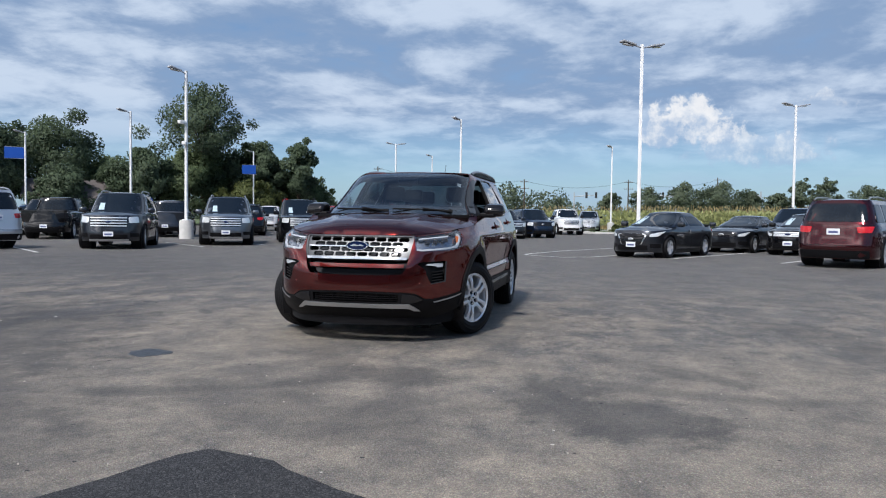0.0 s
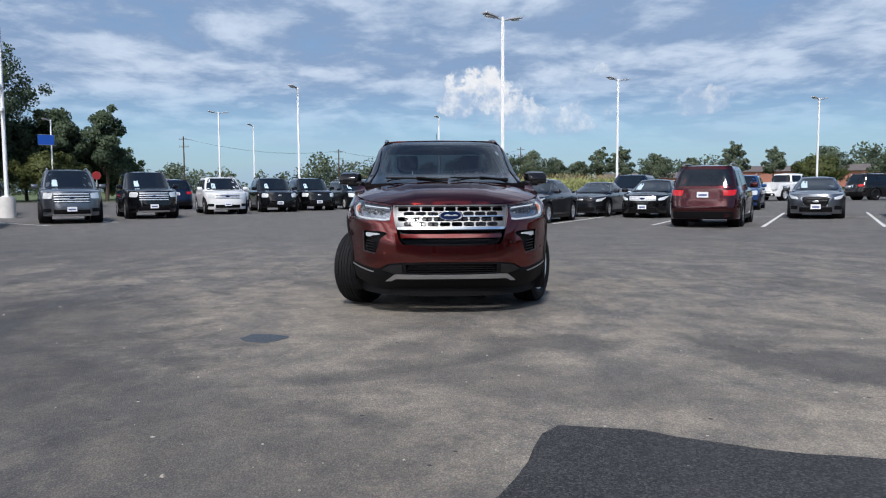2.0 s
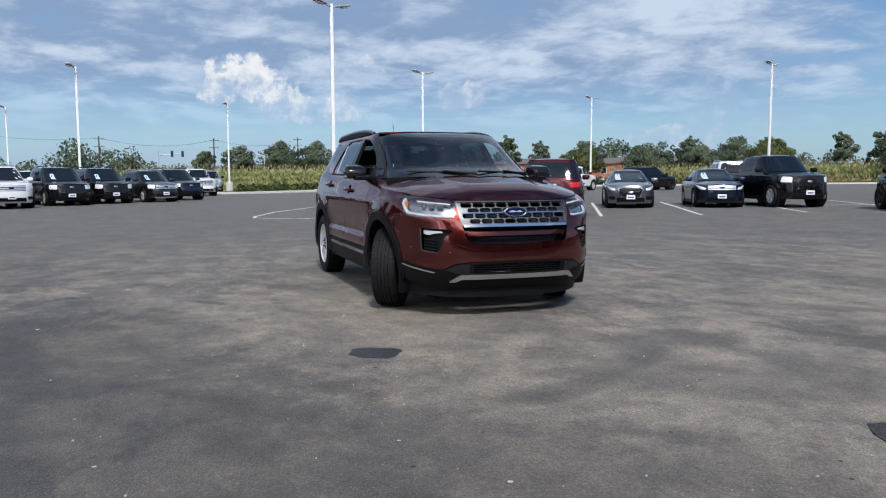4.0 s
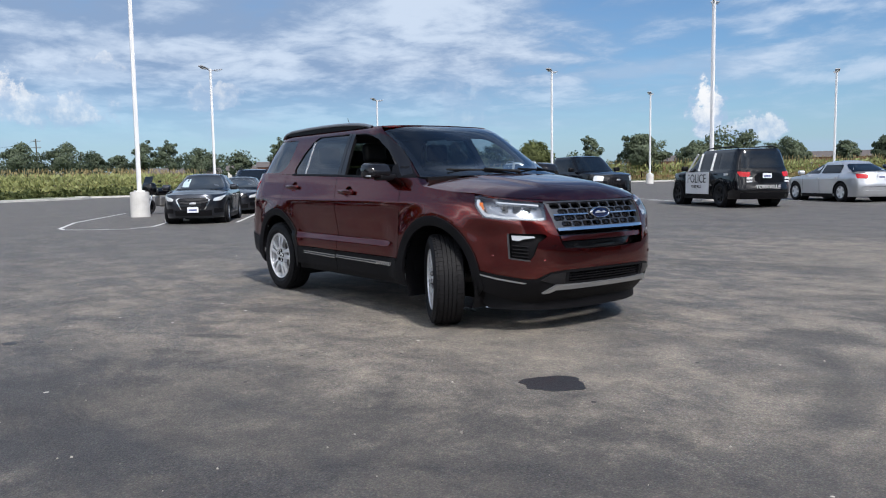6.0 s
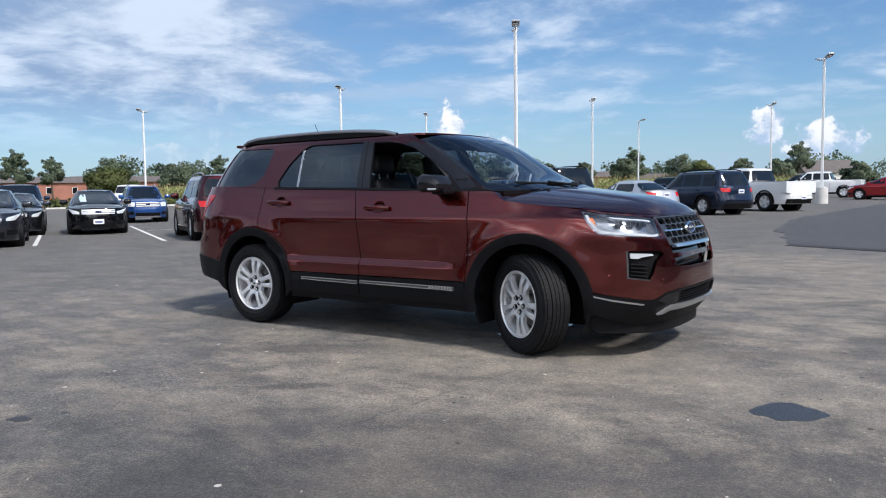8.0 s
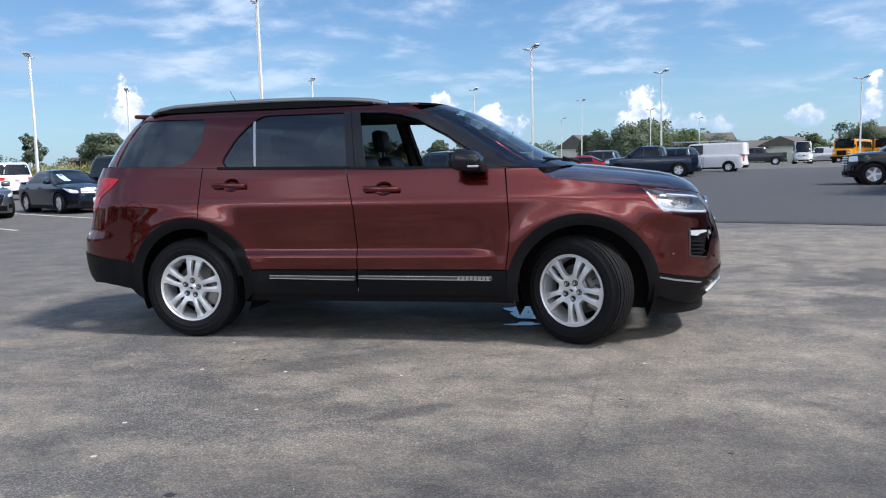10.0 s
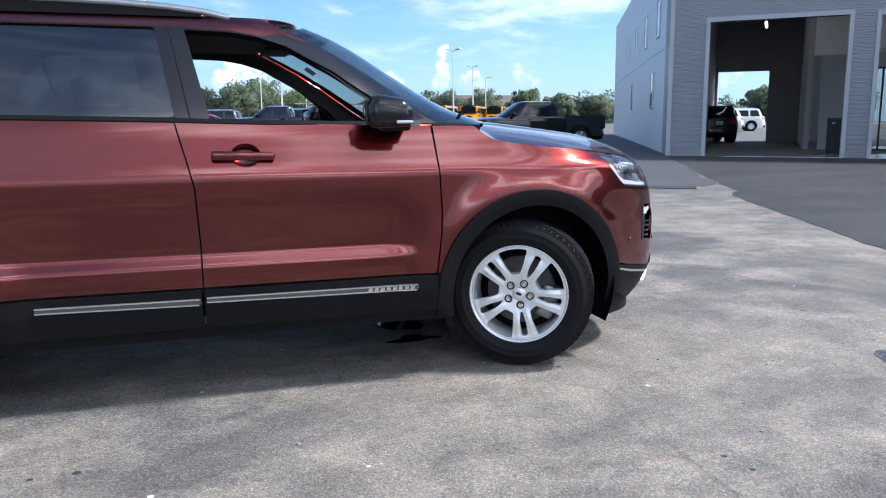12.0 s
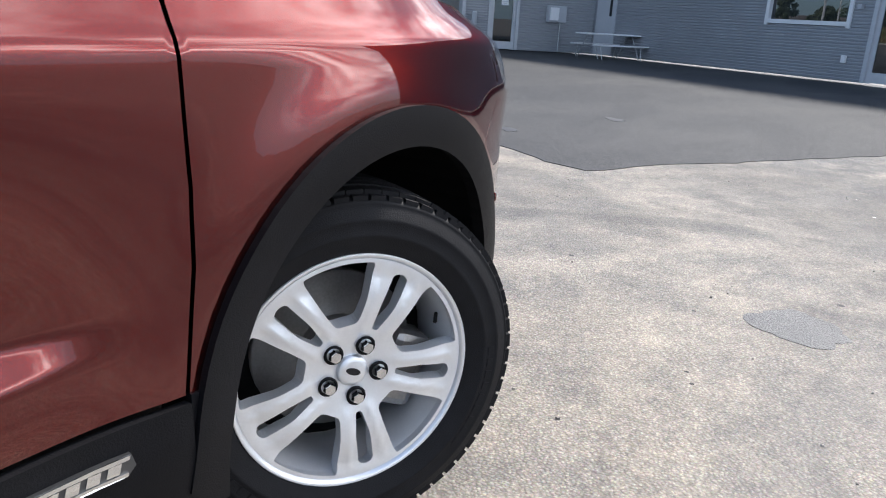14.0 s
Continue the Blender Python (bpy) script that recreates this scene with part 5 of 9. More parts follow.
# young street trees in a row behind the corn
YOUNG = "young round street tree behind the corn field"
proto = [tree(on_ground(*polar(173.8, 118), 0), 6.6, 6.4, 7, MAT["leaf_hazed"], 6000, YOUNG, 0.13, 0.2, "street trees"),
         tree(on_ground(*polar(169.4, 122), 0), 5.6, 3.9, 8, MAT["leaf_hazed"], 4400, YOUNG, 0.13, 0.3, "street trees"),
         tree(on_ground(*polar(164.7, 124), 0), 7.2, 4.2, 9, MAT["leaf_hazed"], 4400, YOUNG, 0.13, 0.35, "street trees")]
for i, b in enumerate((171.2, 167.8, 166.4, 162.3, 159.8, 157.0, 176.6, 179.0, 154.5, 151.0, 147.5, 144.0, 141.0, 137.5, 134.0, 130.5, 127.0, 123.5, 120.5, 117.0, 113.5, 110.0, 106.0, 102.5)):
    copy_thing(proto[i % 3], on_ground(*polar(b, 118 + (i * 37 % 23)), 67 * i))
for i, (b, d, h, w) in enumerate(((131.5, 88, 8.5, 6.5), (127.5, 92, 7.0, 6.5), (139.0, 100, 8.5, 7.5), (143.5, 104, 8.0, 8.0), (147.0, 108, 8.2, 8.5), (152.0, 110, 7.6, 8.0), (121.0, 92, 6.5, 4.0), (115.0, 96, 7.5, 5.0), (109.5, 100, 7.0, 5.0), (104.0, 104, 6.6, 4.6))):
    tree(on_ground(*polar(b, d), 30 * i), h * 0.60, w * 0.85, 300 + i, MAT[("leaf_hazed", "leaf_hazed", "leaf_light")[i % 3]], 9000, "leafy tree beside the far road", 0.13, 0.2, "trees by the far road")
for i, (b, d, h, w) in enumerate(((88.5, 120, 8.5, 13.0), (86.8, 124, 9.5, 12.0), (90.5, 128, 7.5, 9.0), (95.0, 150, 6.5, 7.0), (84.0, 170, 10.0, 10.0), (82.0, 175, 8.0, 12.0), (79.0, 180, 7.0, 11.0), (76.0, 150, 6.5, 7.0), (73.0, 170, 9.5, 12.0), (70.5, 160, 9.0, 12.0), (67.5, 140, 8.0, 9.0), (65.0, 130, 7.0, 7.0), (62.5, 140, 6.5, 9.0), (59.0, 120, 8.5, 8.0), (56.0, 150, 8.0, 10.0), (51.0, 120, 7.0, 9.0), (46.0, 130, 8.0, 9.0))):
    tree(on_ground(*polar(b, d, (1.5, -5.5)), 30 * i), h * 0.72, w * 0.85, 400 + i, MAT[("leaf_hazed", "leaf_mid", "leaf_hazed")[i % 3]], 8500, "leafy tree along the far edge of the lot", 0.17, 0.12, "trees along the far edge")


def far_woods():
    """A long low belt of woods on the horizon, as countless clumps."""
    rng = np.random.default_rng(55)
    cs = []
    for b in np.arange(-200, 60, 0.9):
        ang = 220 - (b + 200) * 0.72
        d = 235 + 30 * math.sin(b * 0.21) + rng.uniform(-14, 14)
        h = 7.0 + 2.6 * math.sin(b * 0.37 + 1) + 2.0 * math.sin(b * 1.3) + rng.uniform(-1, 1.2)
        x, y = polar(ang, d)
        for s in range(3):
            cs.append((x + rng.uniform(-3, 3), y + rng.uniform(-3, 3), rise(x, y) + h * (0.2 + 0.26 * s), h * (0.44 - 0.08 * s)))
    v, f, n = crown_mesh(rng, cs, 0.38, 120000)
    ob = piece("far_woods", mesh_of("far_woods", v, f, MAT["leaf_hazed"], n, True))
    return tagged(ob, "long low belt of green woods on the horizon", "woods", kind="stuff")


far_woods()


def corn_field(outline, rows, label, seed, height=2.3, tint="corn"):
    """Standing corn: crossed blades in rows along the edge of the field."""
    rng = np.random.default_rng(seed)
    verts, faces = [], []
    (ax, ay), (bx, by) = outline
    along = Vector((bx - ax, by - ay))
    length = along.length
    along.normalize()
    back = Vector((along.y, -along.x))
    n = int(length / 0.34)
    for r in range(rows):
        for i in range(n):
            s = (i + rng.uniform(-0.3, 0.3)) * 0.34
            o = r * 0.85 + rng.uniform(-0.12, 0.12)
            x, y = ax + along.x * s + back.x * o, ay + along.y * s + back.y * o
            z = rise(x, y)
            h = height * rng.uniform(0.82, 1.08)
            a0 = rng.uniform(0, 3.14)
            for q in range(4):
                a = a0 + q * 1.57 + rng.uniform(-0.3, 0.3)
                z0 = z + h * (0.08 + 0.22 * q)
                l = rng.uniform(0.28, 0.5)
                c, sn = math.cos(a), math.sin(a)
                w = 0.06
                k0 = len(verts)
                verts += [(x - sn * w, y + c * w, z0), (x + sn * w, y - c * w, z0), (x + c * l * 0.7, y + sn * l * 0.7, z0 + 0.42), (x + c * l, y + sn * l, z0 + 0.2)]
                faces.append((k0, k0 + 1, k0 + 3, k0 + 2))
            k0 = len(verts)
            verts += [(x - 0.03, y, z), (x + 0.03, y, z), (x + 0.02, y, z + h), (x - 0.02, y, z + h)]
            faces.append((k0, k0 + 1, k0 + 2, k0 + 3))
            k0 = len(verts)
            a = rng.uniform(0, 3.14)
            c, sn = 0.022 * math.cos(a), 0.022 * math.sin(a)
            verts += [(x - c, y - sn, z + h * 0.97), (x + c, y + sn, z + h * 0.97), (x + c * 1.6, y + sn * 1.6, z + h * 1.09), (x - c * 1.6, y - sn * 1.6, z + h * 1.06)]
            faces.append((k0, k0 + 1, k0 + 2, k0 + 3))
    me = mesh_of("corn_field", verts, faces, MAT[tint])
    # the lowest blades, the stalks and the tassels have dried to tan
    me.materials.append(MAT["corn_dry"])
    me.polygons.foreach_set("material_index", [1 if i % 6 in (0, 4, 5) else 0 for i in range(len(faces))])
    ob = piece("corn_field", me)
    return tagged(ob, label, "corn field", kind="stuff")


CORN = "field of tall drying green and tan corn"
west_edge = [polar(186, 84), polar(174.5, 76), polar(168.5, 80), polar(163, 96)]
for i in range(3):
    corn_field((west_edge[i + 1], west_edge[i]), 9, CORN, 20 + i)
north_edge = [polar(150, 98), polar(138, 88), polar(126, 86), polar(112, 90), polar(102, 100)]
for i in range(4):
    corn_field((north_edge[i + 1], north_edge[i]), 6, CORN, 30 + i, 2.1)


def far_field(outline, name, label):
    return flat_sheet(name, outline, MAT["grass"], 0.1, label, "field", "structure")


def ring(b0, b1, d0, d1, n=24):
    a = [polar(b0 + (b1 - b0) * i / n, d0[i * (len(d0) - 1) // n] if isinstance(d0, list) else d0) for i in range(n + 1)]
    c = [polar(b0 + (b1 - b0) * i / n, d1) for i in range(n, -1, -1)]
    return a + c


def ring_sheet(name, b0, b1, d0, d1, label, n=40, m=10):
    verts, faces = [], []
    for i in range(n + 1):
        for j in range(m + 1):
            x, y = polar(b0 + (b1 - b0) * i / n, d0 + (d1 - d0) * (j / m) ** 2)
            verts.append((x, y, rise(x, y) + (0.10 if j else -0.02)))
    for i in range(n):
        for j in range(m):
            p = i * (m + 1) + j
            faces.append((p, p + m + 1, p + m + 2, p + 1))
    ob = piece(name, mesh_of(name, verts, faces, MAT["grass"], smooth=True))
    return tagged(ob, label, "grass", kind="structure")


ring_sheet("far_grass", 186, 102, 80, 800, "dry grass and field beyond the lot")
ring_sheet("far_grass", 226, 196, 86, 800, "rough grass under the trees beyond the lot")
ring_sheet("far_grass", 100, 42, 150, 800, "grass beyond the far rows of vehicles")
kerb([polar(b, 73) for b in np.linspace(184, 160, 14)])
kerb([polar(b, 80) for b in np.linspace(158, 104, 26)])


def shrub_bed(points, seed, label, h=0.8, count=2600, mat="leaf_light"):
    rng = np.random.default_rng(seed)
    cs = [(x, y, rise(x, y) + h * 0.4, h * rng.uniform(0.5, 1.0)) for x, y in points]
    v, f, n = crown_mesh(rng, cs, 0.16, count)
    ob = piece("tall_grass", mesh_of("tall_grass", v, f, MAT[mat], n, True))
    return tagged(ob, label, "tall grass", kind="stuff")


shrub_bed([polar(b, 76 + 1.5 * math.sin(b * 3)) for b in np.linspace(175, 166, 26)], 5, "weedy tall grass along the kerb")
shrub_bed([polar(b, 82 + 1.5 * math.sin(b * 3)) for b in np.linspace(160, 140, 34)], 6, "weedy tall grass along the kerb", 0.9, 3600)


# the grassed island at the end of the lot
island = [(-55.4, 0.2), (-54.6, 1.0), (-54.9, 2.4), (-57.2, 6.0), (-59.8, 9.4), (-61.5, 10.4), (-66.0, 10.4), (-72.0, 9.0), (-70.0, 3.6), (-62.0, 0.4)]
grass_bed(island, "island_grass", 0.14)
kerb(island + island[:1], "pale concrete kerb round the grass island", 0.30, 0.17)
shrub_bed([(-58.0 - 0.45 * i - 1.5 * (i % 3), 2.6 + 0.30 * i) for i in range(24)], 9, "low rough grass on the kerbed island", 0.55, 2600)


# signal masts at the crossing beyond the corn
def traffic_signal(x, y, turn, reach):
    t = thing("traffic_signal", on_ground(x, y, turn), "grey mast arm with dark traffic signal heads", "traffic signal", "traffic signals")
    part("pole", add_tube(bmesh.new(), (0, 0, 0), (0, 0, 6.4), 0.15, 0.11, 10), MAT["trim_grey"], t)
    arm = part("arm", add_tube(bmesh.new(), (0, 0, 5.6), (reach, 0, 5.9), 0.11, 0.06, 8), MAT["trim_grey"], t)
    for f in (0.55, 0.97):
        box_part("signal_head", (0.42, 0.28, 1.15), (reach * f, -0.2, 5.85), MAT["black_plastic"], arm, bevel=0.05)
    return t


for b, tn, reach in ((174.6, 264, 4.4), (-178.2, 84, 4.4), (169.0, 264, 3.6)):
    traffic_signal(*polar(b, 152), tn, reach)


def house(m, w, d, h, roof_h, wall, label, windows=4):
    t = thing("house", m, label, "house", "far houses")
    box_part("wall", (w, d, h), (0, 0, h / 2), wall, t)
    bm = bmesh.new()
    o = 0.4
    pts = [(-w / 2 - o, -d / 2 - o, h), (w / 2 + o, -d / 2 - o, h), (w / 2 + o, d / 2 + o, h), (-w / 2 - o, d / 2 + o, h), (-w / 2 - o, 0, h + roof_h), (w / 2 + o, 0, h + roof_h)]
    vs = [bm.verts.new(p) for p in pts]
    for q in ((0, 1, 5, 4), (2, 3, 4, 5), (0, 4, 3), (1, 2, 5), (3, 2, 1, 0)):
        bm.faces.new([vs[i] for i in q])
    part("roof", bm, MAT["roof_shingle"], t)
    for i in range(windows):
        x = -w / 2 + (i + 0.5) * w / windows
        win = box_part("window", (0.95, 0.06, 1.25), (x, -d / 2 - 0.02, h * 0.58), MAT["white_metal"], t)
        box_part("pane", (0.8, 0.06, 1.1), (x, -d / 2 - 0.035, h * 0.58), MAT["dark_window"], win)
    return t


def face_house(b, d, w, dd, h, rh, wall, label, eye=(9.0, 0.0), windows=4, turn=0):
    x, y = polar(b, d, eye)
    return house(on_ground(x, y, b - 90 + turn), w, dd, h, rh, wall, label, windows)


face_house(-143.4, 88, 9.5, 7, 2.7, 2.0, MAT["house_wall"], "low brown-roofed house half hidden by trees")
for b, d, w, h, mt, lab in ((153.5, 165, 26, 3.4, "brick", "long low red brick building beyond the field"), (157.5, 190, 16, 3.2, "house_wall", "low pale building beyond the field"), (147.0, 170, 34, 3.6, "brick", "long low red brick building beyond the field"), (163.5, 180, 18, 2.8, "brick", "low red brick building beyond the field"), (128.5, 150, 14, 3.0, "brick", "low red brick building beyond the field"), (118.0, 160, 30, 3.4, "brick", "long low red brick building beyond the field"), (112.0, 170, 20, 3.0, "house_wall", "low pale building beyond the field")):
    face_house(b, d, w, 9, h, 1.2, MAT[mt], lab, windows=6)
E2 = (1.5, -5.5)
for b, d, w, h, rh, lab, tn in ((97.4, 175, 11, 3.6, 2.6, "pale house with a dark gable roof", 30), (91.5, 175, 8, 4.2, 3.0, "pale house with a dark gable roof", 60), (80.0, 175, 10, 3.0, 1.8, "pale two-storey house with a dark roof", 10), (77.6, 175, 10, 3.4, 2.0, "white house with a dark gable roof", 70), (70.2, 190, 18, 4.5, 2.6, "pale house with a dark gable roof", 15), (84.0, 185, 18, 4.5, 2.6, "pale house with a dark gable roof", 15)):
    face_house(b, d, w, 9, h, rh, MAT["house_wall"], lab, E2, 5, tn)


# utility poles and wires to the west
def utility_pole(x, y, h, turn):
    p = thing("utility_pole", on_ground(x, y, turn), "weathered wooden utility pole with cross arms", "utility pole", "utility poles")
    part("pole", add_tube(bmesh.new(), (0, 0, 0), (0, 0, h), 0.16, 0.11, 8), MAT["bark"], p)
    for z in (h - 0.5, h - 1.9):
        arm = box_part("cross_arm", (1.9, 0.09, 0.10), (0, 0.12, z), MAT["bark"], p)
        for sx in (-0.85, -0.4, 0.4, 0.85):
            part("insulator", add_tube(bmesh.new(), (sx, 0.12, z + 0.05), (sx, 0.12, z + 0.28), 0.045, n=6), MAT["trim_grey"], arm)
    return p


POLES = [(*polar(-163.6, 150), 11.0), (*polar(-174.5, 158), 9.2), (*polar(178.0, 165), 9.5), (*polar(172.0, 190), 11.0)]
for x, y, h in POLES:
    utility_pole(x, y, h, 80)
for (x, y, h), (x2, y2, h2) in zip(POLES, POLES[1:]):
    for side in (-0.95, 0.95):
        cu = bpy.data.curves.new("wire", "CURVE")
        cu.dimensions, cu.bevel_depth = "3D", 0.012
        sp = cu.splines.new("POLY")
        sp.points.add(12)
        for i in range(13):
            t = i / 12
            sp.points[i].co = (x + (x2 - x) * t + side, y + (y2 - y) * t, h - 0.3 + (h2 - h) * t - 1.4 * 4 * t * (1 - t), 1)
        cu.materials.append(MAT["black_plastic"])
        w = new("power_line", cu)
        tagged(w, "thin dark overhead wire between utility poles", "wire", "overhead wires")

# ---- the red sport utility vehicle ----
PAINT = car_paint("maroon_paint", (0.150, 0.0110, 0.0078), metal=1.0, rough=0.23, coat_ior=1.60, edge=(0.48, 0.24, 0.21))
TRIM = plain("trim_black", (0.0055, 0.0055, 0.0068), 0.50, vary=0.18, scale=25, relief=0.2, spec=0.16)
GLOSS = plain("gloss_black", (0.010, 0.010, 0.012), 0.09, vary=0.05)
CHROME = plain("chrome", (0.78, 0.79, 0.80), 0.09, metal=1.0, vary=0.03)
GRILLE = plain("grille_silver", (0.125, 0.128, 0.134), 0.40, metal=0.95, vary=0.06, scale=9)
SATIN = plain("satin_silver", (0.50, 0.51, 0.53), 0.30, metal=0.85, vary=0.05, scale=9)
ALLOY = plain("alloy_silver", (0.80, 0.81, 0.83), 0.34, metal=0.6, vary=0.05, scale=14)
RUBBER = plain("tyre_rubber", (0.008, 0.008, 0.0095), 0.62, vary=0.3, scale=30, relief=0.3, spec=0.22)
RAIL = plain("rail_silver", (0.30, 0.31, 0.33), 0.38, metal=0.8, vary=0.05, scale=9)
STEEL = plain("brake_steel", (0.30, 0.29, 0.28), 0.42, metal=0.9, vary=0.25, scale=12)
LEATHER = plain("seat_leather", (0.012, 0.012, 0.013), 0.5, vary=0.2, scale=12, relief=0.4)
HEADLINER = plain("headliner", (0.05, 0.05, 0.053), 0.9, vary=0.1)
LAMP_LENS = clear_glass("lamp_lens_clear", (0.96, 0.97, 0.98), 0.02)
LAMP_BOWL = plain("lamp_bowl", (0.27, 0.29, 0.32), 0.24, metal=0.85, vary=0.06, scale=18)
LIGHT_BAR = plain("light_guide", (0.46, 0.49, 0.53), 0.22, vary=0.03)
AMBER = plain("amber_reflector", (0.55, 0.14, 0.02), 0.22, vary=0.15, scale=40)
RED_LENS = plain("red_lamp_lens", (0.48, 0.010, 0.015), 0.20, coat=0.25, vary=0.2, scale=30)
BADGE_BLUE = plain("badge_blue", (0.005, 0.014, 0.060), 0.14, coat=0.6, vary=0.05)
PRIVACY = clear_glass("privacy_glass", (0.13, 0.15, 0.16), 0.060, 0.10)
WINDSHIELD = clear_glass("windshield_glass", (0.38, 0.45, 0.48), 0.050)


def smooth(a, b, x):
    t = min(1.0, max(0.0, (x - a) / (b - a)))
    return t * t * (3 - 2 * t)


# lower body
def door_shape(x, z):
    """The hollow along the doors above the sill, and the flared wings over the wheels."""
    on = smooth(-1.30, -0.95, x) * (1 - smooth(0.66, 0.90, x))
    hollow = 0.008 * smooth(0.50, 0.56, z) - 0.030 * smooth(0.597, 0.662, z) + 0.022 * smooth(0.67, 0.95, z)
    flare = 0.0
    for cx in (-1.40, 1.44):
        d = math.hypot(x - cx, z - 0.38)
        flare += 0.022 * math.exp(-((d - 0.50) / 0.10) ** 2) * (1 - smooth(0.95, 1.08, z))
    return on * hollow + flare


LOW = Shell(nose=soft_curve([(0.15, 2.14), (0.22, 2.28), (0.32, 2.375), (0.42, 2.42), (0.52, 2.43), (0.65, 2.425), (0.75, 2.405), (0.82, 2.375), (0.90, 2.335), (0.97, 2.295), (1.01, 2.265), (1.06, 2.20), (1.13, 2.02), (1.25, 1.8)]),
            tail=soft_curve([(0.2, -2.36), (0.34, -2.48), (0.45, -2.575), (0.62, -2.61), (0.72, -2.60), (0.80, -2.54), (0.95, -2.495), (1.15, -2.47), (1.28, -2.43)]),
            width=soft_curve([(0.15, 0.925), (0.24, 0.945), (0.34, 0.965), (0.46, 0.977), (0.60, 0.976), (0.75, 0.982), (0.88, 0.986), (0.975, 0.9865), (0.995, 0.985), (1.008, 0.979), (1.03, 0.971), (1.10, 0.949), (1.18, 0.924), (1.235, 0.902), (1.29, 0.878)]),
            xc=1.20, xt=-1.75, nf=soft_curve([(0.2, 3.0), (0.5, 3.25), (0.75, 3.4), (0.90, 3.85), (1.0, 3.6), (1.06, 2.9), (1.2, 2.6)]), nt=lambda z: 3.2, kf=1.35, kr=1.0, detail=door_shape)
CAB = Shell(nose=soft_curve([(1.15, 1.58), (1.20, 1.47), (1.25, 1.34), (1.29, 1.215), (1.45, 0.925), (1.60, 0.675), (1.68, 0.49), (1.70, 0.40), (1.74, 0.2)]),
            tail=soft_curve([(1.15, -2.46), (1.25, -2.42), (1.40, -2.345), (1.60, -2.19), (1.69, -2.09), (1.74, -2.0)]),
            width=soft_curve([(1.15, 0.935), (1.20, 0.918), (1.25, 0.898), (1.30, 0.876), (1.45, 0.807), (1.60, 0.731), (1.66, 0.693), (1.695, 0.655), (1.72, 0.61)]),
            xc=0.0, xt=-1.5, nf=lambda z: 3.0, nt=lambda z: 3.4, kf=1.2, kr=1.0)

FRONT_ARCH, REAR_ARCH = (1.45, 0.385, 0.485), (-1.405, 0.395, 0.478)
BELT = soft_curve([(-2.3, 1.285), (-1.6, 1.266), (-1.15, 1.252), (-0.18, 1.230), (0.85, 1.200), (1.0, 1.198), (1.153, 1.200)])


def top_line(n=10):
    """The shut line of the hood, from the base of the windshield round to the middle of the nose, as (s, z)."""
    pts = [(1.06, 1.199), (1.153, 1.196), (1.20, 1.160), (1.255, 1.128), (1.45, 1.102), (1.65, 1.083), (1.817, 1.070)]
    out = [(LOW.at_x(x, z), z) for x, z in pts]
    for y, z in ((-0.80, 1.052), (-0.74, 1.040), (-0.62, 1.026), (-0.50, 1.016), (-0.36, 1.010), (-0.18, 1.005), (0.0, 1.003)):
        out.append((LOW.at_y(y, z), z))
    return out


HOODLINE = top_line()
MIDS = LOW.xc + LOW.kf


def flip_s(p):
    return (2 * MIDS - p[0], p[1])


def nose_pts(pts):
    """(y, z) on the nose as (s, z)."""
    return [(LOW.at_y(y, z), z) for y, z in pts]


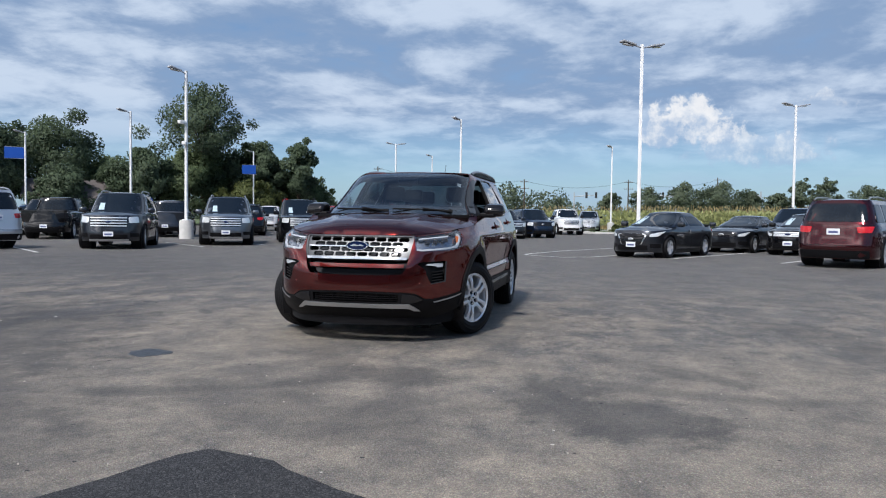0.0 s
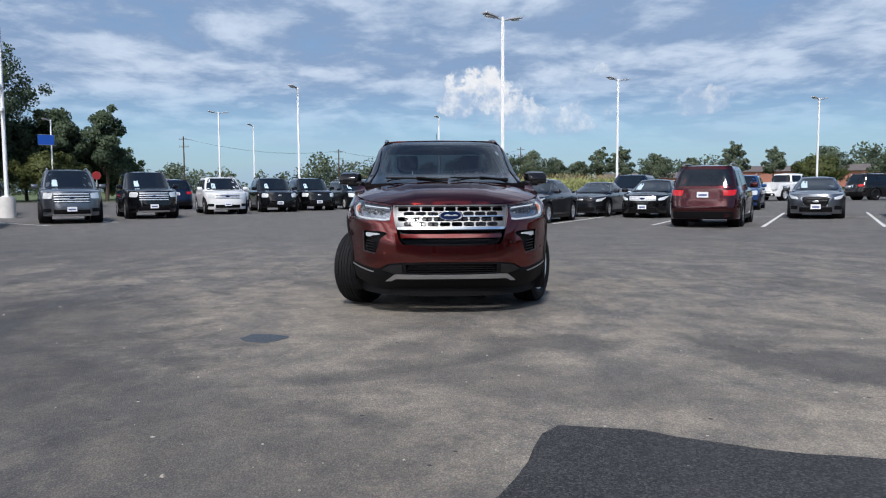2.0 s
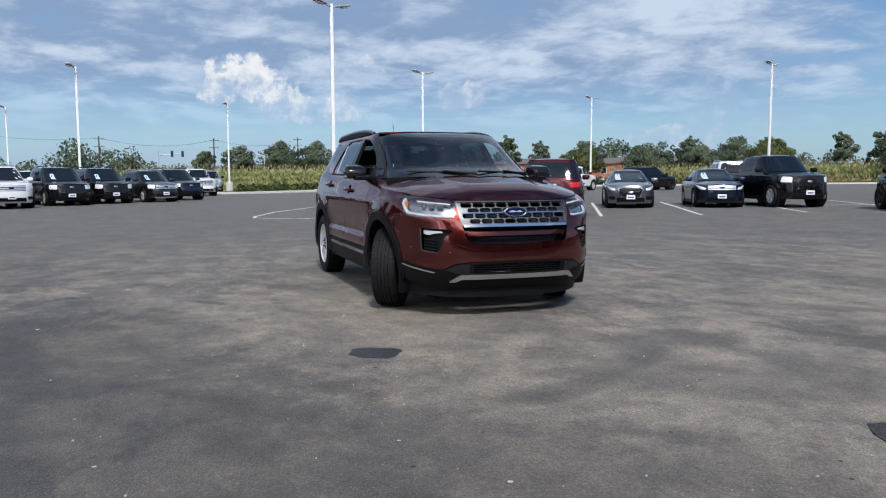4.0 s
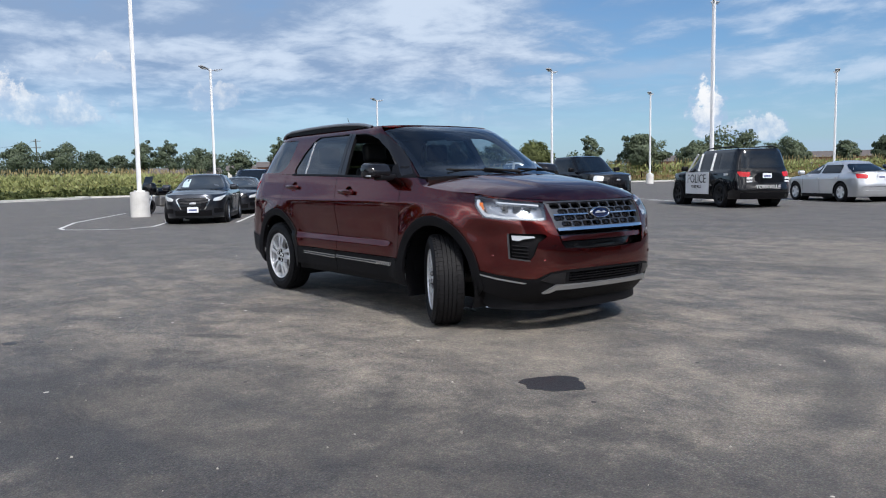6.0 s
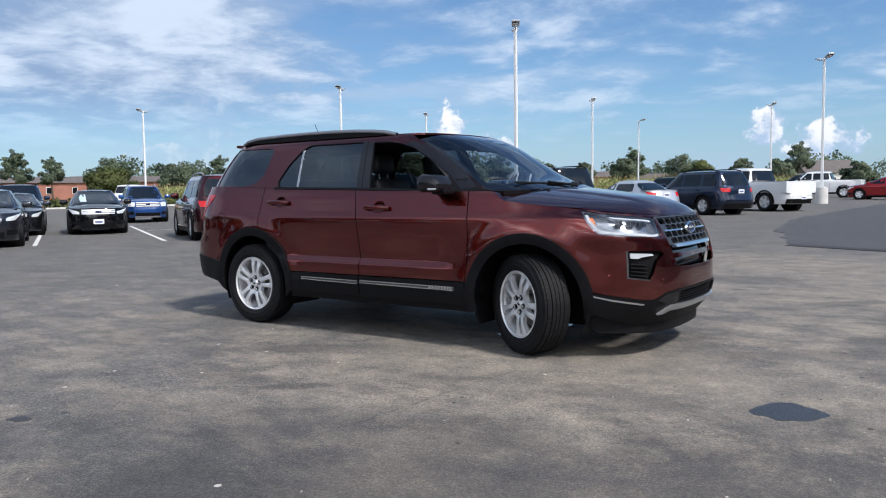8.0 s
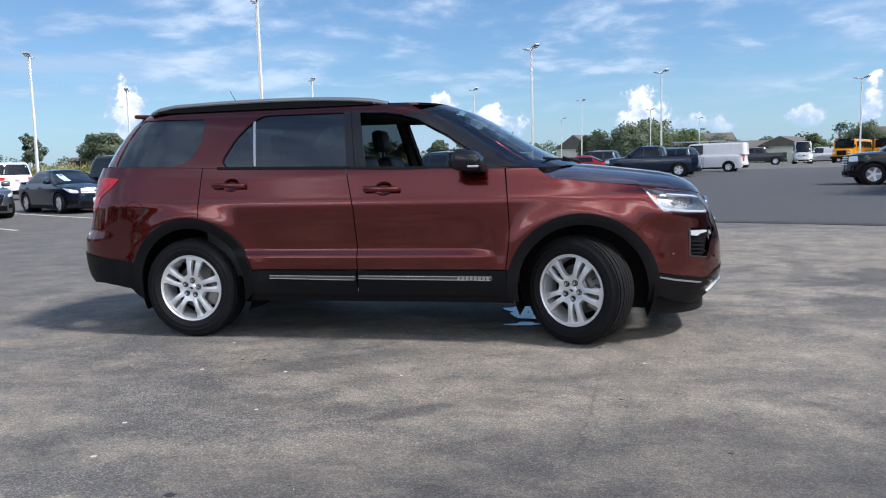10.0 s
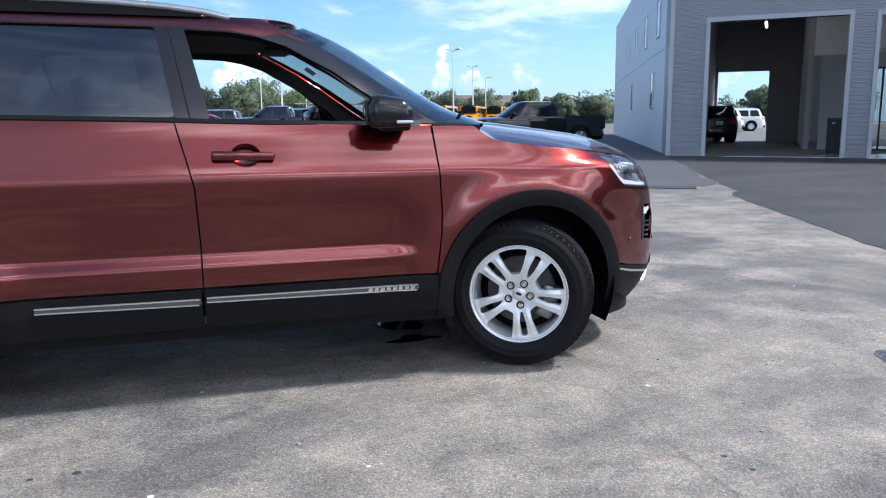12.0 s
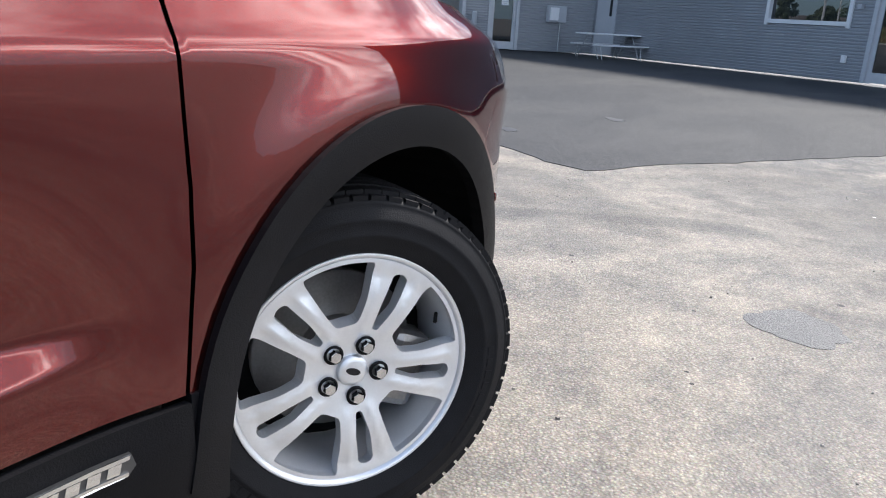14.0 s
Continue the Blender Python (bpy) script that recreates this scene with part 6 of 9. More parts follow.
def wheel(m, steer, name="wheel", phase=63.0, right=True):
    """A ten-spoke alloy wheel whose outer face looks along -y."""
    w = tagged(new(name), "five double-spoke silver alloy wheel with a black road tyre")
    w.matrix_basis = m
    tyre_profile = [(0.236, 0.085), (0.245, 0.100), (0.262, 0.110), (0.290, 0.1215), (0.315, 0.1225), (0.336, 0.117), (0.350, 0.106), (0.3560, 0.092), (0.3575, 0.075), (0.3575, 0.0), (0.3575, -0.075), (0.3560, -0.092), (0.350, -0.106), (0.3455, -0.1115), (0.3435, -0.1105), (0.336, -0.117), (0.320, -0.1215), (0.317, -0.1238), (0.313, -0.1225), (0.290, -0.1220), (0.287, -0.1235), (0.283, -0.1210), (0.262, -0.113), (0.252, -0.1075), (0.246, -0.103), (0.240, -0.088)]
    tyre = lathe_part("tyre", tyre_profile, RUBBER, w, 96)
    # tread blocks in five ribs, and shoulder lugs
    verts, faces = [], []

    def block(a0, a1, y0, y1, r0, r1, skew=0.0):
        k = len(verts)
        for r in (r0, r1):
            for a, y in ((a0, y0), (a1, y0), (a1 + skew, y1), (a0 + skew, y1)):
                verts.append((r * math.cos(a), y, r * math.sin(a)))
        for q in ((4, 5, 6, 7), (0, 4, 7, 3), (1, 2, 6, 5), (0, 1, 5, 4), (3, 7, 6, 2)):
            faces.append(tuple(k + i for i in q))
    n = 62
    for i in range(n):
        a = 2 * math.pi * i / n
        d = 2 * math.pi / n
        for y0, y1, sk, ph in ((-0.046, -0.018, 0.02, 0.0), (-0.013, 0.013, -0.02, 0.3), (0.018, 0.046, 0.02, 0.6)):
            block(a + ph * d, a + (ph + 0.985) * d, y0, y1, 0.354, 0.3685, sk)
        for sgn in (-1, 1):
            block(a, a + 0.94 * d, sgn * 0.053, sgn * 0.088, 0.352, 0.3665, 0.012)
            block(a + 0.02 * d, a + 0.82 * d, sgn * 0.0885, sgn * 0.1065, 0.347, 0.3590, 0.006)
    piece("tread", mesh_of("tread", verts, faces, RUBBER), tyre)
    for k in range(2):
        for i in range(9):
            a = radians(200 + 120 * k + i * 5.2)
            bm = add_box(bmesh.new(), (0.014, 0.002, 0.018), (0, 0, 0))
            bmesh.ops.transform(bm, matrix=Matrix.Rotation(-a, 4, "Y") @ Matrix.Translation((0.302, -0.1225, 0)), verts=bm.verts)
            part("sidewall_bar", bm, RUBBER, tyre)
    rim = lathe_part("rim", [(0.2465, -0.108), (0.2475, -0.104), (0.2440, -0.099), (0.2340, -0.096), (0.2290, -0.084), (0.2230, -0.070), (0.2180, -0.020), (0.2140, 0.05), (0.2330, 0.10), (0.2450, 0.104)], ALLOY, w, 96)
    lathe_part("lip", [(0.2350, -0.0955), (0.2395, -0.1045), (0.2450, -0.1085), (0.2475, -0.1070), (0.2475, -0.1030)], ALLOY, rim, 96)

    def dish(u, v):
        r = math.hypot(u, v)
        y = -0.088 - 0.014 * math.exp(-((r - 0.155) / 0.07) ** 2) + 0.006 * math.exp(-(r / 0.05) ** 2) - 0.008 * smooth(0.20, 0.232, r)
        # every spoke is slightly raised along its middle
        if r > 0.07:
            a = math.degrees(math.atan2(v, u)) - phase
            a = (a + 36) % 72 - 36
            o = abs(r * math.sin(radians(a)))
            mid = 0.024 + (r - 0.09) * 0.12
            y -= 0.0035 * math.exp(-((o - mid) / 0.010) ** 2) * smooth(0.07, 0.10, r) * (1 - smooth(0.205, 0.228, r))
        return Vector((u, y, v))

    def edge(r, o, a):
        a = radians(a)
        return (r * math.cos(a) - o * math.sin(a), r * math.sin(a) + o * math.cos(a))
    holes = []
    for i in range(5):
        a = phase + 72 * i
        slot = [edge(0.093, -0.006, a), edge(0.145, -0.0155, a), edge(0.210, -0.0165, a), edge(0.217, 0.0, a), edge(0.210, 0.0165, a), edge(0.145, 0.0155, a), edge(0.093, 0.006, a)]
        holes.append(fillet(slot, 0.008, 3))
        b = a + 72
        win = [edge(0.094, 0.041, a), edge(0.140, 0.048, a), edge(0.208, 0.064, a)]
        t0, t1 = math.degrees(math.asin(0.069 / 0.228)) + a, b - math.degrees(math.asin(0.069 / 0.228))
        win += [(0.228 * math.cos(radians(t0 + (t1 - t0) * k / 6)), 0.228 * math.sin(radians(t0 + (t1 - t0) * k / 6))) for k in range(7)]
        win += [edge(0.208, -0.064, b), edge(0.140, -0.048, b), edge(0.094, -0.041, b)]
        holes.append(fillet(win, 0.010, 3))
    outline = [(0.236 * math.cos(2 * math.pi * i / 72), 0.236 * math.sin(2 * math.pi * i / 72)) for i in range(72)]
    v, f, nn = sheet(dish, outline, holes, 0.011, 0.0, 0.034)
    if sum(q.y for q in nn[:50]) > 0:
        v, f, nn = sheet(dish, outline, holes, 0.011, 0.0, 0.034, flip=True)
    piece("spokes", mesh_of("spokes", v, f, ALLOY, nn, True), w, "bright silver double spokes")
    cap = lathe_part("centre_cap", [(0.0, -0.0965), (0.020, -0.0962), (0.028, -0.0945), (0.0325, -0.0905), (0.0335, -0.08)], ALLOY, w, 32)
    bm = bmesh.new()
    bmesh.ops.create_cone(bm, cap_ends=True, segments=28, radius1=0.0165, radius2=0.0155, depth=0.003, matrix=Matrix.Rotation(radians(20), 4, "Y") @ Matrix.Translation((0, -0.0965, 0)) @ Matrix.Diagonal((1, 1, 0.46, 1)) @ Matrix.Rotation(radians(90), 4, "X"))
    part("badge", bm, GLOSS, cap, "small dark oval badge")
    for i in range(5):
        a = radians(phase + 72 * i)
        bm = bmesh.new()
        add_tube(bm, (0.057 * math.cos(a), -0.080, 0.057 * math.sin(a)), (0.057 * math.cos(a), -0.108, 0.057 * math.sin(a)), 0.0135, 0.0115, 6)
        nut = part("lug_nut", bm, CHROME, w)
        lathe_part("nut_well", [(0.0140, -0.0920), (0.0190, -0.0965), (0.0205, -0.0930), (0.0180, -0.080)], TRIM, nut, 16, m=pose(0.057 * math.cos(a), 0, 0.057 * math.sin(a)))
    lathe_part("brake_disc", [(0.05, 0.004), (0.085, 0.004), (0.086, 0.018), (0.172, 0.018), (0.172, 0.046), (0.05, 0.046)], STEEL, w, 48)
    lathe_part("hub", [(0.0, -0.050), (0.070, -0.050), (0.078, -0.02), (0.085, 0.004)], STEEL, w, 32)
    bm = bmesh.new()
    add_box(bm, (0.095, 0.09, 0.17), (0, 0, 0), 0.02)
    bmesh.ops.transform(bm, matrix=Matrix.Rotation(radians(20 if right else 160), 4, "Y") @ Matrix.Translation((0.150, 0.010, 0.0)), verts=bm.verts)
    part("brake_caliper", bm, STEEL, w)
    lathe_part("backing_plate", [(0.0, 0.055), (0.215, 0.055), (0.215, 0.06)], TRIM, w, 32)
    if right:
        bm = bmesh.new()
        a = radians(28)
        add_tube(bm, (0.206 * math.cos(a), -0.088, 0.206 * math.sin(a)), (0.190 * math.cos(a), -0.112, 0.190 * math.sin(a)), 0.004, n=8)
        part("valve", bm, TRIM, w)
    return w


def hood_panel(car):
    """The hood: a gently crowned sheet between the two shut lines and the cowl."""
    edge = [LOW(s, z) for s, z in HOODLINE if s >= LOW.at_x(1.15, 1.2) - 1e-6]
    right = [(p.x, p.y) for p in edge]
    left = [(x, -y) for x, y in reversed(right[:-1])]
    cowl = [(1.155 + 0.19 * (1 - (t / 0.925) ** 2), t) for t in np.linspace(0.86, -0.86, 15)]
    outline = right + left + cowl
    ex = sorted((p.x, -p.y, p.z) for p in edge)
    xs, ys, zs = [e[0] for e in ex], [e[1] for e in ex], [e[2] for e in ex]
    mid = soft_curve([(1.0, 1.222), (1.2, 1.224), (1.33, 1.220), (1.55, 1.197), (1.72, 1.176), (1.90, 1.152), (2.05, 1.130), (2.14, 1.106), (2.20, 1.078), (2.24, 1.045), (2.270, 1.006), (2.32, 0.95)])

    def lift(x, y):
        ye, ze = float(np.interp(x, xs, ys)), float(np.interp(x, xs, zs))
        t = min(1.2, abs(y) / max(ye, 0.05))
        zc = max(mid(x), ze)
        z = zc - (zc - ze) * t ** 2.8
        # the raised centre of the hood
        fade = smooth(1.25, 1.5, x) * (1 - smooth(1.95, 2.2, x))
        z += 0.011 * fade * (1 - smooth(0.30, 0.40, abs(y) - 0.12 * (2.2 - x)))
        return Vector((x, y, z))
    return sheet_part("hood", lift, outline, PAINT, car, step=0.035, rim=0.02)


def build_suv():
    car = thing("sport_utility_vehicle", pose(0, 0, 0), "dark red metallic seven-seat sport utility vehicle with silver wheels", "car")
    sp = LOW.at_x
    bottom = 0.515
    ca, za, ra = REAR_ARCH
    cf, zf, rf = FRONT_ARCH

    def arch_pts(c, z, r, z0, z1, front_side):
        """Points on an arch from height z0 to z1 on its front or rear half."""
        a0, a1 = math.degrees(math.asin((z0 - z) / r)), math.degrees(math.asin(min(1, (z1 - z) / r)))
        if not front_side:
            a0, a1 = 180 - a0, 180 - a1
        return arc(c, z, r, a0, a1, 18)
    gap = 0.0035
    sides = ((False, ""), (True, ""))
    # seam between wing and bumper, in (s, z)
    seam = [(sp(1.945, 0.920), 0.920), (sp(1.80, 0.742), 0.742)]
    hl = [(sp(1.830, 1.060), 1.060), (sp(1.890, 0.985), 0.985), seam[0], (sp(1.985, 0.889), 0.889), (LOW.at_y(-0.830, 0.872), 0.872), (LOW.at_y(-0.735, 0.868), 0.868), (LOW.at_y(-0.60, 0.860), 0.860), (LOW.at_y(-0.553, 0.868), 0.868), (LOW.at_y(-0.520, 0.996), 0.996), (LOW.at_y(-0.62, 1.014), 1.014), (LOW.at_y(-0.74, 1.030), 1.030), (LOW.at_y(-0.80, 1.044), 1.044)]
    for mir, _ in sides:
        cups = []
        for hx, hz in ((0.078, 1.080), (-1.085, 1.127)):
            cups.append([(hx + 0.012 + 0.064 * math.cos(a), hz + 0.050 * math.sin(a)) for a in np.linspace(0, 2 * math.pi, 28)[:-1]])
        # front door
        fd = [(-0.112, bottom), (0.938, bottom), (0.962, 0.70), (0.966, 0.81), (0.955, 1.003), (0.934, BELT(0.934)), (0.6, BELT(0.6)), (0.2, BELT(0.2)), (-0.196, BELT(-0.196)), (-0.150, 1.05), (-0.125, 0.943), (-0.114, 0.70)]
        door = sheet_part("front_door", LOW, fd, PAINT, car, holes=[cups[0]], step=0.023, mirror=mir)
        # rear door: its hind edge follows the arch
        rd = [(-0.112 - 2 * gap, bottom), (-0.114 - 2 * gap, 0.70), (-0.125 - 2 * gap, 0.943), (-0.150 - 2 * gap, 1.05), (-0.196 - 2 * gap, BELT(-0.2)), (-0.6, BELT(-0.6)), (-1.0, BELT(-1.0)), (-1.318, BELT(-1.318)), (-1.322, 1.042), (-1.318, 0.876)]
        rd += [p for p in reversed(arch_pts(ca, za, ra, bottom, 0.868, True))][0:]
        rear = sheet_part("rear_door", LOW, rd, PAINT, car, holes=[cups[1]], step=0.023, mirror=mir)
        # wing
        fe = [(0.938 + 2 * gap, bottom)] + [p for p in arch_pts(cf, zf, rf, bottom, zf + rf - 1e-4, False)] + [p for p in reversed(arch_pts(cf, zf, rf, 0.742, zf + rf - 1e-4, True))][1:]
        fe = [q for q in fe if q[0] >= 0.9]
        fe = [(sp(x, z), z) if x > 1.2 else (x, z) for x, z in fe]
        fe += [seam[0], hl[1], hl[0]] + [p for p in reversed(HOODLINE) if p[0] < hl[0][0] - 0.01] + [(0.945, BELT(0.95)), (0.955 + 2 * gap, 1.003), (0.966 + 2 * gap, 0.81), (0.962 + 2 * gap, 0.70)]
        sheet_part("front_wing", LOW, fe, PAINT, car, step=0.023, mirror=mir)
        # quarter
        tl = [(LOW.at_x(-2.02, 1.196), 1.196), (LOW.at_x(-2.10, 1.12), 1.12), (LOW.at_x(-2.20, 1.06), 1.06), (LOW.at_x(-2.245, 0.955), 0.955), (LOW.at_x(-2.33, 0.94), 0.94), (LOW.at_y(-0.66, 0.99, True), 0.99), (LOW.at_y(-0.60, 1.19, True), 1.19), (LOW.at_x(-2.30, 1.212), 1.212)]
        qe = LOW.at_y(-0.58, 1.0, True)
        qp = [(-1.318 - 2 * gap, 0.876), (-1.322 - 2 * gap, 1.042), (-1.318 - 2 * gap, BELT(-1.32)), (-1.7, BELT(-1.7)), (LOW.at_x(-2.1, 1.28), 1.28), (qe, 1.285), (qe, 0.64), (LOW.at_x(-2.2, 0.600), 0.600)]
        qp += [(x if x > -1.75 else LOW.at_x(x, z), z) for x, z in arch_pts(ca, za, ra, 0.562, 0.870, False)]
        sheet_part("rear_quarter", LOW, qp, PAINT, car, holes=[fillet(tl, 0.02)], step=0.026, mirror=mir)
        lamp = sheet_part("tail_lamp", LOW, fillet(tl, 0.02), RED_LENS, car, step=0.04, offset=0.004, mirror=mir, label="red wrap-round tail lamp")
        sheet_part("lamp_band", LOW, fillet([(LOW.at_x(-2.10, 1.165), 1.165), (LOW.at_x(-2.24, 1.06), 1.06), (LOW.at_x(-2.30, 1.06), 1.06), (LOW.at_x(-2.24, 1.165), 1.165)], 0.015), RED_LENS, lamp, step=0.03, offset=0.006, rim=0.003, mirror=mir, label="raised red band in the lamp")
        # fuel flap outline on the right side only
        if not mir:
            ringo = [(-1.862 + 0.083 * math.cos(a), 0.945 + 0.078 * math.sin(a)) for a in np.linspace(0, 2 * math.pi, 40)[:-1]]
            ringi = [(-1.862 + 0.0795 * math.cos(a), 0.945 + 0.0745 * math.sin(a)) for a in np.linspace(0, 2 * math.pi, 40)[:-1]]
            fl = lambda pts: [(LOW.at_x(x, z), z) for x, z in pts]
            sheet_part("fuel_flap_gap", LOW, fl(ringo), TRIM, car, holes=[fl(ringi)], step=0.02, offset=0.0012, rim=0.001)
        # black sill cladding on each door, with the bright strip
        for name, x0, x1, owner in (("front", -0.112, 0.95, door), ("rear", -0.925, -0.119, rear)):
            sheet_part("sill_cladding", LOW, [(x0, 0.505), (x0, 0.335), (x1, 0.335), (x1 - 0.01, 0.505)], TRIM, owner, step=0.05, offset=0.010, rim=0.016, mirror=mir)
            s0, s1 = (-0.105, 0.852) if name == "front" else (-0.782, -0.126)
            strip = [(s0, 0.448), (s1 - 0.012, 0.438), (s1, 0.450), (s1 - 0.006, 0.469), (s0, 0.474)]
            bar = sheet_part("bright_strip", LOW, strip, GRILLE, owner, step=0.03, offset=0.017, rim=0.008, mirror=mir, label="satin silver trim strip")
            sheet_part("strip_edge", LOW, [(s0, 0.467), (s1 - 0.010, 0.462), (s1 - 0.008, 0.468), (s0, 0.473)], CHROME, bar, step=0.05, offset=0.019, rim=0.002, mirror=mir)
            sheet_part("strip_edge", LOW, [(s0, 0.4485), (s1 - 0.012, 0.4390), (s1 - 0.012, 0.4445), (s0, 0.4540)], CHROME, bar, step=0.05, offset=0.019, rim=0.002, mirror=mir)
            if name == "front":
                for k in range(8):
                    x = 0.605 + k * 0.029
                    sheet_part("raised_bar", LOW, [(x, 0.4475), (x + 0.019, 0.4468), (x + 0.023, 0.4615), (x + 0.004, 0.4620)], CHROME, bar, step=0.02, offset=0.0195, rim=0.003, mirror=mir)
        sheet_part("rocker", LOW, [(-0.95, 0.338), (-0.95, 0.30 if mir else 0.275), (0.99, 0.30 if mir else 0.275), (0.99, 0.338)], TRIM, car, step=0.08, offset=-0.02, mirror=mir)
        # wheel arch mouldings
        for c, z, r, name, a0, a1 in ((cf, zf, rf, "front_arch_moulding", -4, 184), (ca, za, ra, "rear_arch_moulding", -8, 188)):
            ro, ri = r + 0.022, r - 0.052
            ol = arc(c, z, ro, a0 + 10, a1 - 10, 40) + [(c - ro - 0.005, z - 0.03), (c - ri - 0.03, z - 0.085)] + list(reversed(arc(c, z, ri, a0 - 8, a1 + 8, 40))) + [(c + ri + 0.03, z - 0.085), (c + ro + 0.005, z - 0.03)]
            ol = [(LOW.at_x(x, zz), zz) for x, zz in ol]
            sheet_part(name, LOW, ol, TRIM, car, step=0.03, offset=0.013, rim=0.03, mirror=mir)
            # liner inside the arch
            v, f = [], []
            for i in range(33):
                a = radians(-25 + 230 * i / 32)
                rr = ri + 0.035
                for y in (-0.93, -0.80, -0.56):
                    v.append((c + rr * math.cos(a), y if not mir else -y, z + rr * math.sin(a)))
            for i in range(32):
                for j in range(2):
                    q = (i * 3 + j, i * 3 + j + 1, i * 3 + j + 4, i * 3 + j + 3)
                    f.append(q)
            n0 = len(v)
            for i in range(33):
                a = radians(-25 + 230 * i / 32)
                v.append((c + (ri + 0.035) * math.cos(a), -0.56 if not mir else 0.56, z + (ri + 0.035) * math.sin(a)))
            f.append(tuple(range(n0, n0 + 33)))
            piece("arch_liner", mesh_of("arch_liner", v, f, TRIM), car)
        # black filler ahead of and behind the wheels
        sheet_part("wing_filler", LOW, [(0.945, 0.30), (0.945, 0.515), (1.02, 0.515), (1.02, 0.30)], TRIM, car, step=0.05, offset=0.004, mirror=mir)
        # door handles with their cups
        for x, z, owner, cup in ((0.078, 1.080, door, cups[0]), (-1.085, 1.127, rear, cups[1])):
            bowl_of = lambda u, v, x=x, z=z: LOW(u, v) + Vector((0, 0.030 * max(0.0, 1 - ((u - x - 0.012) / 0.064) ** 2 - ((v - z) / 0.050) ** 2) ** 0.6, 0))
            sheet_part("handle_cup", bowl_of, cup, PAINT, owner, step=0.009, rim=0.0, mirror=mir)
            p = LOW(x, z)
            bm = bmesh.new()
            add_box(bm, (0.265, 0.030, 0.036), (0, 0, 0), 0.011, segs=3)
            for q in bm.verts:
                q.co.y += 0.9 * q.co.x ** 2
                q.co.z -= 0.02 * q.co.x
                if q.co.x < -0.03:
                    q.co.z *= 1.12
            bmesh.ops.transform(bm, matrix=Matrix.Translation((p.x, (p.y - 0.036) * (-1 if mir else 1), p.z - 0.002)) @ (Matrix.Scale(-1, 4, (0, 1, 0)) if mir else Matrix()), verts=bm.verts)
            if mir:
                bmesh.ops.reverse_faces(bm, faces=bm.faces)
            part("door_handle", bm, PAINT, owner, smooth=True)
        # mirror
        sg = 1 if mir else -1
        mi = new("wing_mirror")
        mi.parent = car
        bm = bmesh.new()
        add_box(bm, (0.21, 0.235, 0.145), (0, 0, 0), 0.050, segs=4)
        for q in bm.verts:
            q.co.x *= 1.0 - 0.18 * (q.co.z > 0.03)
            if q.co.x > 0:
                q.co.z *= 0.86
                q.co.y *= 0.92
            q.co.z += 0.05 * q.co.x * -1
        bmesh.ops.transform(bm, matrix=pose(0.705, sg * 1.030, 1.262, 0, 0, sg * 6), verts=bm.verts)
        part("mirror_cap", bm, GLOSS, mi, smooth=True)
        box_part("indicator", (0.145, 0.20, 0.016), (0.725, sg * 1.040, 1.217), TRIM, mi, bevel=0.006)
        box_part("side_repeater", (0.075, 0.12, 0.013), (0.755, sg * 1.087, 1.218), LIGHT_BAR, mi, bevel=0.005)
        box_part("mirror_foot", (0.13, 0.17, 0.055), (0.745, sg * 0.965, 1.206), TRIM, mi, bevel=0.018)
        bm = bmesh.new()
        add_box(bm, (0.012, 0.165, 0.100), (0, 0, 0), 0.004)
        bmesh.ops.transform(bm, matrix=pose(0.618, sg * 1.030, 1.264, 0, 0, 18 * sg), verts=bm.verts)
        part("mirror_glass", bm, GLOSS, mi)
        # inner trim of the doors
        sheet_part("door_trim", LOW, [(-1.30, 0.45), (0.95, 0.45), (0.92, BELT(0.9) - 0.004), (-1.30, BELT(-1.3) - 0.004)], LEATHER, car, step=0.12, offset=-0.07, rim=0.0, mirror=mir)

    # nose: one bumper cover from seam to seam
    blackline = [(sp(1.925, 0.492), 0.492)] + nose_pts([(-0.845, 0.462), (-0.70, 0.428), (-0.645, 0.430), (-0.565, 0.476), (-0.45, 0.490), (-0.2, 0.494)])
    lower_edge = [(sp(1.783, 0.742), 0.742)] + [(sp(x, z), z) for x, z in reversed(arch_pts(cf, zf, rf, 0.50, 0.735, True))]
    half = [seam[0]] + lower_edge + blackline
    half = half + [flip_s(p) for p in reversed(half)]
    upper = [hl[1], hl[0]]
    gr_out = nose_pts([(-0.522, 1.006), (-0.497, 0.800), (-0.470, 0.690), (-0.440, 0.652), (-0.2, 0.640)])
    grille = gr_out + [flip_s(p) for p in reversed(gr_out)]
    top = [(s, z - 0.004) for s, z in HOODLINE if s > hl[0][0] - 0.005]
    top = top + [flip_s(p) for p in reversed(top[:-1])]
    outline = half[:len(half) // 2] + half[len(half) // 2:] + [flip_s(hl[1])] + list(reversed(top)) + [hl[1]]
    fog = nose_pts([(-0.800, 0.774), (-0.610, 0.766), (-0.572, 0.748), (-0.640, 0.700), (-0.668, 0.610), (-0.695, 0.562), (-0.795, 0.582)])
    hl_in = [(s, z) for s, z in hl]
    cut_hl = [(s, min(z, 1.30)) for s, z in hl_in]
    bumper = sheet_part("front_bumper", LOW, outline, PAINT, car, holes=[cut_hl, [flip_s(p) for p in cut_hl], grille, fillet(fog, 0.015), fillet([flip_s(p) for p in fog], 0.015)], step=0.032)
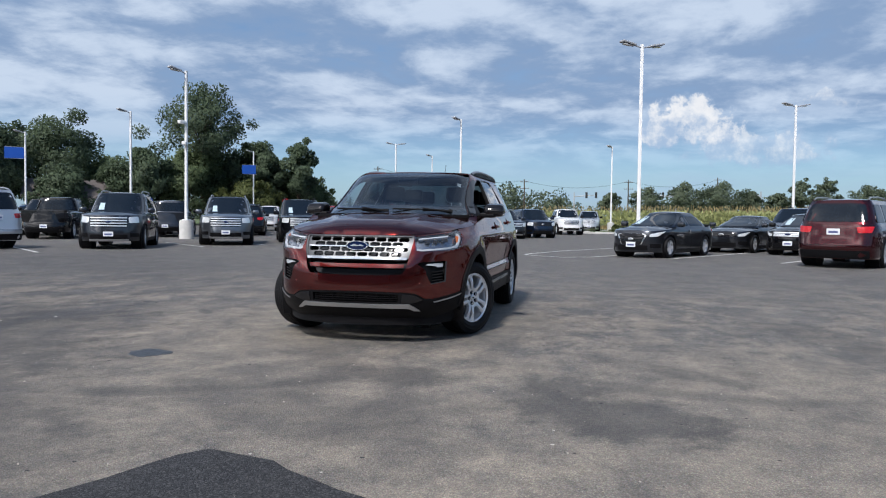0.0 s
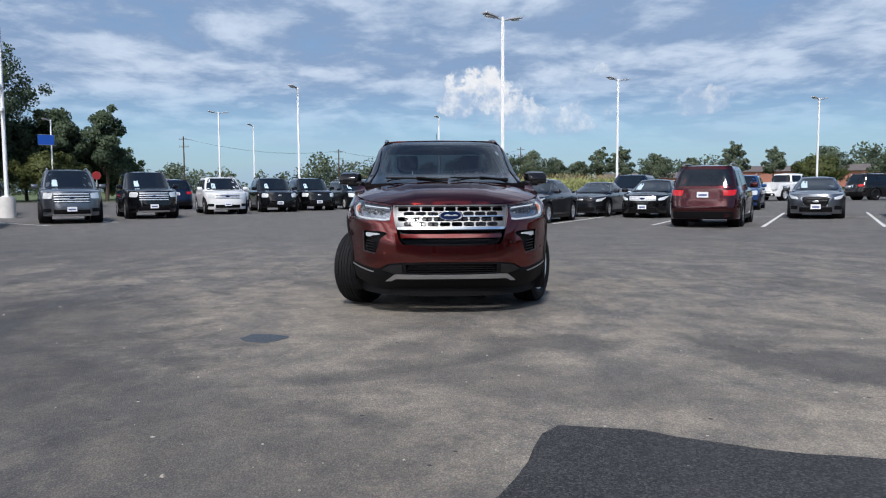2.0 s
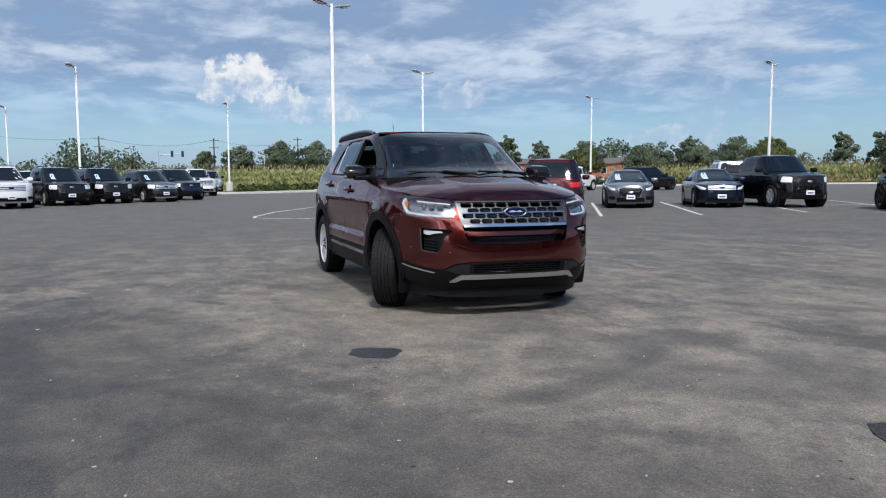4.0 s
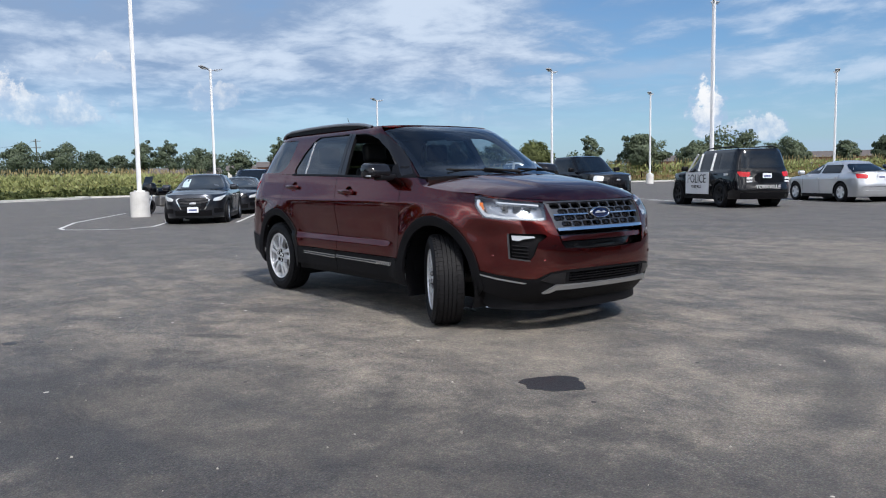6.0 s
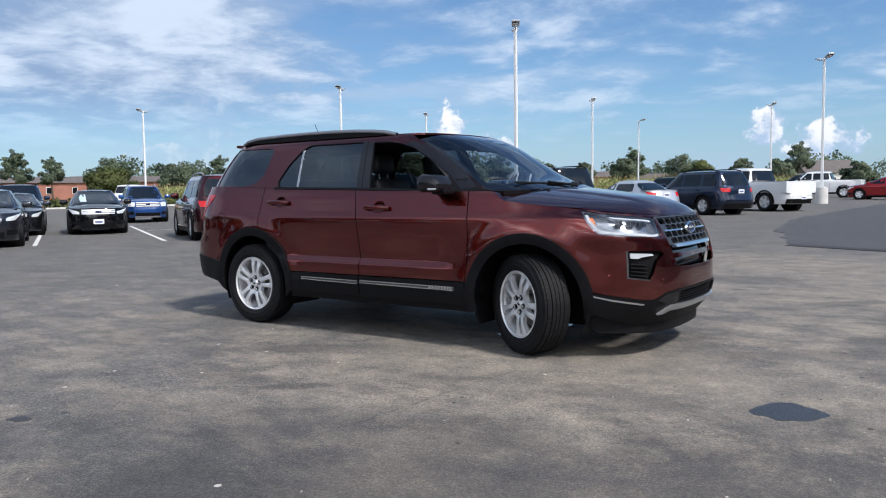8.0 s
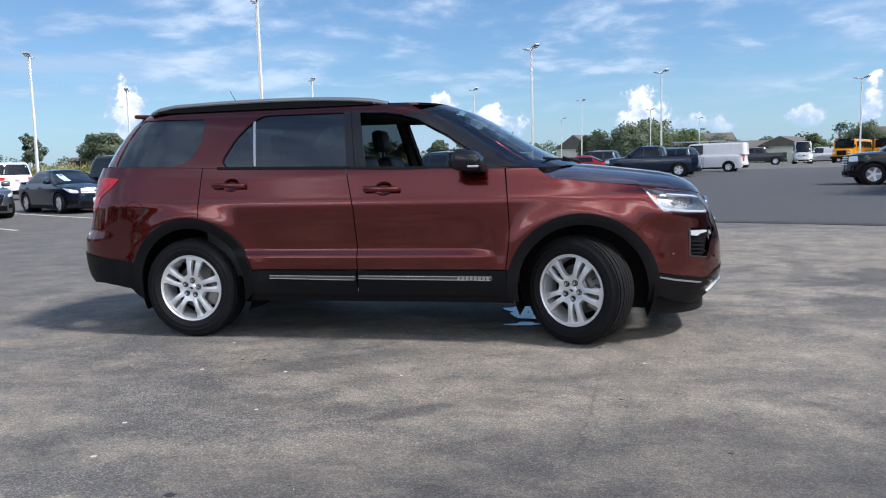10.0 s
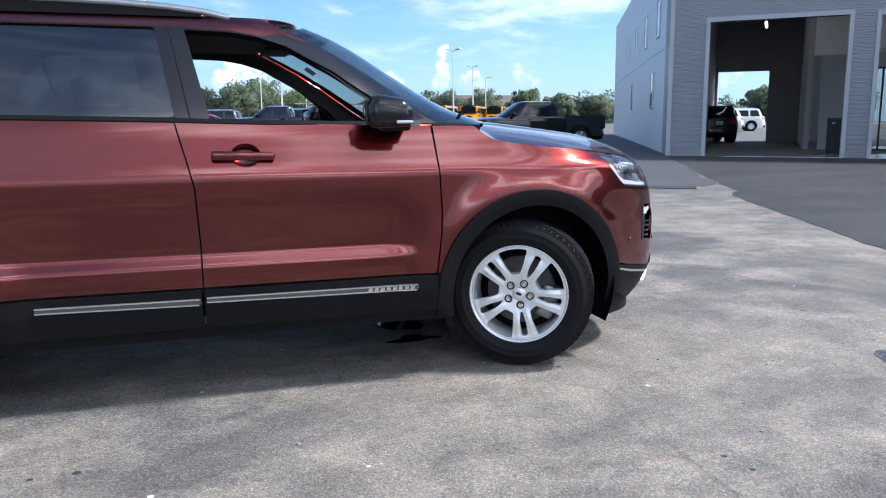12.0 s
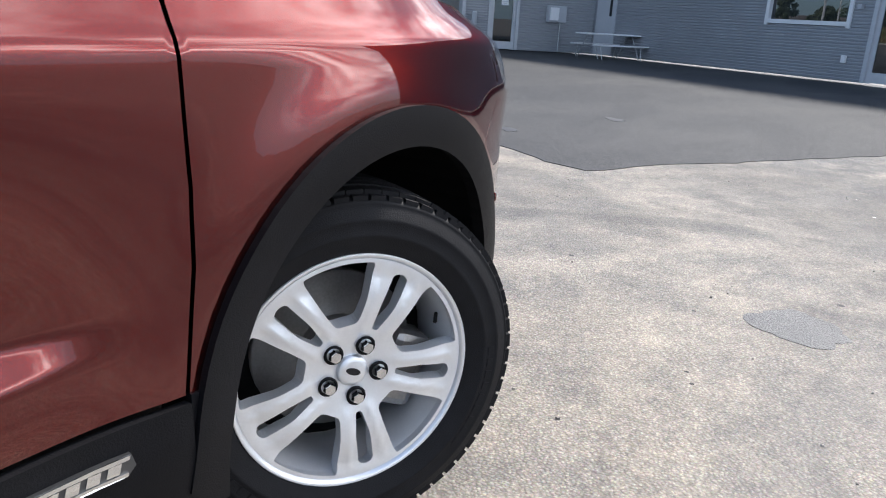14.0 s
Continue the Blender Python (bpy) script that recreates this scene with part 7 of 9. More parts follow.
    for mir in (False, True):
        mf = (lambda p: p) if not mir else flip_s
        # headlamp: bowl, projectors, light guide, amber reflector and lens
        pts = [mf(p) for p in hl]
        bowl = sheet_part("headlamp", LOW, pts, LAMP_BOWL, car, step=0.03, offset=-0.060, rim=0.0, label="clear headlamp with bright reflectors")
        sheet_part("lamp_surround", LOW, pts, LAMP_BOWL, bowl, holes=[fillet([mf((s * 0.965 + 0.035 * hl[6][0], z * 0.95 + 0.05 * 0.95)) for s, z in hl], 0.01)], step=0.03, offset=-0.018, rim=0.045)
        for y, z in ((-0.775, 0.962), (-0.705, 0.956), (-0.635, 0.950)):
            p = LOW(LOW.at_y(y, z), z)
            bm = bmesh.new()
            add_box(bm, (0.030, 0.056, 0.034), (0, 0, 0), 0.006)
            for q in (-0.014, 0.0, 0.014):
                add_box(bm, (0.036, 0.006, 0.036), (0.002, q, 0))
            bmesh.ops.transform(bm, matrix=pose(p.x - 0.052, p.y * (-1 if mir else 1), p.z, 0, 0, -24 if not mir else 24), verts=bm.verts)
            part("led_module", bm, GRILLE, bowl)
        guide = [(sp(1.865, 1.035), 1.035), (sp(1.900, 0.985), 0.985), (sp(1.955, 0.922), 0.922), (sp(1.995, 0.898), 0.898)] + nose_pts([(-0.820, 0.884), (-0.735, 0.878), (-0.60, 0.870), (-0.56, 0.878), (-0.565, 0.892), (-0.61, 0.886), (-0.735, 0.894), (-0.820, 0.902)]) + [(sp(1.998, 0.920), 0.920), (sp(1.968, 0.940), 0.940), (sp(1.918, 0.998), 0.998), (sp(1.885, 1.040), 1.040)]
        sheet_part("light_guide", LOW, [mf(p) for p in guide], LIGHT_BAR, bowl, step=0.03, offset=-0.020, rim=0.02)
        upper_guide = nose_pts([(-0.56, 0.990), (-0.60, 0.998), (-0.74, 1.016), (-0.80, 1.026), (-0.80, 1.012), (-0.74, 1.002), (-0.60, 0.984), (-0.565, 0.978)])
        sheet_part("upper_guide", LOW, [mf(p) for p in upper_guide], LIGHT_BAR, bowl, step=0.03, offset=-0.022, rim=0.02)
        amber = [(sp(1.888, 1.028), 1.028), (sp(1.935, 0.950), 0.950), (sp(1.962, 0.950), 0.950), (sp(1.925, 1.024), 1.024)]
        sheet_part("amber_reflector", LOW, [mf(p) for p in amber], AMBER, bowl, step=0.02, offset=-0.030, rim=0.015)
        lens = sheet_part("lens", LOW, pts, LAMP_LENS, bowl, step=0.03, offset=-0.002, rim=0.0)
        lens.visible_shadow = False
        # fog lamp pocket
        fp = [mf(p) for p in fillet(fog, 0.015)]
        pocket = sheet_part("fog_lamp_pocket", LOW, fp, TRIM, car, step=0.03, offset=-0.035, rim=0.0)
        dr = nose_pts([(-0.788, 0.756), (-0.665, 0.750), (-0.655, 0.738), (-0.73, 0.728), (-0.750, 0.716), (-0.786, 0.722)])
        sheet_part("running_light", LOW, [mf(p) for p in dr], LIGHT_BAR, pocket, step=0.02, offset=-0.012, rim=0.02, label="bright running light strip")
        ch = nose_pts([(-0.806, 0.772), (-0.799, 0.772), (-0.792, 0.590), (-0.692, 0.570), (-0.688, 0.562), (-0.799, 0.582)])
        sheet_part("bright_edge", LOW, [mf(p) for p in ch], GRILLE, pocket, step=0.02, offset=0.003, rim=0.01)
        for k in range(4):
            zz = 0.600 + 0.026 * k
            sl = nose_pts([(-0.785, zz), (-0.700, zz - 0.010), (-0.700, zz - 0.002), (-0.785, zz + 0.008)])
            sheet_part("slat", LOW, [mf(p) for p in sl], GLOSS, pocket, step=0.03, offset=-0.010, rim=0.018)
        # parking sensors
        for y, z in ((-0.60, 0.565), (-0.86, 0.600)):
            p = LOW(LOW.at_y(y, z), z)
            lathe_part("parking_sensor", [(0.0, 0.004), (0.010, 0.004), (0.0125, 0.0)], PAINT, bumper, 16, "X", m=pose(p.x + 0.001, p.y * (-1 if mir else 1), p.z, 0, 0, (-18 if y > -0.7 else -55) * (-1 if mir else 1)))
    # grille: dark back, pierced silver web, bars
    sheet_part("grille_back", LOW, grille, GLOSS, car, step=0.05, offset=-0.075, rim=0.0)
    web_out = nose_pts([(-0.505, 0.997), (-0.487, 0.812), (-0.2, 0.808)])
    web = web_out + [flip_s(p) for p in reversed(web_out)]
    holes = []
    for row, (zc, shift) in enumerate(((0.972, 0.0), (0.928, 0.5), (0.881, 0.0), (0.836, 0.5))):
        for k in range(-5, 6):
            y = (k + shift) * 0.108
            if abs(y) > 0.455 - 0.02 * (row > 1):
                continue
            hexa = [(y - 0.0515, zc), (y - 0.040, zc + 0.0192), (y + 0.040, zc + 0.0192), (y + 0.0515, zc), (y + 0.040, zc - 0.0192), (y - 0.040, zc - 0.0192)]
            holes.append(fillet(nose_pts(hexa), 0.006, 2))
    web_ob = sheet_part("grille_web", LOW, web, GRILLE, car, holes=holes, step=0.02, offset=-0.014, rim=0.022, label="silver honeycomb grille")
    fr = nose_pts([(-0.522, 1.006), (-0.497, 0.800), (-0.2, 0.795)])
    fr_in = nose_pts([(-0.504, 0.994), (-0.485, 0.815), (-0.2, 0.811)])
    sheet_part("grille_surround", LOW, fr + [flip_s(p) for p in reversed(fr)], GRILLE, car, holes=[fr_in + [flip_s(p) for p in reversed(fr_in)]], step=0.03, offset=-0.004, rim=0.03, label="bright grille surround")
    for z0, z1, mat, off, nm in ((0.783, 0.805, CHROME, 0.004, "grille_bar"), (0.712, 0.748, PAINT, -0.018, "body_colour_bar"), (0.899, 0.909, CHROME, -0.006, "grille_bar")):
        yb = 0.485 if z0 > 0.75 else 0.462
        b0 = nose_pts([(-yb, z1), (-yb + 0.004, z0), (-0.2, z0)])
        sheet_part(nm, LOW, b0 + [flip_s(p) for p in reversed(b0[:2])] if False else nose_pts([(-yb, z1), (-yb + 0.004, z0)]) + nose_pts([(y, z0) for y in (-0.25, 0.0, 0.25)]) + nose_pts([(yb - 0.004, z0), (yb, z1)]) + nose_pts([(y, z1) for y in (0.25, 0.0, -0.25)]), mat, car, step=0.03, offset=off, rim=0.03)
    pe = LOW(MIDS, 0.907)
    ring_b = lathe_part("badge", [(0.056, 0.012), (0.060, 0.018), (0.065, 0.016), (0.067, 0.0)], CHROME, car, 40, "X", "dark blue oval badge in a bright ring", m=pose(pe.x + 0.004, 0, pe.z) @ Matrix.Diagonal((1, 1.66, 0.66, 1)))
    lathe_part("badge_field", [(0.0, 0.012), (0.050, 0.011), (0.058, 0.010)], BADGE_BLUE, ring_b, 40, "X")
    for y0, z0, ww in ((0.0, 0.000, 0.074), (-0.018, 0.014, 0.020), (0.020, 0.012, 0.014)):
        box_part("badge_bar", (0.004, ww, 0.010), (0.0135, y0, z0), LIGHT_BAR, ring_b)
    # lower black fascia, intake and silver skid
    lf = [(sp(1.93, 0.480), 0.480)] + nose_pts([(-0.845, 0.458), (-0.70, 0.424), (-0.645, 0.426), (-0.565, 0.472), (-0.45, 0.486), (-0.2, 0.490)])
    lo = [(sp(1.93, 0.335), 0.335)] + nose_pts([(-0.80, 0.285), (-0.62, 0.235), (-0.3, 0.215)])
    fascia = list(reversed(lo)) + lf
    fascia = [lo[-1]] + list(reversed(lo[:-1])) + lf + [flip_s(p) for p in reversed(lf)] + [flip_s(p) for p in lo]
    intake = nose_pts([(-0.410, 0.470), (-0.405, 0.392), (-0.2, 0.388), (0.0, 0.388), (0.2, 0.388), (0.405, 0.392), (0.410, 0.470), (0.2, 0.476), (0.0, 0.477), (-0.2, 0.476)])
    fas = sheet_part("lower_fascia", LOW, fascia, TRIM, car, holes=[intake], step=0.035, offset=0.004, rim=0.03)
    sheet_part("intake_back", LOW, intake, GLOSS, car, step=0.05, offset=-0.06, rim=0.0)
    for k in range(4):
        z = 0.403 + 0.021 * k
        sheet_part("intake_slat", LOW, nose_pts([(-0.40, z), (-0.2, z), (0.0, z), (0.2, z), (0.40, z), (0.40, z + 0.008), (0.2, z + 0.008), (0.0, z + 0.008), (-0.2, z + 0.008), (-0.40, z + 0.008)]), TRIM, fas, step=0.04, offset=-0.012, rim=0.025)
    for k in range(7):
        y = -0.33 + 0.11 * k
        sheet_part("intake_post", LOW, nose_pts([(y - 0.004, 0.392), (y + 0.004, 0.392), (y + 0.004, 0.472), (y - 0.004, 0.472)]), TRIM, fas, step=0.04, offset=-0.022, rim=0.02)
    skid = nose_pts([(-0.585, 0.322), (-0.535, 0.326), (-0.495, 0.348), (-0.25, 0.350), (0.0, 0.350), (0.25, 0.350), (0.495, 0.348), (0.535, 0.326), (0.585, 0.322), (0.505, 0.384), (0.25, 0.380), (0.0, 0.379), (-0.25, 0.380), (-0.505, 0.384)])
    sheet_part("skid_strip", LOW, skid, SATIN, car, step=0.03, offset=0.022, rim=0.026, label="satin silver skid strip under the intake")
    for mir in (False, True):
        mf = (lambda p: p) if not mir else flip_s
        wing = nose_pts([(-0.625, 0.420), (-0.560, 0.462), (-0.445, 0.474), (-0.440, 0.392), (-0.520, 0.390)])
        sheet_part("corner_vane", LOW, [mf(p) for p in wing], GLOSS, fas, step=0.03, offset=0.010, rim=0.016)
        strake = [(sp(1.95, 0.462), 0.462)] + nose_pts([(-0.845, 0.436), (-0.70, 0.400), (-0.71, 0.392), (-0.848, 0.426)]) + [(sp(1.95, 0.453), 0.453)]
        sheet_part("bright_edge", LOW, [mf(p) for p in strake], SATIN, fas, step=0.03, offset=0.007, rim=0.006)
    # the deep rubber dam under the bumper, set back and upright
    def dam_skin(u, z):
        p = LOW(u, 0.34)
        return Vector((p.x - 0.075, p.y * 0.955, z))
    d0 = sp(1.94, 0.34)
    dam = [(d0, 0.36), (d0 + 0.01, 0.235), (d0 + 0.06, 0.185)] + [(LOW.at_y(y, 0.34), z) for y, z in ((-0.70, 0.178), (-0.35, 0.172), (0.0, 0.170))]
    dam += [flip_s(p) for p in reversed(dam[:-1])]
    sheet_part("air_dam", dam_skin, dam, TRIM, car, step=0.05, rim=0.03)

    # tail: liftgate, bumper
    def tail_pts(pts):
        return [(LOW.at_y(y, z, True), z) for y, z in pts]
    gate = tail_pts([(-0.574, 1.285), (-0.574, 0.80), (-0.3, 0.78), (0.0, 0.78), (0.3, 0.78), (0.574, 0.80), (0.574, 1.285), (0.3, 1.285), (0.0, 1.285), (-0.3, 1.285)])
    sheet_part("liftgate", LOW, gate, PAINT, car, step=0.06)
    rb = [(LOW.at_x(-1.85, 0.560), 0.560), (LOW.at_x(-2.2, 0.598), 0.598)] + tail_pts([(-0.574, 0.685), (-0.574, 0.775), (0.0, 0.77), (0.574, 0.775), (0.574, 0.685)])
    mid_r = LOW.xt - LOW.kr
    fr_s = lambda p: (2 * mid_r - p[0], p[1])
    lowb = [(LOW.at_x(-1.87, 0.36), 0.36), (LOW.at_x(-2.2, 0.40), 0.40)] + tail_pts([(-0.6, 0.38), (0.0, 0.37)])
    ring_b = rb[:2] + tail_pts([(-0.574, 0.632), (0.0, 0.632), (0.574, 0.632)]) + [fr_s(p) for p in reversed(rb[:2])] + [fr_s(p) for p in lowb[:3]] + list(reversed(lowb))
    sheet_part("rear_bumper", LOW, ring_b, TRIM, car, step=0.05, offset=0.008, rim=0.02)
    sheet_part("bumper_cover", LOW, tail_pts([(-0.60, 0.775), (-0.60, 0.64), (0.0, 0.64), (0.60, 0.64), (0.60, 0.775), (0.0, 0.775)]), PAINT, car, step=0.06, offset=0.003)

    # cabin skin with its window openings
    cx = CAB.at_x
    fw = [(-0.155, 1.628), (-0.066, 1.236), (0.835, 1.214), (0.690, 1.335), (0.515, 1.452), (0.310, 1.562), (0.180, 1.602), (0.05, 1.622)]
    rw = [(-1.130, 1.262), (-1.166, 1.312), (-1.080, 1.473), (-0.967, 1.597), (-0.884, 1.636), (-0.252, 1.634), (-0.184, 1.242)]
    qw = [(-1.955, 1.640), (-1.365, 1.630), (-1.372, 1.45), (-1.400, 1.365), (-1.480, 1.300), (-1.600, 1.276), (-2.125, 1.286), (-2.050, 1.484)]
    as_s = lambda pts: [(cx(x, z), z) for x, z in pts]
    win_f = fillet(as_s(fw), 0.025)
    win_r = fillet(as_s(rw), 0.035)
    win_q = fillet(as_s(qw), 0.035)
    edge_front = [(cx(x, z), z) for x, z in ((1.02, 1.204), (0.93, 1.26), (0.80, 1.345), (0.66, 1.440), (0.52, 1.525), (0.40, 1.590), (0.30, 1.640), (0.20, 1.694))]
    rear_edge = [(CAB.at_y(-0.60, 1.69, True), 1.69), (CAB.at_y(-0.66, 1.50, True), 1.50), (CAB.at_y(-0.72, 1.29, True), 1.29)]
    low_edge = [(cx(-2.05, 1.280), 1.280), (-1.4, 1.262), (-0.6, 1.243), (0.0, 1.228), (cx(0.5, 1.212), 1.212), (cx(0.9, 1.200), 1.200)]
    skin = edge_front + [(0.0, 1.696), (-0.6, 1.697), (-1.2, 1.697), (cx(-1.7, 1.696), 1.696)] + rear_edge + low_edge
    for mir in (False, True):
        cab = sheet_part("cabin_frame", CAB, skin, PAINT, car, holes=[win_f, win_r, win_q], step=0.035, rim=0.005, mirror=mir)
        grow = lambda pts, k: [(s + k * (s - sum(p[0] for p in pts) / len(pts)), z + k * (z - sum(p[1] for p in pts) / len(pts))) for s, z in pts]
        sheet_part("cabin_lining", CAB, skin, HEADLINER, cab, holes=[grow(win_f, 0.06), grow(win_r, 0.06), grow(win_q, 0.08)], step=0.06, offset=-0.045, rim=0.0, mirror=mir)
        for nm, pts, x_div in (("rear_window", win_r, True), ("quarter_window", win_q, False)):
            g = sheet_part(nm, CAB, pts, PRIVACY, cab, step=0.05, offset=-0.006, rim=0.0, mirror=mir, label="dark tinted window")
            g.visible_shadow = False
            if x_div:
                sheet_part("divider", CAB, [(-0.972, 1.600), (-0.912, 1.262), (-0.896, 1.262), (-0.956, 1.606)], SATIN, cab, step=0.05, offset=-0.001, rim=0.006, mirror=mir)
        # black pillar and weather strips
        pil = [(-0.262, 1.640), (-0.193, 1.238), (-0.050, 1.234), (-0.140, 1.636)]
        sheet_part("door_pillar", CAB, pil, GLOSS, cab, step=0.05, offset=0.0035, rim=0.004, mirror=mir)
        sheet_part("pillar_gap", CAB, [(-0.210, 1.640), (-0.134, 1.236), (-0.128, 1.236), (-0.204, 1.640)], TRIM, cab, step=0.05, offset=0.0042, rim=0.001, mirror=mir)
        for a, b, z0, z1 in ((-1.20, -0.19, 1.262, 1.240), (-0.19, 0.90, 1.240, 1.212)):
            strip = [(a, z0), (a, z0 - 0.016), (cx(b, z1), z1 - 0.016), (cx(b, z1), z1)]
            sheet_part("weather_strip", CAB, strip, TRIM, cab, step=0.05, offset=0.005, rim=0.008, mirror=mir)
        frame_o, frame_i = grow(win_f, 0.045), win_f
        sheet_part("window_frame", CAB, frame_o, TRIM, cab, holes=[grow(win_f, -0.012)], step=0.035, offset=0.0030, rim=0.035, mirror=mir)
        sheet_part("window_frame", CAB, grow(win_r, 0.030), TRIM, cab, holes=[win_r], step=0.035, offset=0.0030, rim=0.01, mirror=mir)
        sail = as_s([(1.005, 1.208), (0.93, 1.252), (0.80, 1.338), (0.70, 1.335), (0.66, 1.305), (0.70, 1.216)])
        sheet_part("mirror_sail", CAB, sail, TRIM, cab, step=0.04, offset=0.004, rim=0.02, mirror=mir)
        front_edge = [(0.835, 1.214), (0.690, 1.335), (0.515, 1.452), (0.310, 1.562), (0.180, 1.602)]
        trim = [(cx(x - 0.008, z), z) for x, z in front_edge] + [(cx(x + 0.100, z + 0.018), z + 0.018) for x, z in reversed(front_edge)]
        sheet_part("pillar_trim", CAB, trim, GLOSS, cab, step=0.03, offset=0.0045, rim=0.004, mirror=mir)
        inner = [(u - 0.002, z) for u, z in edge_front] + [(u - 0.120, z - 0.004) for u, z in reversed(edge_front)]
        sheet_part("pillar_lining", CAB, inner, HEADLINER, cab, step=0.05, offset=-0.010, rim=0.0, mirror=mir)
        # roof rail
        pts = [(-1.86, 1.688), (-1.80, 1.716), (-1.66, 1.737), (-1.30, 1.748), (-0.95, 1.752), (-0.65, 1.750), (-0.40, 1.743), (-0.20, 1.731), (-0.06, 1.716), (0.06, 1.691)]
        v, f = [], []
        for i, (x, z) in enumerate(pts):
            wd = 0.019
            y = -0.640 - 0.012 * (1 - (x / 1.9) ** 2)
            for dy, dz in ((-wd, -0.014), (-wd * 0.85, 0.008), (0, 0.016), (wd * 0.85, 0.008), (wd, -0.014)):
                v.append((x, (y + dy) * (-1 if mir else 1), z + dz))
        for i in range(len(pts) - 1):
            for j in range(5):
                q = (i * 5 + j, i * 5 + (j + 1) % 5, (i + 1) * 5 + (j + 1) % 5, (i + 1) * 5 + j)
                f.append(q if mir else tuple(reversed(q)))
        rail = piece("roof_rail", mesh_of("roof_rail", v, f, RAIL, smooth=True), car, "silver roof rail with a dark underside")
        v2 = [(x, (-0.640 - 0.012 * (1 - (x / 1.9) ** 2)) * (-1 if mir else 1) + o, zz) for x, z in pts[1:-1] for o, zz in ((-0.016, z - 0.014), (0.016, z - 0.014), (0.016, 1.690), (-0.016, 1.690))]
        f2 = [(i * 4 + j, i * 4 + (j + 1) % 4, (i + 1) * 4 + (j + 1) % 4, (i + 1) * 4 + j) for i in range(len(pts) - 3) for j in range(4)]
        piece("rail_base", mesh_of("rail_base", v2, f2, TRIM), rail)
        # hood hinge cover at the base of the windshield
        sheet_part("cowl_corner", LOW, [(0.95, 1.190), (0.95, 1.215), (1.10, 1.214), (1.155, 1.200), (1.10, 1.190)], TRIM, car, step=0.04, offset=-0.004, mirror=mir)
    # windshield across the middle
    midc = CAB.xc + CAB.kf
    fc = lambda p: (2 * midc - p[0], p[1])
    ws_side = [(s + 0.006, z) for s, z in edge_front]
    ws = [(s, z) for s, z in ws_side[:-1]] + [(CAB.at_y(-0.52, 1.676), 1.676), (CAB.at_y(-0.3, 1.684), 1.684), (midc, 1.686)]
    ws_low = [(CAB.at_y(y, 1.216), 1.216) for y in (-0.4, 0.0, 0.4)]
    ws_full = ws + [fc(p) for p in reversed(ws[:-1])] + list(reversed(ws_low))
    g = sheet_part("windshield", CAB, ws_full, WINDSHIELD, car, step=0.05, offset=-0.003, rim=0.0)
    g.visible_shadow = False
    wsi_side = [(s + 0.045, z) for s, z in edge_front[:-1]]
    wsi = wsi_side[1:] + [(CAB.at_y(-0.49, 1.640), 1.640), (midc, 1.646)]
    wsi = wsi + [fc(p) for p in reversed(wsi[:-1])] + [(CAB.at_y(y, 1.262), 1.262) for y in (0.4, 0.0, -0.4)]
    sheet_part("windshield_band", CAB, ws_full, GLOSS, g, holes=[wsi], step=0.05, offset=-0.0062, rim=0.0, label="black band round the windshield edge")
    sheet_part("inspection_sticker", CAB, [(CAB.at_y(y, z), z) for y, z in ((0.59, 1.575), (0.63, 1.56), (0.64, 1.52), (0.60, 1.535))], LIGHT_BAR, g, step=0.03, offset=-0.008, rim=0.0)
    rear_glass = [(s - 0.004, z) for s, z in rear_edge]
    midq = CAB.xt - CAB.kr
    rg = rear_glass + [(2 * midq - s, z) for s, z in reversed(rear_glass)]
    rgo = sheet_part("rear_glass", CAB, rg, PRIVACY, car, step=0.07, rim=0.0)
    rgo.visible_shadow = False
    # roof
    zr = 1.695
    ring_r = [(CAB(s, zr).x, CAB(s, zr).y) for s in np.linspace(CAB.xt - CAB.kr * 0.999, CAB.xc + CAB.kf * 0.999, 90)]
    ring_f = ring_r + [(x, -y) for x, y in reversed(ring_r[1:-1])]

    def crown(x, y):
        wx = CAB.width(zr)
        xe = (x + 0.82) / 1.26
        rr = min(1.0, (abs(xe) ** 3.2 + abs(y / wx) ** 2.6))
        return Vector((x, y, zr + 0.046 * (1 - rr)))
    sheet_part("roof", crown, ring_f, PAINT, car, step=0.06, rim=0.015)
    sheet_part("headliner", crown, ring_f, HEADLINER, car, step=0.12, offset=-0.05, rim=0.0)
    # spoiler and antenna
    bm = bmesh.new()
    add_box(bm, (0.26, 1.14, 0.030), (0, 0, 0), 0.012)
    for q in bm.verts:
        q.co.z -= 0.035 * q.co.y ** 2 + (0.02 if q.co.x < 0 else 0)
        q.co.x += 0.10 * q.co.y ** 2
    bmesh.ops.transform(bm, matrix=pose(-1.97, 0, 1.703, 0, 7, 0), verts=bm.verts)
    part("roof_spoiler", bm, PAINT, car)
    bm = bmesh.new()
    add_tube(bm, (-1.42, 0, 1.735), (-1.52, 0, 1.915), 0.004, 0.0025, 8)
    ant = part("antenna", bm, TRIM, car)
    lathe_part("antenna_foot", [(0.0, 0.03), (0.016, 0.02), (0.024, 0.0)], TRIM, ant, 16, "Z", m=pose(-1.415, 0, 1.722))
    hood_panel(car)
    # cowl, wipers, washer
    cw = [(x + 0.02, y) for x, y in [(1.155 + 0.19 * (1 - (t / 0.925) ** 2), t) for t in np.linspace(0.84, -0.84, 13)]] + [(1.02, -0.84), (1.14, -0.6), (1.22, 0), (1.14, 0.6), (1.02, 0.84)]
    sheet_part("cowl_panel", lambda x, y: Vector((x, y, 1.200 + 0.012 * (1 - (y / 0.9) ** 2))), cw, TRIM, car, step=0.08, rim=0.03)
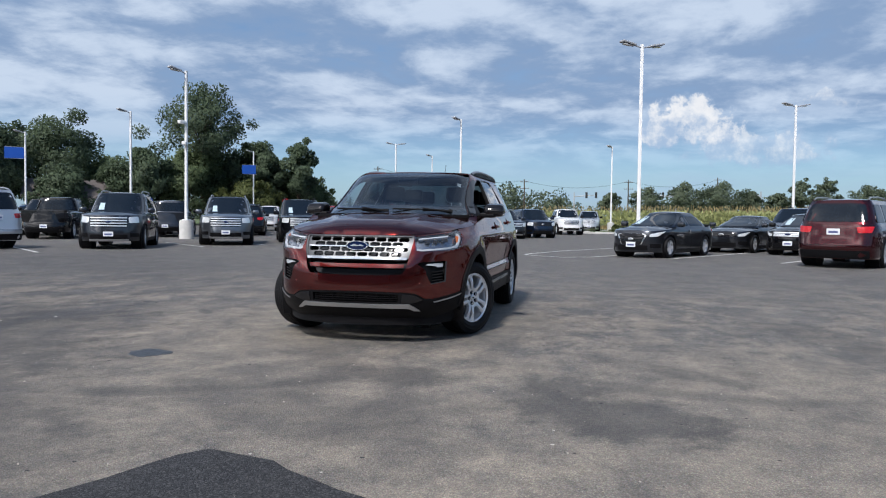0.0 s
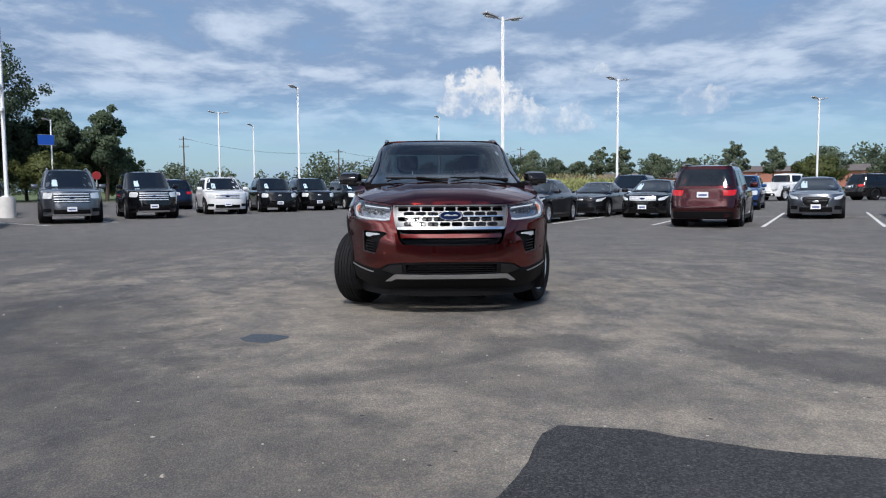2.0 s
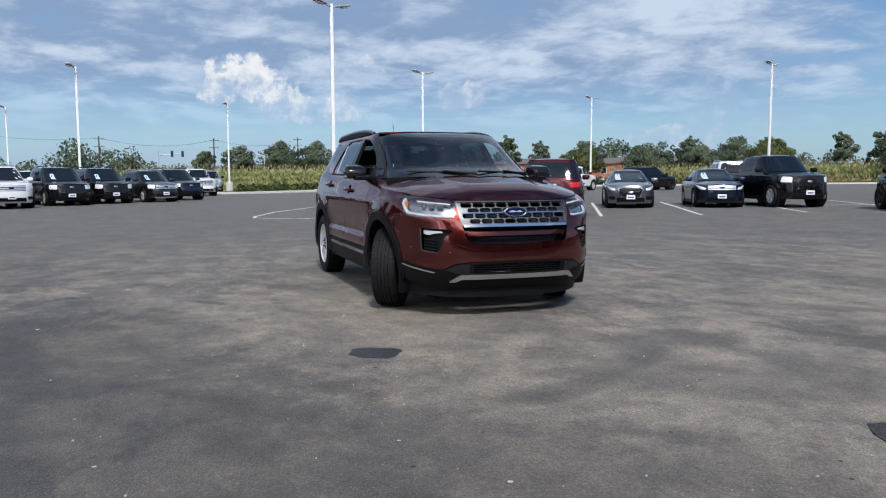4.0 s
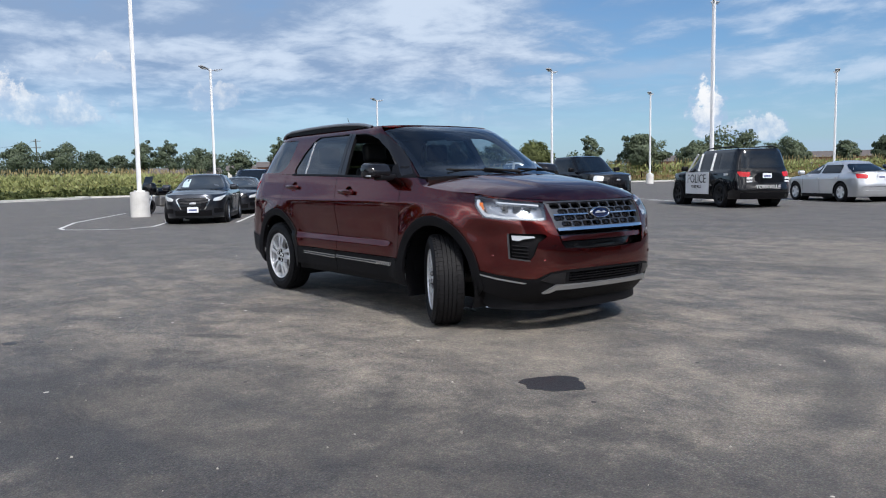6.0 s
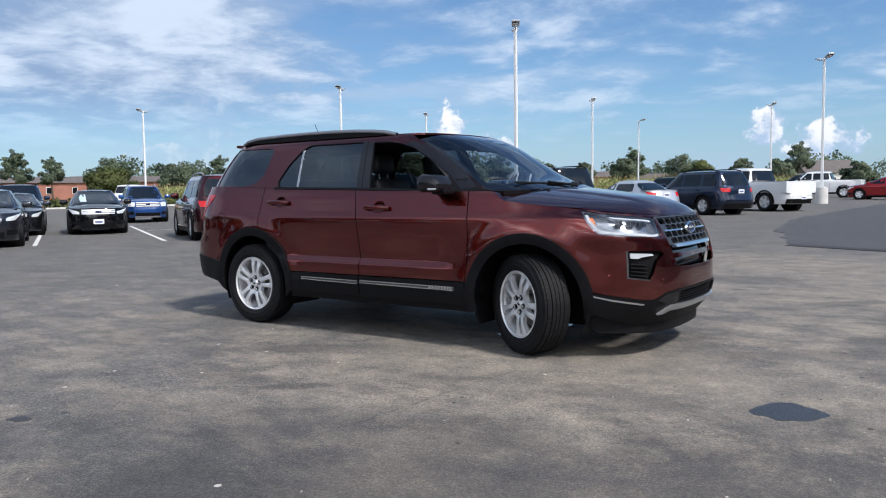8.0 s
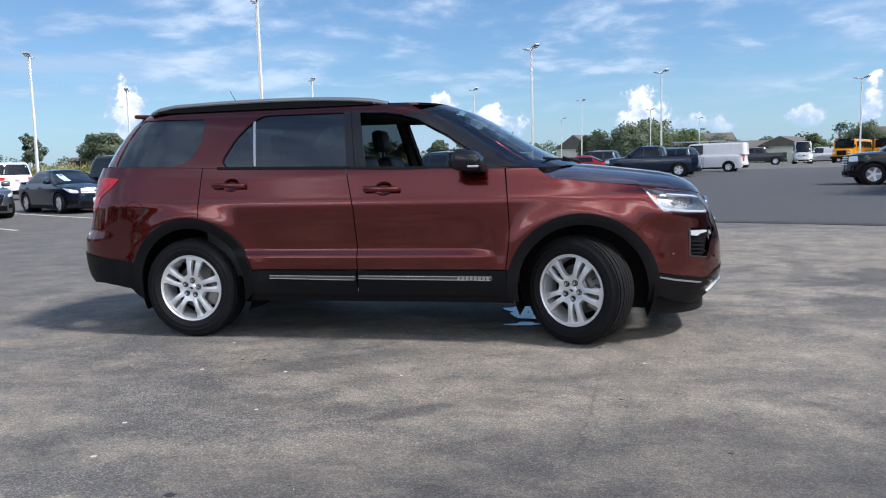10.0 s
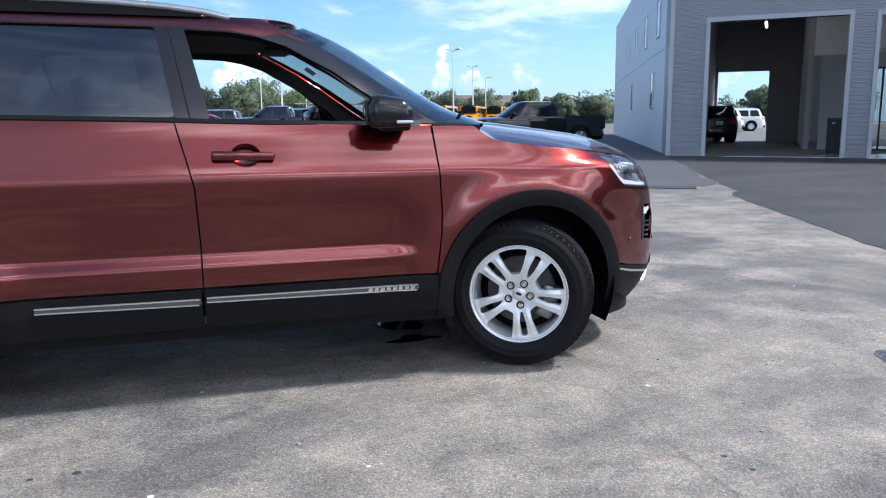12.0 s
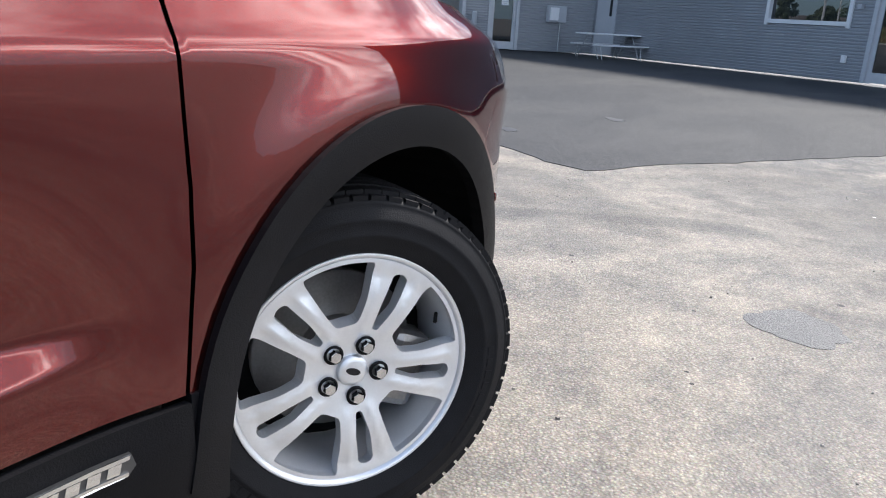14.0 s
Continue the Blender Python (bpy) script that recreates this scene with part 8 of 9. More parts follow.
    for y0, y1 in ((-0.62, 0.02), (0.05, 0.66)):
        bm = bmesh.new()
        pa, pb = CAB(CAB.at_y(y0, 1.252), 1.252), CAB(CAB.at_y(y1, 1.236), 1.236)
        add_tube(bm, (pa.x + 0.018, pa.y, pa.z + 0.012), (pb.x + 0.018, pb.y, pb.z + 0.012), 0.009, 0.011, 8)
        arm = part("wiper", bm, TRIM, car)
        bm = bmesh.new()
        add_tube(bm, (pb.x + 0.03, pb.y, pb.z), ((pa.x + pb.x) / 2 + 0.03, (pa.y + pb.y) / 2, (pa.z + pb.z) / 2 + 0.026), 0.011, 0.008, 8)
        part("wiper_arm", bm, TRIM, arm)
    # floor pan and inner body
    box_part("floor_pan", (4.3, 1.06, 0.10), (-0.15, 0, 0.40), TRIM, car)
    box_part("floor_pan", (1.75, 1.80, 0.06), (0.02, 0, 0.40), TRIM, car)
    box_part("engine_bay", (0.95, 1.0, 0.60), (1.62, 0, 0.68), TRIM, car, bevel=0.05)
    box_part("firewall", (0.08, 1.7, 0.75), (0.98, 0, 0.78), TRIM, car)
    box_part("luggage_floor", (1.2, 1.1, 0.06), (-1.75, 0, 0.75), LEATHER, car)
    # front suspension arm seen behind the wheel
    for s in (-1, 1):
        for x in (-1.43, 1.43):
            part("axle", add_tube(bmesh.new(), (x, s * 0.40, 0.37), (x, s * 0.80, 0.365), 0.05, n=12), STEEL, car)
            part("strut", add_tube(bmesh.new(), (x, s * 0.66, 0.40), (x - 0.03, s * 0.60, 0.84), 0.045, n=12), TRIM, car)
    # seats, dash, steering wheel
    def seat(x, y, wide=0.52, rest=True):
        st = new("seat")
        st.parent = car
        tagged(st, "black leather seat")
        bm = add_box(bmesh.new(), (0.52, wide, 0.16), (0.06, 0, 0), 0.05)
        part("cushion", bm, LEATHER, st, smooth=True)
        bm = add_box(bmesh.new(), (0.15, wide * 0.96, 0.62), (-0.24, 0, 0.36), 0.06, Matrix.Rotation(radians(-14), 4, "Y"))
        part("backrest", bm, LEATHER, st, smooth=True)
        for o in ((0.0,) if wide < 0.6 else (-0.4, 0.4)):
            bm = add_box(bmesh.new(), (0.10, 0.26, 0.19), (-0.375, o, 0.80), 0.04, Matrix.Rotation(radians(-8), 4, "Y"))
            head = part("headrest", bm, LEATHER, st, smooth=True)
            for dy in (-0.06, 0.06):
                part("headrest_post", add_tube(bmesh.new(), (-0.355, o + dy, 0.62), (-0.37, o + dy, 0.76), 0.006, n=6), CHROME, head)
        st.matrix_basis = pose(x, y, 0.66)
        return st
    seat(0.06, -0.40)
    seat(0.06, 0.40)
    seat(-0.88, 0.0, 1.24)
    seat(-1.62, 0.0, 1.05)
    bm = add_box(bmesh.new(), (0.42, 1.50, 0.34), (0.80, 0, 1.02), 0.09, segs=4)
    part("dashboard", bm, LEATHER, car, smooth=True)
    box_part("console", (0.9, 0.26, 0.24), (0.28, 0, 0.68), LEATHER, car, bevel=0.04)
    box_part("display", (0.03, 0.26, 0.17), (0.60, 0, 1.10), GLOSS, car, bevel=0.006)
    v, f = [], []
    for i in range(36):
        a = 2 * math.pi * i / 36
        for j in range(8):
            b = 2 * math.pi * j / 8
            r = 0.185 + 0.016 * math.cos(b)
            v.append((0.016 * math.sin(b), r * math.cos(a), r * math.sin(a)))
    for i in range(36):
        for j in range(8):
            f.append((i * 8 + j, i * 8 + (j + 1) % 8, ((i + 1) % 36) * 8 + (j + 1) % 8, ((i + 1) % 36) * 8 + j))
    sw = piece("steering_wheel", mesh_of("steering_wheel", v, f, LEATHER, smooth=True), car, m=pose(0.46, 0.40, 1.08, 0, -24, 0))
    part("wheel_hub", add_box(bmesh.new(), (0.05, 0.34, 0.07), (0.02, 0, 0), 0.02), LEATHER, sw)
    box_part("rear_view_mirror", (0.03, 0.24, 0.07), (0.52, 0, 1.58), GLOSS, car, bevel=0.012)
    for s in (-1, 1):
        part("sun_visor", add_box(bmesh.new(), (0.16, 0.42, 0.02), (0.36, s * 0.36, 1.635), 0.006), HEADLINER, car)
    # wheels
    for x, y, steer, right, ph in ((1.425, -0.855, -29, True, 63.0), (-1.4325, -0.855, 0, True, 81.0), (1.425, 0.855, -26, False, 40.0), (-1.4325, 0.855, 0, False, 10.0)):
        wh = wheel(pose(x, y, 0.3685, 0, 0, steer + (0 if right else 180)), steer, phase=ph, right=right)
        wh.parent = car
    return car


red_suv = build_suv()

# ---- parked vehicles ----
CAR_GLASS = plain("car_glass_dark", (0.006, 0.010, 0.016), 0.03, vary=0.1, spec=0.45)
HEADLIGHT = plain("headlight_glass", (0.82, 0.85, 0.88), 0.12, metal=0.3, vary=0.15, scale=30)
BRIGHT_BAR = plain("bright_bar", (0.72, 0.74, 0.77), 0.28, metal=0.55, vary=0.05, scale=20)
PLATE = plain("plate_white", (0.72, 0.74, 0.78), 0.5, vary=0.08, scale=30)
PAPER = plain("pale_paper", (0.45, 0.56, 0.62), 0.5, vary=0.15, scale=25)
PLATE_BAR = plain("plate_bar", (0.10, 0.12, 0.25), 0.5)
RIM_GREY = plain("rim_grey", (0.42, 0.43, 0.45), 0.35, metal=0.7, vary=0.1)
RIM_DARK = plain("rim_dark", (0.015, 0.015, 0.017), 0.35, metal=0.5, vary=0.1)
PAINTS = {n: car_paint(n + "_paint", c, metal=m, rough=r) for n, c, m, r in (("black", (0.003, 0.003, 0.004), 0.0, 0.3), ("charcoal", (0.040, 0.044, 0.054), 0.85, 0.30), ("silver", (0.60, 0.62, 0.65), 0.7, 0.32), ("white", (0.74, 0.75, 0.76), 0.0, 0.35), ("blue", (0.02, 0.07, 0.24), 0.5, 0.35), ("navy", (0.012, 0.022, 0.050), 0.8, 0.28), ("red", (0.26, 0.008, 0.012), 0.3, 0.33), ("brick_red", (0.058, 0.005, 0.008), 0.85, 0.26), ("grey", (0.16, 0.175, 0.20), 0.85, 0.30), ("bus_yellow", (0.72, 0.30, 0.01), 0.0, 0.35), ("bronze", (0.10, 0.085, 0.065), 0.6, 0.35))}
_wheels = {}


def simple_wheel(radius, dark, parent, m):
    """A plain road wheel: tyre, rim and five spokes, sharing meshes between vehicles."""
    key = (round(radius, 3), dark)
    if key not in _wheels:
        tw = 0.115
        r = radius
        ri = r * 0.66
        tv, tf = lathe([(ri, 0.09), (r * 0.80, tw), (r * 0.93, tw * 0.98), (r, tw * 0.72), (r, -tw * 0.72), (r * 0.93, -tw * 0.98), (r * 0.80, -tw), (ri, -0.085)], 28)
        rv, rf = lathe([(ri * 1.01, -0.088), (ri * 0.93, -0.085), (ri * 0.90, -0.045), (0.0, -0.040)], 28)
        sv, sf = [], []
        for i in range(5):
            a = 2 * math.pi * i / 5
            c, s = math.cos(a), math.sin(a)
            k = len(sv)
            for rr, w, y in ((0.03, 0.046, -0.075), (ri * 0.95, 0.044, -0.084)):
                for o, yy in ((-w, y), (w, y), (w, y + 0.03), (-w, y + 0.03)):
                    sv.append((rr * c - o * s, yy, rr * s + o * c))
            for q in ((0, 1, 5, 4), (1, 2, 6, 5), (3, 0, 4, 7)):
                sf.append(tuple(k + j for j in q))
        k = len(sv)
        for i in range(10):
            a = 2 * math.pi * i / 10
            sv.append((0.05 * math.cos(a), -0.082, 0.05 * math.sin(a)))
        sf.append(tuple(k + i for i in range(10)))
        rim_mat = RIM_DARK if dark else RIM_GREY
        _wheels[key] = (mesh_of("tyre", tv, tf, RUBBER, smooth=True), mesh_of("rim", rv, rf, RIM_DARK if dark else RIM_GREY, smooth=True), mesh_of("spokes", sv, sf, RIM_DARK if dark else ALLOY))
    t, r_, s_ = _wheels[key]
    w = new("wheel")
    w.parent, w.matrix_basis = parent, m
    piece("tyre", t, w)
    piece("rim", r_, w)
    piece("spokes", s_, w)
    return w


STYLES = {
    # length, width, height, wheelbase, front overhang, belt, hood, clearance, wheel radius, cowl x, roof front, roof rear, tail glass foot, deck
    "large_suv": (5.33, 2.07, 1.95, 3.11, 0.98, 1.22, 1.22, 0.27, 0.40, 1.02, 0.22, -2.28, -2.55, None),
    "suv": (4.95, 2.01, 1.79, 2.86, 0.92, 1.13, 1.10, 0.24, 0.375, 0.98, 0.25, -2.05, -2.38, None),
    "small_suv": (4.55, 1.85, 1.68, 2.70, 0.88, 1.08, 1.06, 0.22, 0.35, 0.96, 0.25, -1.85, -2.12, None),
    "sedan": (4.60, 1.83, 1.47, 2.68, 0.90, 0.97, 0.95, 0.18, 0.335, 1.06, 0.06, -1.02, -1.92, 1.04),
    "coupe": (4.95, 1.85, 1.40, 2.80, 1.00, 0.95, 0.90, 0.17, 0.34, 0.98, -0.08, -0.92, -1.88, 1.00),
    "pickup": (5.89, 2.03, 1.94, 3.69, 0.97, 1.28, 1.25, 0.30, 0.41, 1.35, 0.72, -0.80, -1.05, 1.28),
    "van": (5.98, 2.06, 2.12, 3.75, 1.02, 1.25, 1.18, 0.24, 0.35, 1.62, 0.95, -3.00, -3.08, None),
    "minibus": (6.2, 2.10, 2.65, 3.75, 1.02, 1.30, 1.20, 0.26, 0.36, 1.72, 1.15, -3.10, -3.18, None),
}


def vehicle(m, style, paint, label, category, group="parked vehicles", name=None, dark_rims=False, chrome=True, plate_front=False, grille="bar", trim_paint=None, windows=True, plain_rear=False):
    L, W, H, WB, FO, belt, hood, clear, wr, cowl, rf, rr, foot, deck = STYLES[style]
    hw, xn, xt = W / 2, WB / 2 + FO, WB / 2 + FO - L
    body_mat = PAINTS[paint]
    car = thing(name or style, m, label, category, group)
    n_top = hood - 0.10
    nose = soft_curve([(clear - 0.1, xn - 0.16), (clear + 0.05, xn - 0.04), (0.50, xn), (0.72, xn - 0.02), (n_top, xn - 0.07), (hood, xn - 0.20), (max(hood, belt) + 0.1, xn - 0.5)])
    tail = soft_curve([(clear - 0.1, xt + 0.16), (clear + 0.08, xt + 0.05), (0.55, xt), (0.75, xt + 0.05), (belt, xt + 0.12), (belt + 0.2, xt + 0.2)])
    wid = soft_curve([(clear - 0.1, hw - 0.08), (clear + 0.05, hw - 0.03), (0.6, hw - 0.01), (0.82, hw), (belt - 0.12, hw - 0.02), (belt, hw - 0.075), (belt + 0.2, hw - 0.2)])
    low = Shell(nose, tail, wid, WB / 2 - 0.25, -WB / 2 - 0.25, lambda z: 2.9, lambda z: 3.6, 1.2, 0.9)
    roof_z = H - 0.05
    wn = soft_curve([(belt - 0.05, cowl + 0.30), (belt, cowl + 0.22), (roof_z, rf), (roof_z + 0.1, rf - 0.15)])
    wt_ = soft_curve([(belt - 0.05, foot - 0.02), (belt, foot), (roof_z, rr), (roof_z + 0.1, rr + 0.1)])
    lean = 0.26 if style in ("sedan", "coupe") else (0.20 if style not in ("van", "minibus") else 0.10)
    wc = soft_curve([(belt - 0.05, hw - 0.06), (belt, hw - 0.075), (roof_z - 0.12, hw - 0.075 - lean * 0.8), (roof_z, hw - 0.10 - lean), (roof_z + 0.1, hw - 0.25 - lean)])
    xc, xr = rf - 0.45, max(rr + 0.25, foot + 0.3)
    xr = min(xr, xc - 0.2)
    cab = Shell(wn, wt_, wc, xc, xr, lambda z: 3.6, lambda z: 4.2, 1.0, 0.7)
    arch = wr + 0.065
    step = 0.11
    # top line of the body side: deck or belt, belt, then the edge of the hood
    hx = cowl + 0.05
    top = []
    mid_n, mid_t = low.xc + low.kf, low.xt - low.kr
    zt = belt if deck is None else deck
    top.append((mid_t, zt - 0.01))
    top.append((low.at_y(-hw * 0.55, zt, True), zt - 0.005))
    top.append((low.at_x(xt + 0.30, zt), zt))
    if deck is not None:
        top.append((foot + 0.05, deck))
    top += [(foot + 0.30 if deck is not None else -WB / 2, belt), (0.0, belt), (cowl - 0.1, belt - 0.01), (hx, min(belt, hood) - 0.03)]
    ze = hood - 0.09
    he = []
    for k in range(1, 5):
        x = hx + (xn - 0.45 - hx) * k / 4
        z = min(belt, hood) - 0.03 + (ze - min(belt, hood) + 0.03) * k / 4
        he.append((low.at_x(x, z), z))
    for y in (-0.72, -0.5, -0.25, 0.0):
        he.append((low.at_y(y * hw, ze - 0.01), ze - 0.01))
    top = sorted(top + he)
    bottom = [(mid_n, clear), (low.at_y(-hw * 0.6, clear), clear)]
    for cx in (WB / 2, -WB / 2):
        a = math.degrees(math.asin(max(-0.9, (clear - wr) / arch)))
        bottom += [(low.at_x(x, z), z) for x, z in arc(cx, wr, arch, a, 180 - a, 14)]
    bottom += [(low.at_y(-hw * 0.6, clear, True), clear), (mid_t, clear)]
    side = top + bottom
    for mir in (False, True):
        sheet_part("body_side", low, side, body_mat, car, step=step, rim=0.03, mirror=mir)
        # dark sill and arch edges
        sheet_part("sill", low, [(-WB / 2 + arch, clear + 0.10), (-WB / 2 + arch, clear - 0.03), (WB / 2 - arch, clear - 0.03), (WB / 2 - arch, clear + 0.10)], TRIM, car, step=0.2, offset=0.006, rim=0.02, mirror=mir)
        for cx in (WB / 2, -WB / 2):
            ring_o = arc(cx, wr, arch + (0.035 if style not in ("sedan", "coupe") else 0.006), -8, 188, 18) + list(reversed(arc(cx, wr, arch - 0.015, -8, 188, 18)))
            sheet_part("arch_edge", low, [(low.at_x(x, z), z) for x, z in ring_o], TRIM, car, step=0.12, offset=0.008, rim=0.04, mirror=mir)
            bm = bmesh.new()
            add_tube(bm, (cx, (hw - 0.10) * (1 if mir else -1), wr), (cx, (hw - 0.42) * (1 if mir else -1), wr), arch, n=20)
            part("arch_liner", bm, TRIM, car)
        # door seams and handles
        doors = [cowl - 0.22, (cowl - 0.22 + max(-WB / 2 + arch * 0.2, foot + 0.3)) / 2 + 0.05]
        if style not in ("coupe",):
            doors.append(max(-WB / 2 + arch * 0.35, foot + 0.15) if style != "pickup" else foot + 0.12)
        for x in doors:
            z0 = clear + 0.10 if abs(abs(x) - WB / 2) > arch else wr + math.sqrt(max(0, arch ** 2 - (abs(x) - WB / 2) ** 2))
            sheet_part("door_seam", low, [(x - 0.005, z0), (x + 0.005, z0), (x + 0.005, belt - 0.02), (x - 0.005, belt - 0.02)], TRIM, car, step=0.2, offset=0.002, rim=0.001, mirror=mir)
        for x in doors[1:]:
            p = low(x + 0.12, belt - 0.13)
            box_part("door_handle", (0.17, 0.035, 0.035), (p.x, (p.y - 0.01) * (-1 if mir else 1), p.z), TRIM if dark_rims else body_mat, car)
        # cabin side and its panes
        lz = belt - 0.02
        skin = [(cab.xt - cab.kr, lz), (cab.xt - cab.kr, roof_z), (cab.xt, roof_z), (cab.xc, roof_z), (cab.xc + cab.kf, roof_z), (cab.xc + cab.kf, lz), (cab.xc, lz), (cab.xt, lz)]
        sheet_part("cabin_side", cab, skin, body_mat, car, step=step, rim=0.0, mirror=mir)
        za, zb = belt + 0.035, roof_z - 0.11
        def pane(x0, x1, f0, f1, nm="side_window"):
            pts = [(cab.at_x(x0, za), za), (cab.at_x(x1, za), za), (cab.at_x(f1, zb), zb), (cab.at_x(f0, zb), zb)]
            pts = [p for i, p in enumerate(pts) if i == 0 or abs(p[0] - pts[i - 1][0]) + abs(p[1] - pts[i - 1][1]) > 1e-3]
            sheet_part(nm, cab, fillet(pts, 0.05, 3), CAR_GLASS, car, step=0.15, offset=0.006, rim=0.006, mirror=mir)
        bx = doors[1] + 0.02
        front_low, front_hi = wn(za) - 0.42, wn(zb) - 0.24
        pane(bx + 0.05, front_low, bx + 0.05, max(bx + 0.15, front_hi))
        if style in ("van",):
            pass
        elif style == "minibus":
            for k in range(3):
                x1 = bx - 0.05 - k * 1.0
                pane(x1 - 0.9, x1, x1 - 0.9, x1)
        elif style == "coupe":
            pane(wt_(za) + 0.55, bx - 0.05, wt_(zb) + 0.35, bx - 0.05)
        elif style == "sedan":
            pane(doors[2] - 0.05, bx - 0.05, wt_(zb) + 0.12, bx - 0.05)
        elif style == "pickup":
            pane(foot + 0.16, bx - 0.05, foot + 0.26, bx - 0.05)
        else:
            pane(doors[2] + 0.06, bx - 0.05, doors[2] + 0.10, bx - 0.05)
            pane(wt_(za) + 0.30, doors[2] - 0.06, wt_(zb) + 0.22, doors[2] - 0.06)
        # mirrors
        mx = front_low + 0.02
        bm = bmesh.new()
        add_box(bm, (0.16, 0.24, 0.17), (mx, (hw + 0.07) * (1 if mir else -1), belt + 0.08), 0.05)
        part("wing_mirror", bm, TRIM if (dark_rims or style in ("pickup", "van")) else body_mat, car, smooth=True)
        # lamps
        hz = ze - 0.06
        hl = [(low.at_x(xn - 0.42, hz), hz), (low.at_y(-hw * 0.86, hz - 0.19), hz - 0.19), (low.at_y(-hw * 0.60, hz - 0.20), hz - 0.20), (low.at_y(-hw * 0.57, hz - 0.01), hz - 0.01), (low.at_y(-hw * 0.80, hz + 0.015), hz + 0.015)]
        if style in ("sedan", "coupe"):
            hl = [(low.at_x(xn - 0.62, hz + 0.035), hz + 0.035), (low.at_x(xn - 0.42, hz - 0.06), hz - 0.06), (low.at_y(-hw * 0.80, hz - 0.13), hz - 0.13), (low.at_y(-hw * 0.60, hz - 0.14), hz - 0.14), (low.at_y(-hw * 0.62, hz - 0.06), hz - 0.06), (low.at_y(-hw * 0.84, hz + 0.005), hz + 0.005)]
        sheet_part("headlamp", low, fillet(hl, 0.03, 2), HEADLIGHT, car, step=0.08, offset=0.006, rim=0.01, mirror=mir)
        tz = belt - 0.06 if deck is None else deck - 0.06
        if style in ("pickup", "van", "minibus"):
            tl = [(low.at_x(xt + 0.16, tz), tz), (low.at_x(xt + 0.16, tz - 0.45), tz - 0.45), (low.at_y(-hw * 0.80, tz - 0.45, True), tz - 0.45), (low.at_y(-hw * 0.80, tz, True), tz)]
        else:
            tl = [(low.at_x(xt + 0.38, tz), tz), (low.at_x(xt + 0.26, tz - 0.16), tz - 0.16), (low.at_y(-hw * 0.56, tz - 0.17, True), tz - 0.17), (low.at_y(-hw * 0.52, tz - 0.02, True), tz - 0.02)]
        sheet_part("tail_lamp", low, fillet(tl, 0.02, 2), RED_LENS, car, step=0.1, offset=0.006, rim=0.01, mirror=mir)
        fogz = clear + 0.20
        fl = [(low.at_y(-hw * 0.86, fogz + 0.06), fogz + 0.06), (low.at_y(-hw * 0.86, fogz - 0.06), fogz - 0.06), (low.at_y(-hw * 0.62, fogz - 0.06), fogz - 0.06), (low.at_y(-hw * 0.62, fogz + 0.07), fogz + 0.07)]
        sheet_part("fog_lamp_pocket", low, fillet(fl, 0.02, 2), TRIM, car, step=0.1, offset=0.005, rim=0.01, mirror=mir)
        for cx, st in ((WB / 2, 0), (-WB / 2, 0)):
            simple_wheel(wr, dark_rims, car, pose(cx, (hw - 0.125) * (1 if mir else -1), wr, 0, 0, 180 if mir else 0))
        if style in ("large_suv", "suv", "small_suv"):
            v = []
            pts = [(rf - 0.25, roof_z + 0.02), (rf - 0.5, roof_z + 0.075), ((rf + rr) / 2, roof_z + 0.095), (rr + 0.4, roof_z + 0.075), (rr + 0.15, roof_z + 0.02)]
            bm = bmesh.new()
            yy = (hw - 0.16 - lean) * (1 if mir else -1)
            for (x1, z1), (x2, z2) in zip(pts, pts[1:]):
                add_tube(bm, (x1, yy, z1), (x2, yy, z2), 0.022, n=6)
            part("roof_rail", bm, TRIM if dark_rims or paint in ("black", "navy") else SATIN, car)
    front = lambda pts: [(low.at_y(y * hw, z), z) for y, z in pts]
    back = lambda pts: [(low.at_y(y * hw, z, True), z) for y, z in pts]
    fill = lambda f, y, z0, z1: f([(-y, z1), (-y, z0), (-y / 2, z0), (0, z0), (y / 2, z0), (y, z0), (y, z1), (y / 2, z1), (0, z1), (-y / 2, z1)])
    gz1 = ze - 0.05
    gz0 = gz1 - (0.35 if style in ("large_suv", "pickup") else (0.16 if style in ("sedan", "coupe") else 0.22))
    if grille == "slim":
        # a wide six-sided mouth in a bright rim
        gz0, gz1 = clear + 0.26, ze - 0.12
        mouth = lambda q: front([(-0.50 * q, gz1 - 0.03), (-0.40 * q, gz1 + 0.012 * q), (0, gz1 + 0.016 * q), (0.40 * q, gz1 + 0.012 * q), (0.50 * q, gz1 - 0.03), (0.36 * q, gz0 - 0.012 * q), (0, gz0 - 0.014 * q), (-0.36 * q, gz0 - 0.012 * q)])
        g = sheet_part("grille", low, mouth(0.96), GLOSS, car, step=0.12, offset=0.006, rim=0.012, label="dark six-sided grille")
        sheet_part("grille_rim", low, mouth(1.04), CHROME, g, holes=[mouth(0.95)], step=0.12, offset=0.012, rim=0.012)
        for k in range(3):
            z = gz0 + (k + 0.7) * (gz1 - gz0) / 3.6
            sheet_part("grille_bar", low, fill(front, 0.36 + 0.03 * k, z - 0.010, z + 0.010), TRIM, g, step=0.15, offset=0.014, rim=0.01)
    else:
        g = sheet_part("grille", low, fill(front, 0.54, gz0, gz1), GLOSS, car, step=0.12, offset=0.006, rim=0.012, label="dark grille")
    if chrome:
        rows = 4 if style in ("large_suv", "pickup") else 3
        for k in range(rows):
            z = gz0 + (k + 0.5) * (gz1 - gz0) / rows
            sheet_part("grille_bar", low, fill(front, 0.53, z - 0.020, z + 0.020), BRIGHT_BAR, g, step=0.15, offset=0.020, rim=0.014)
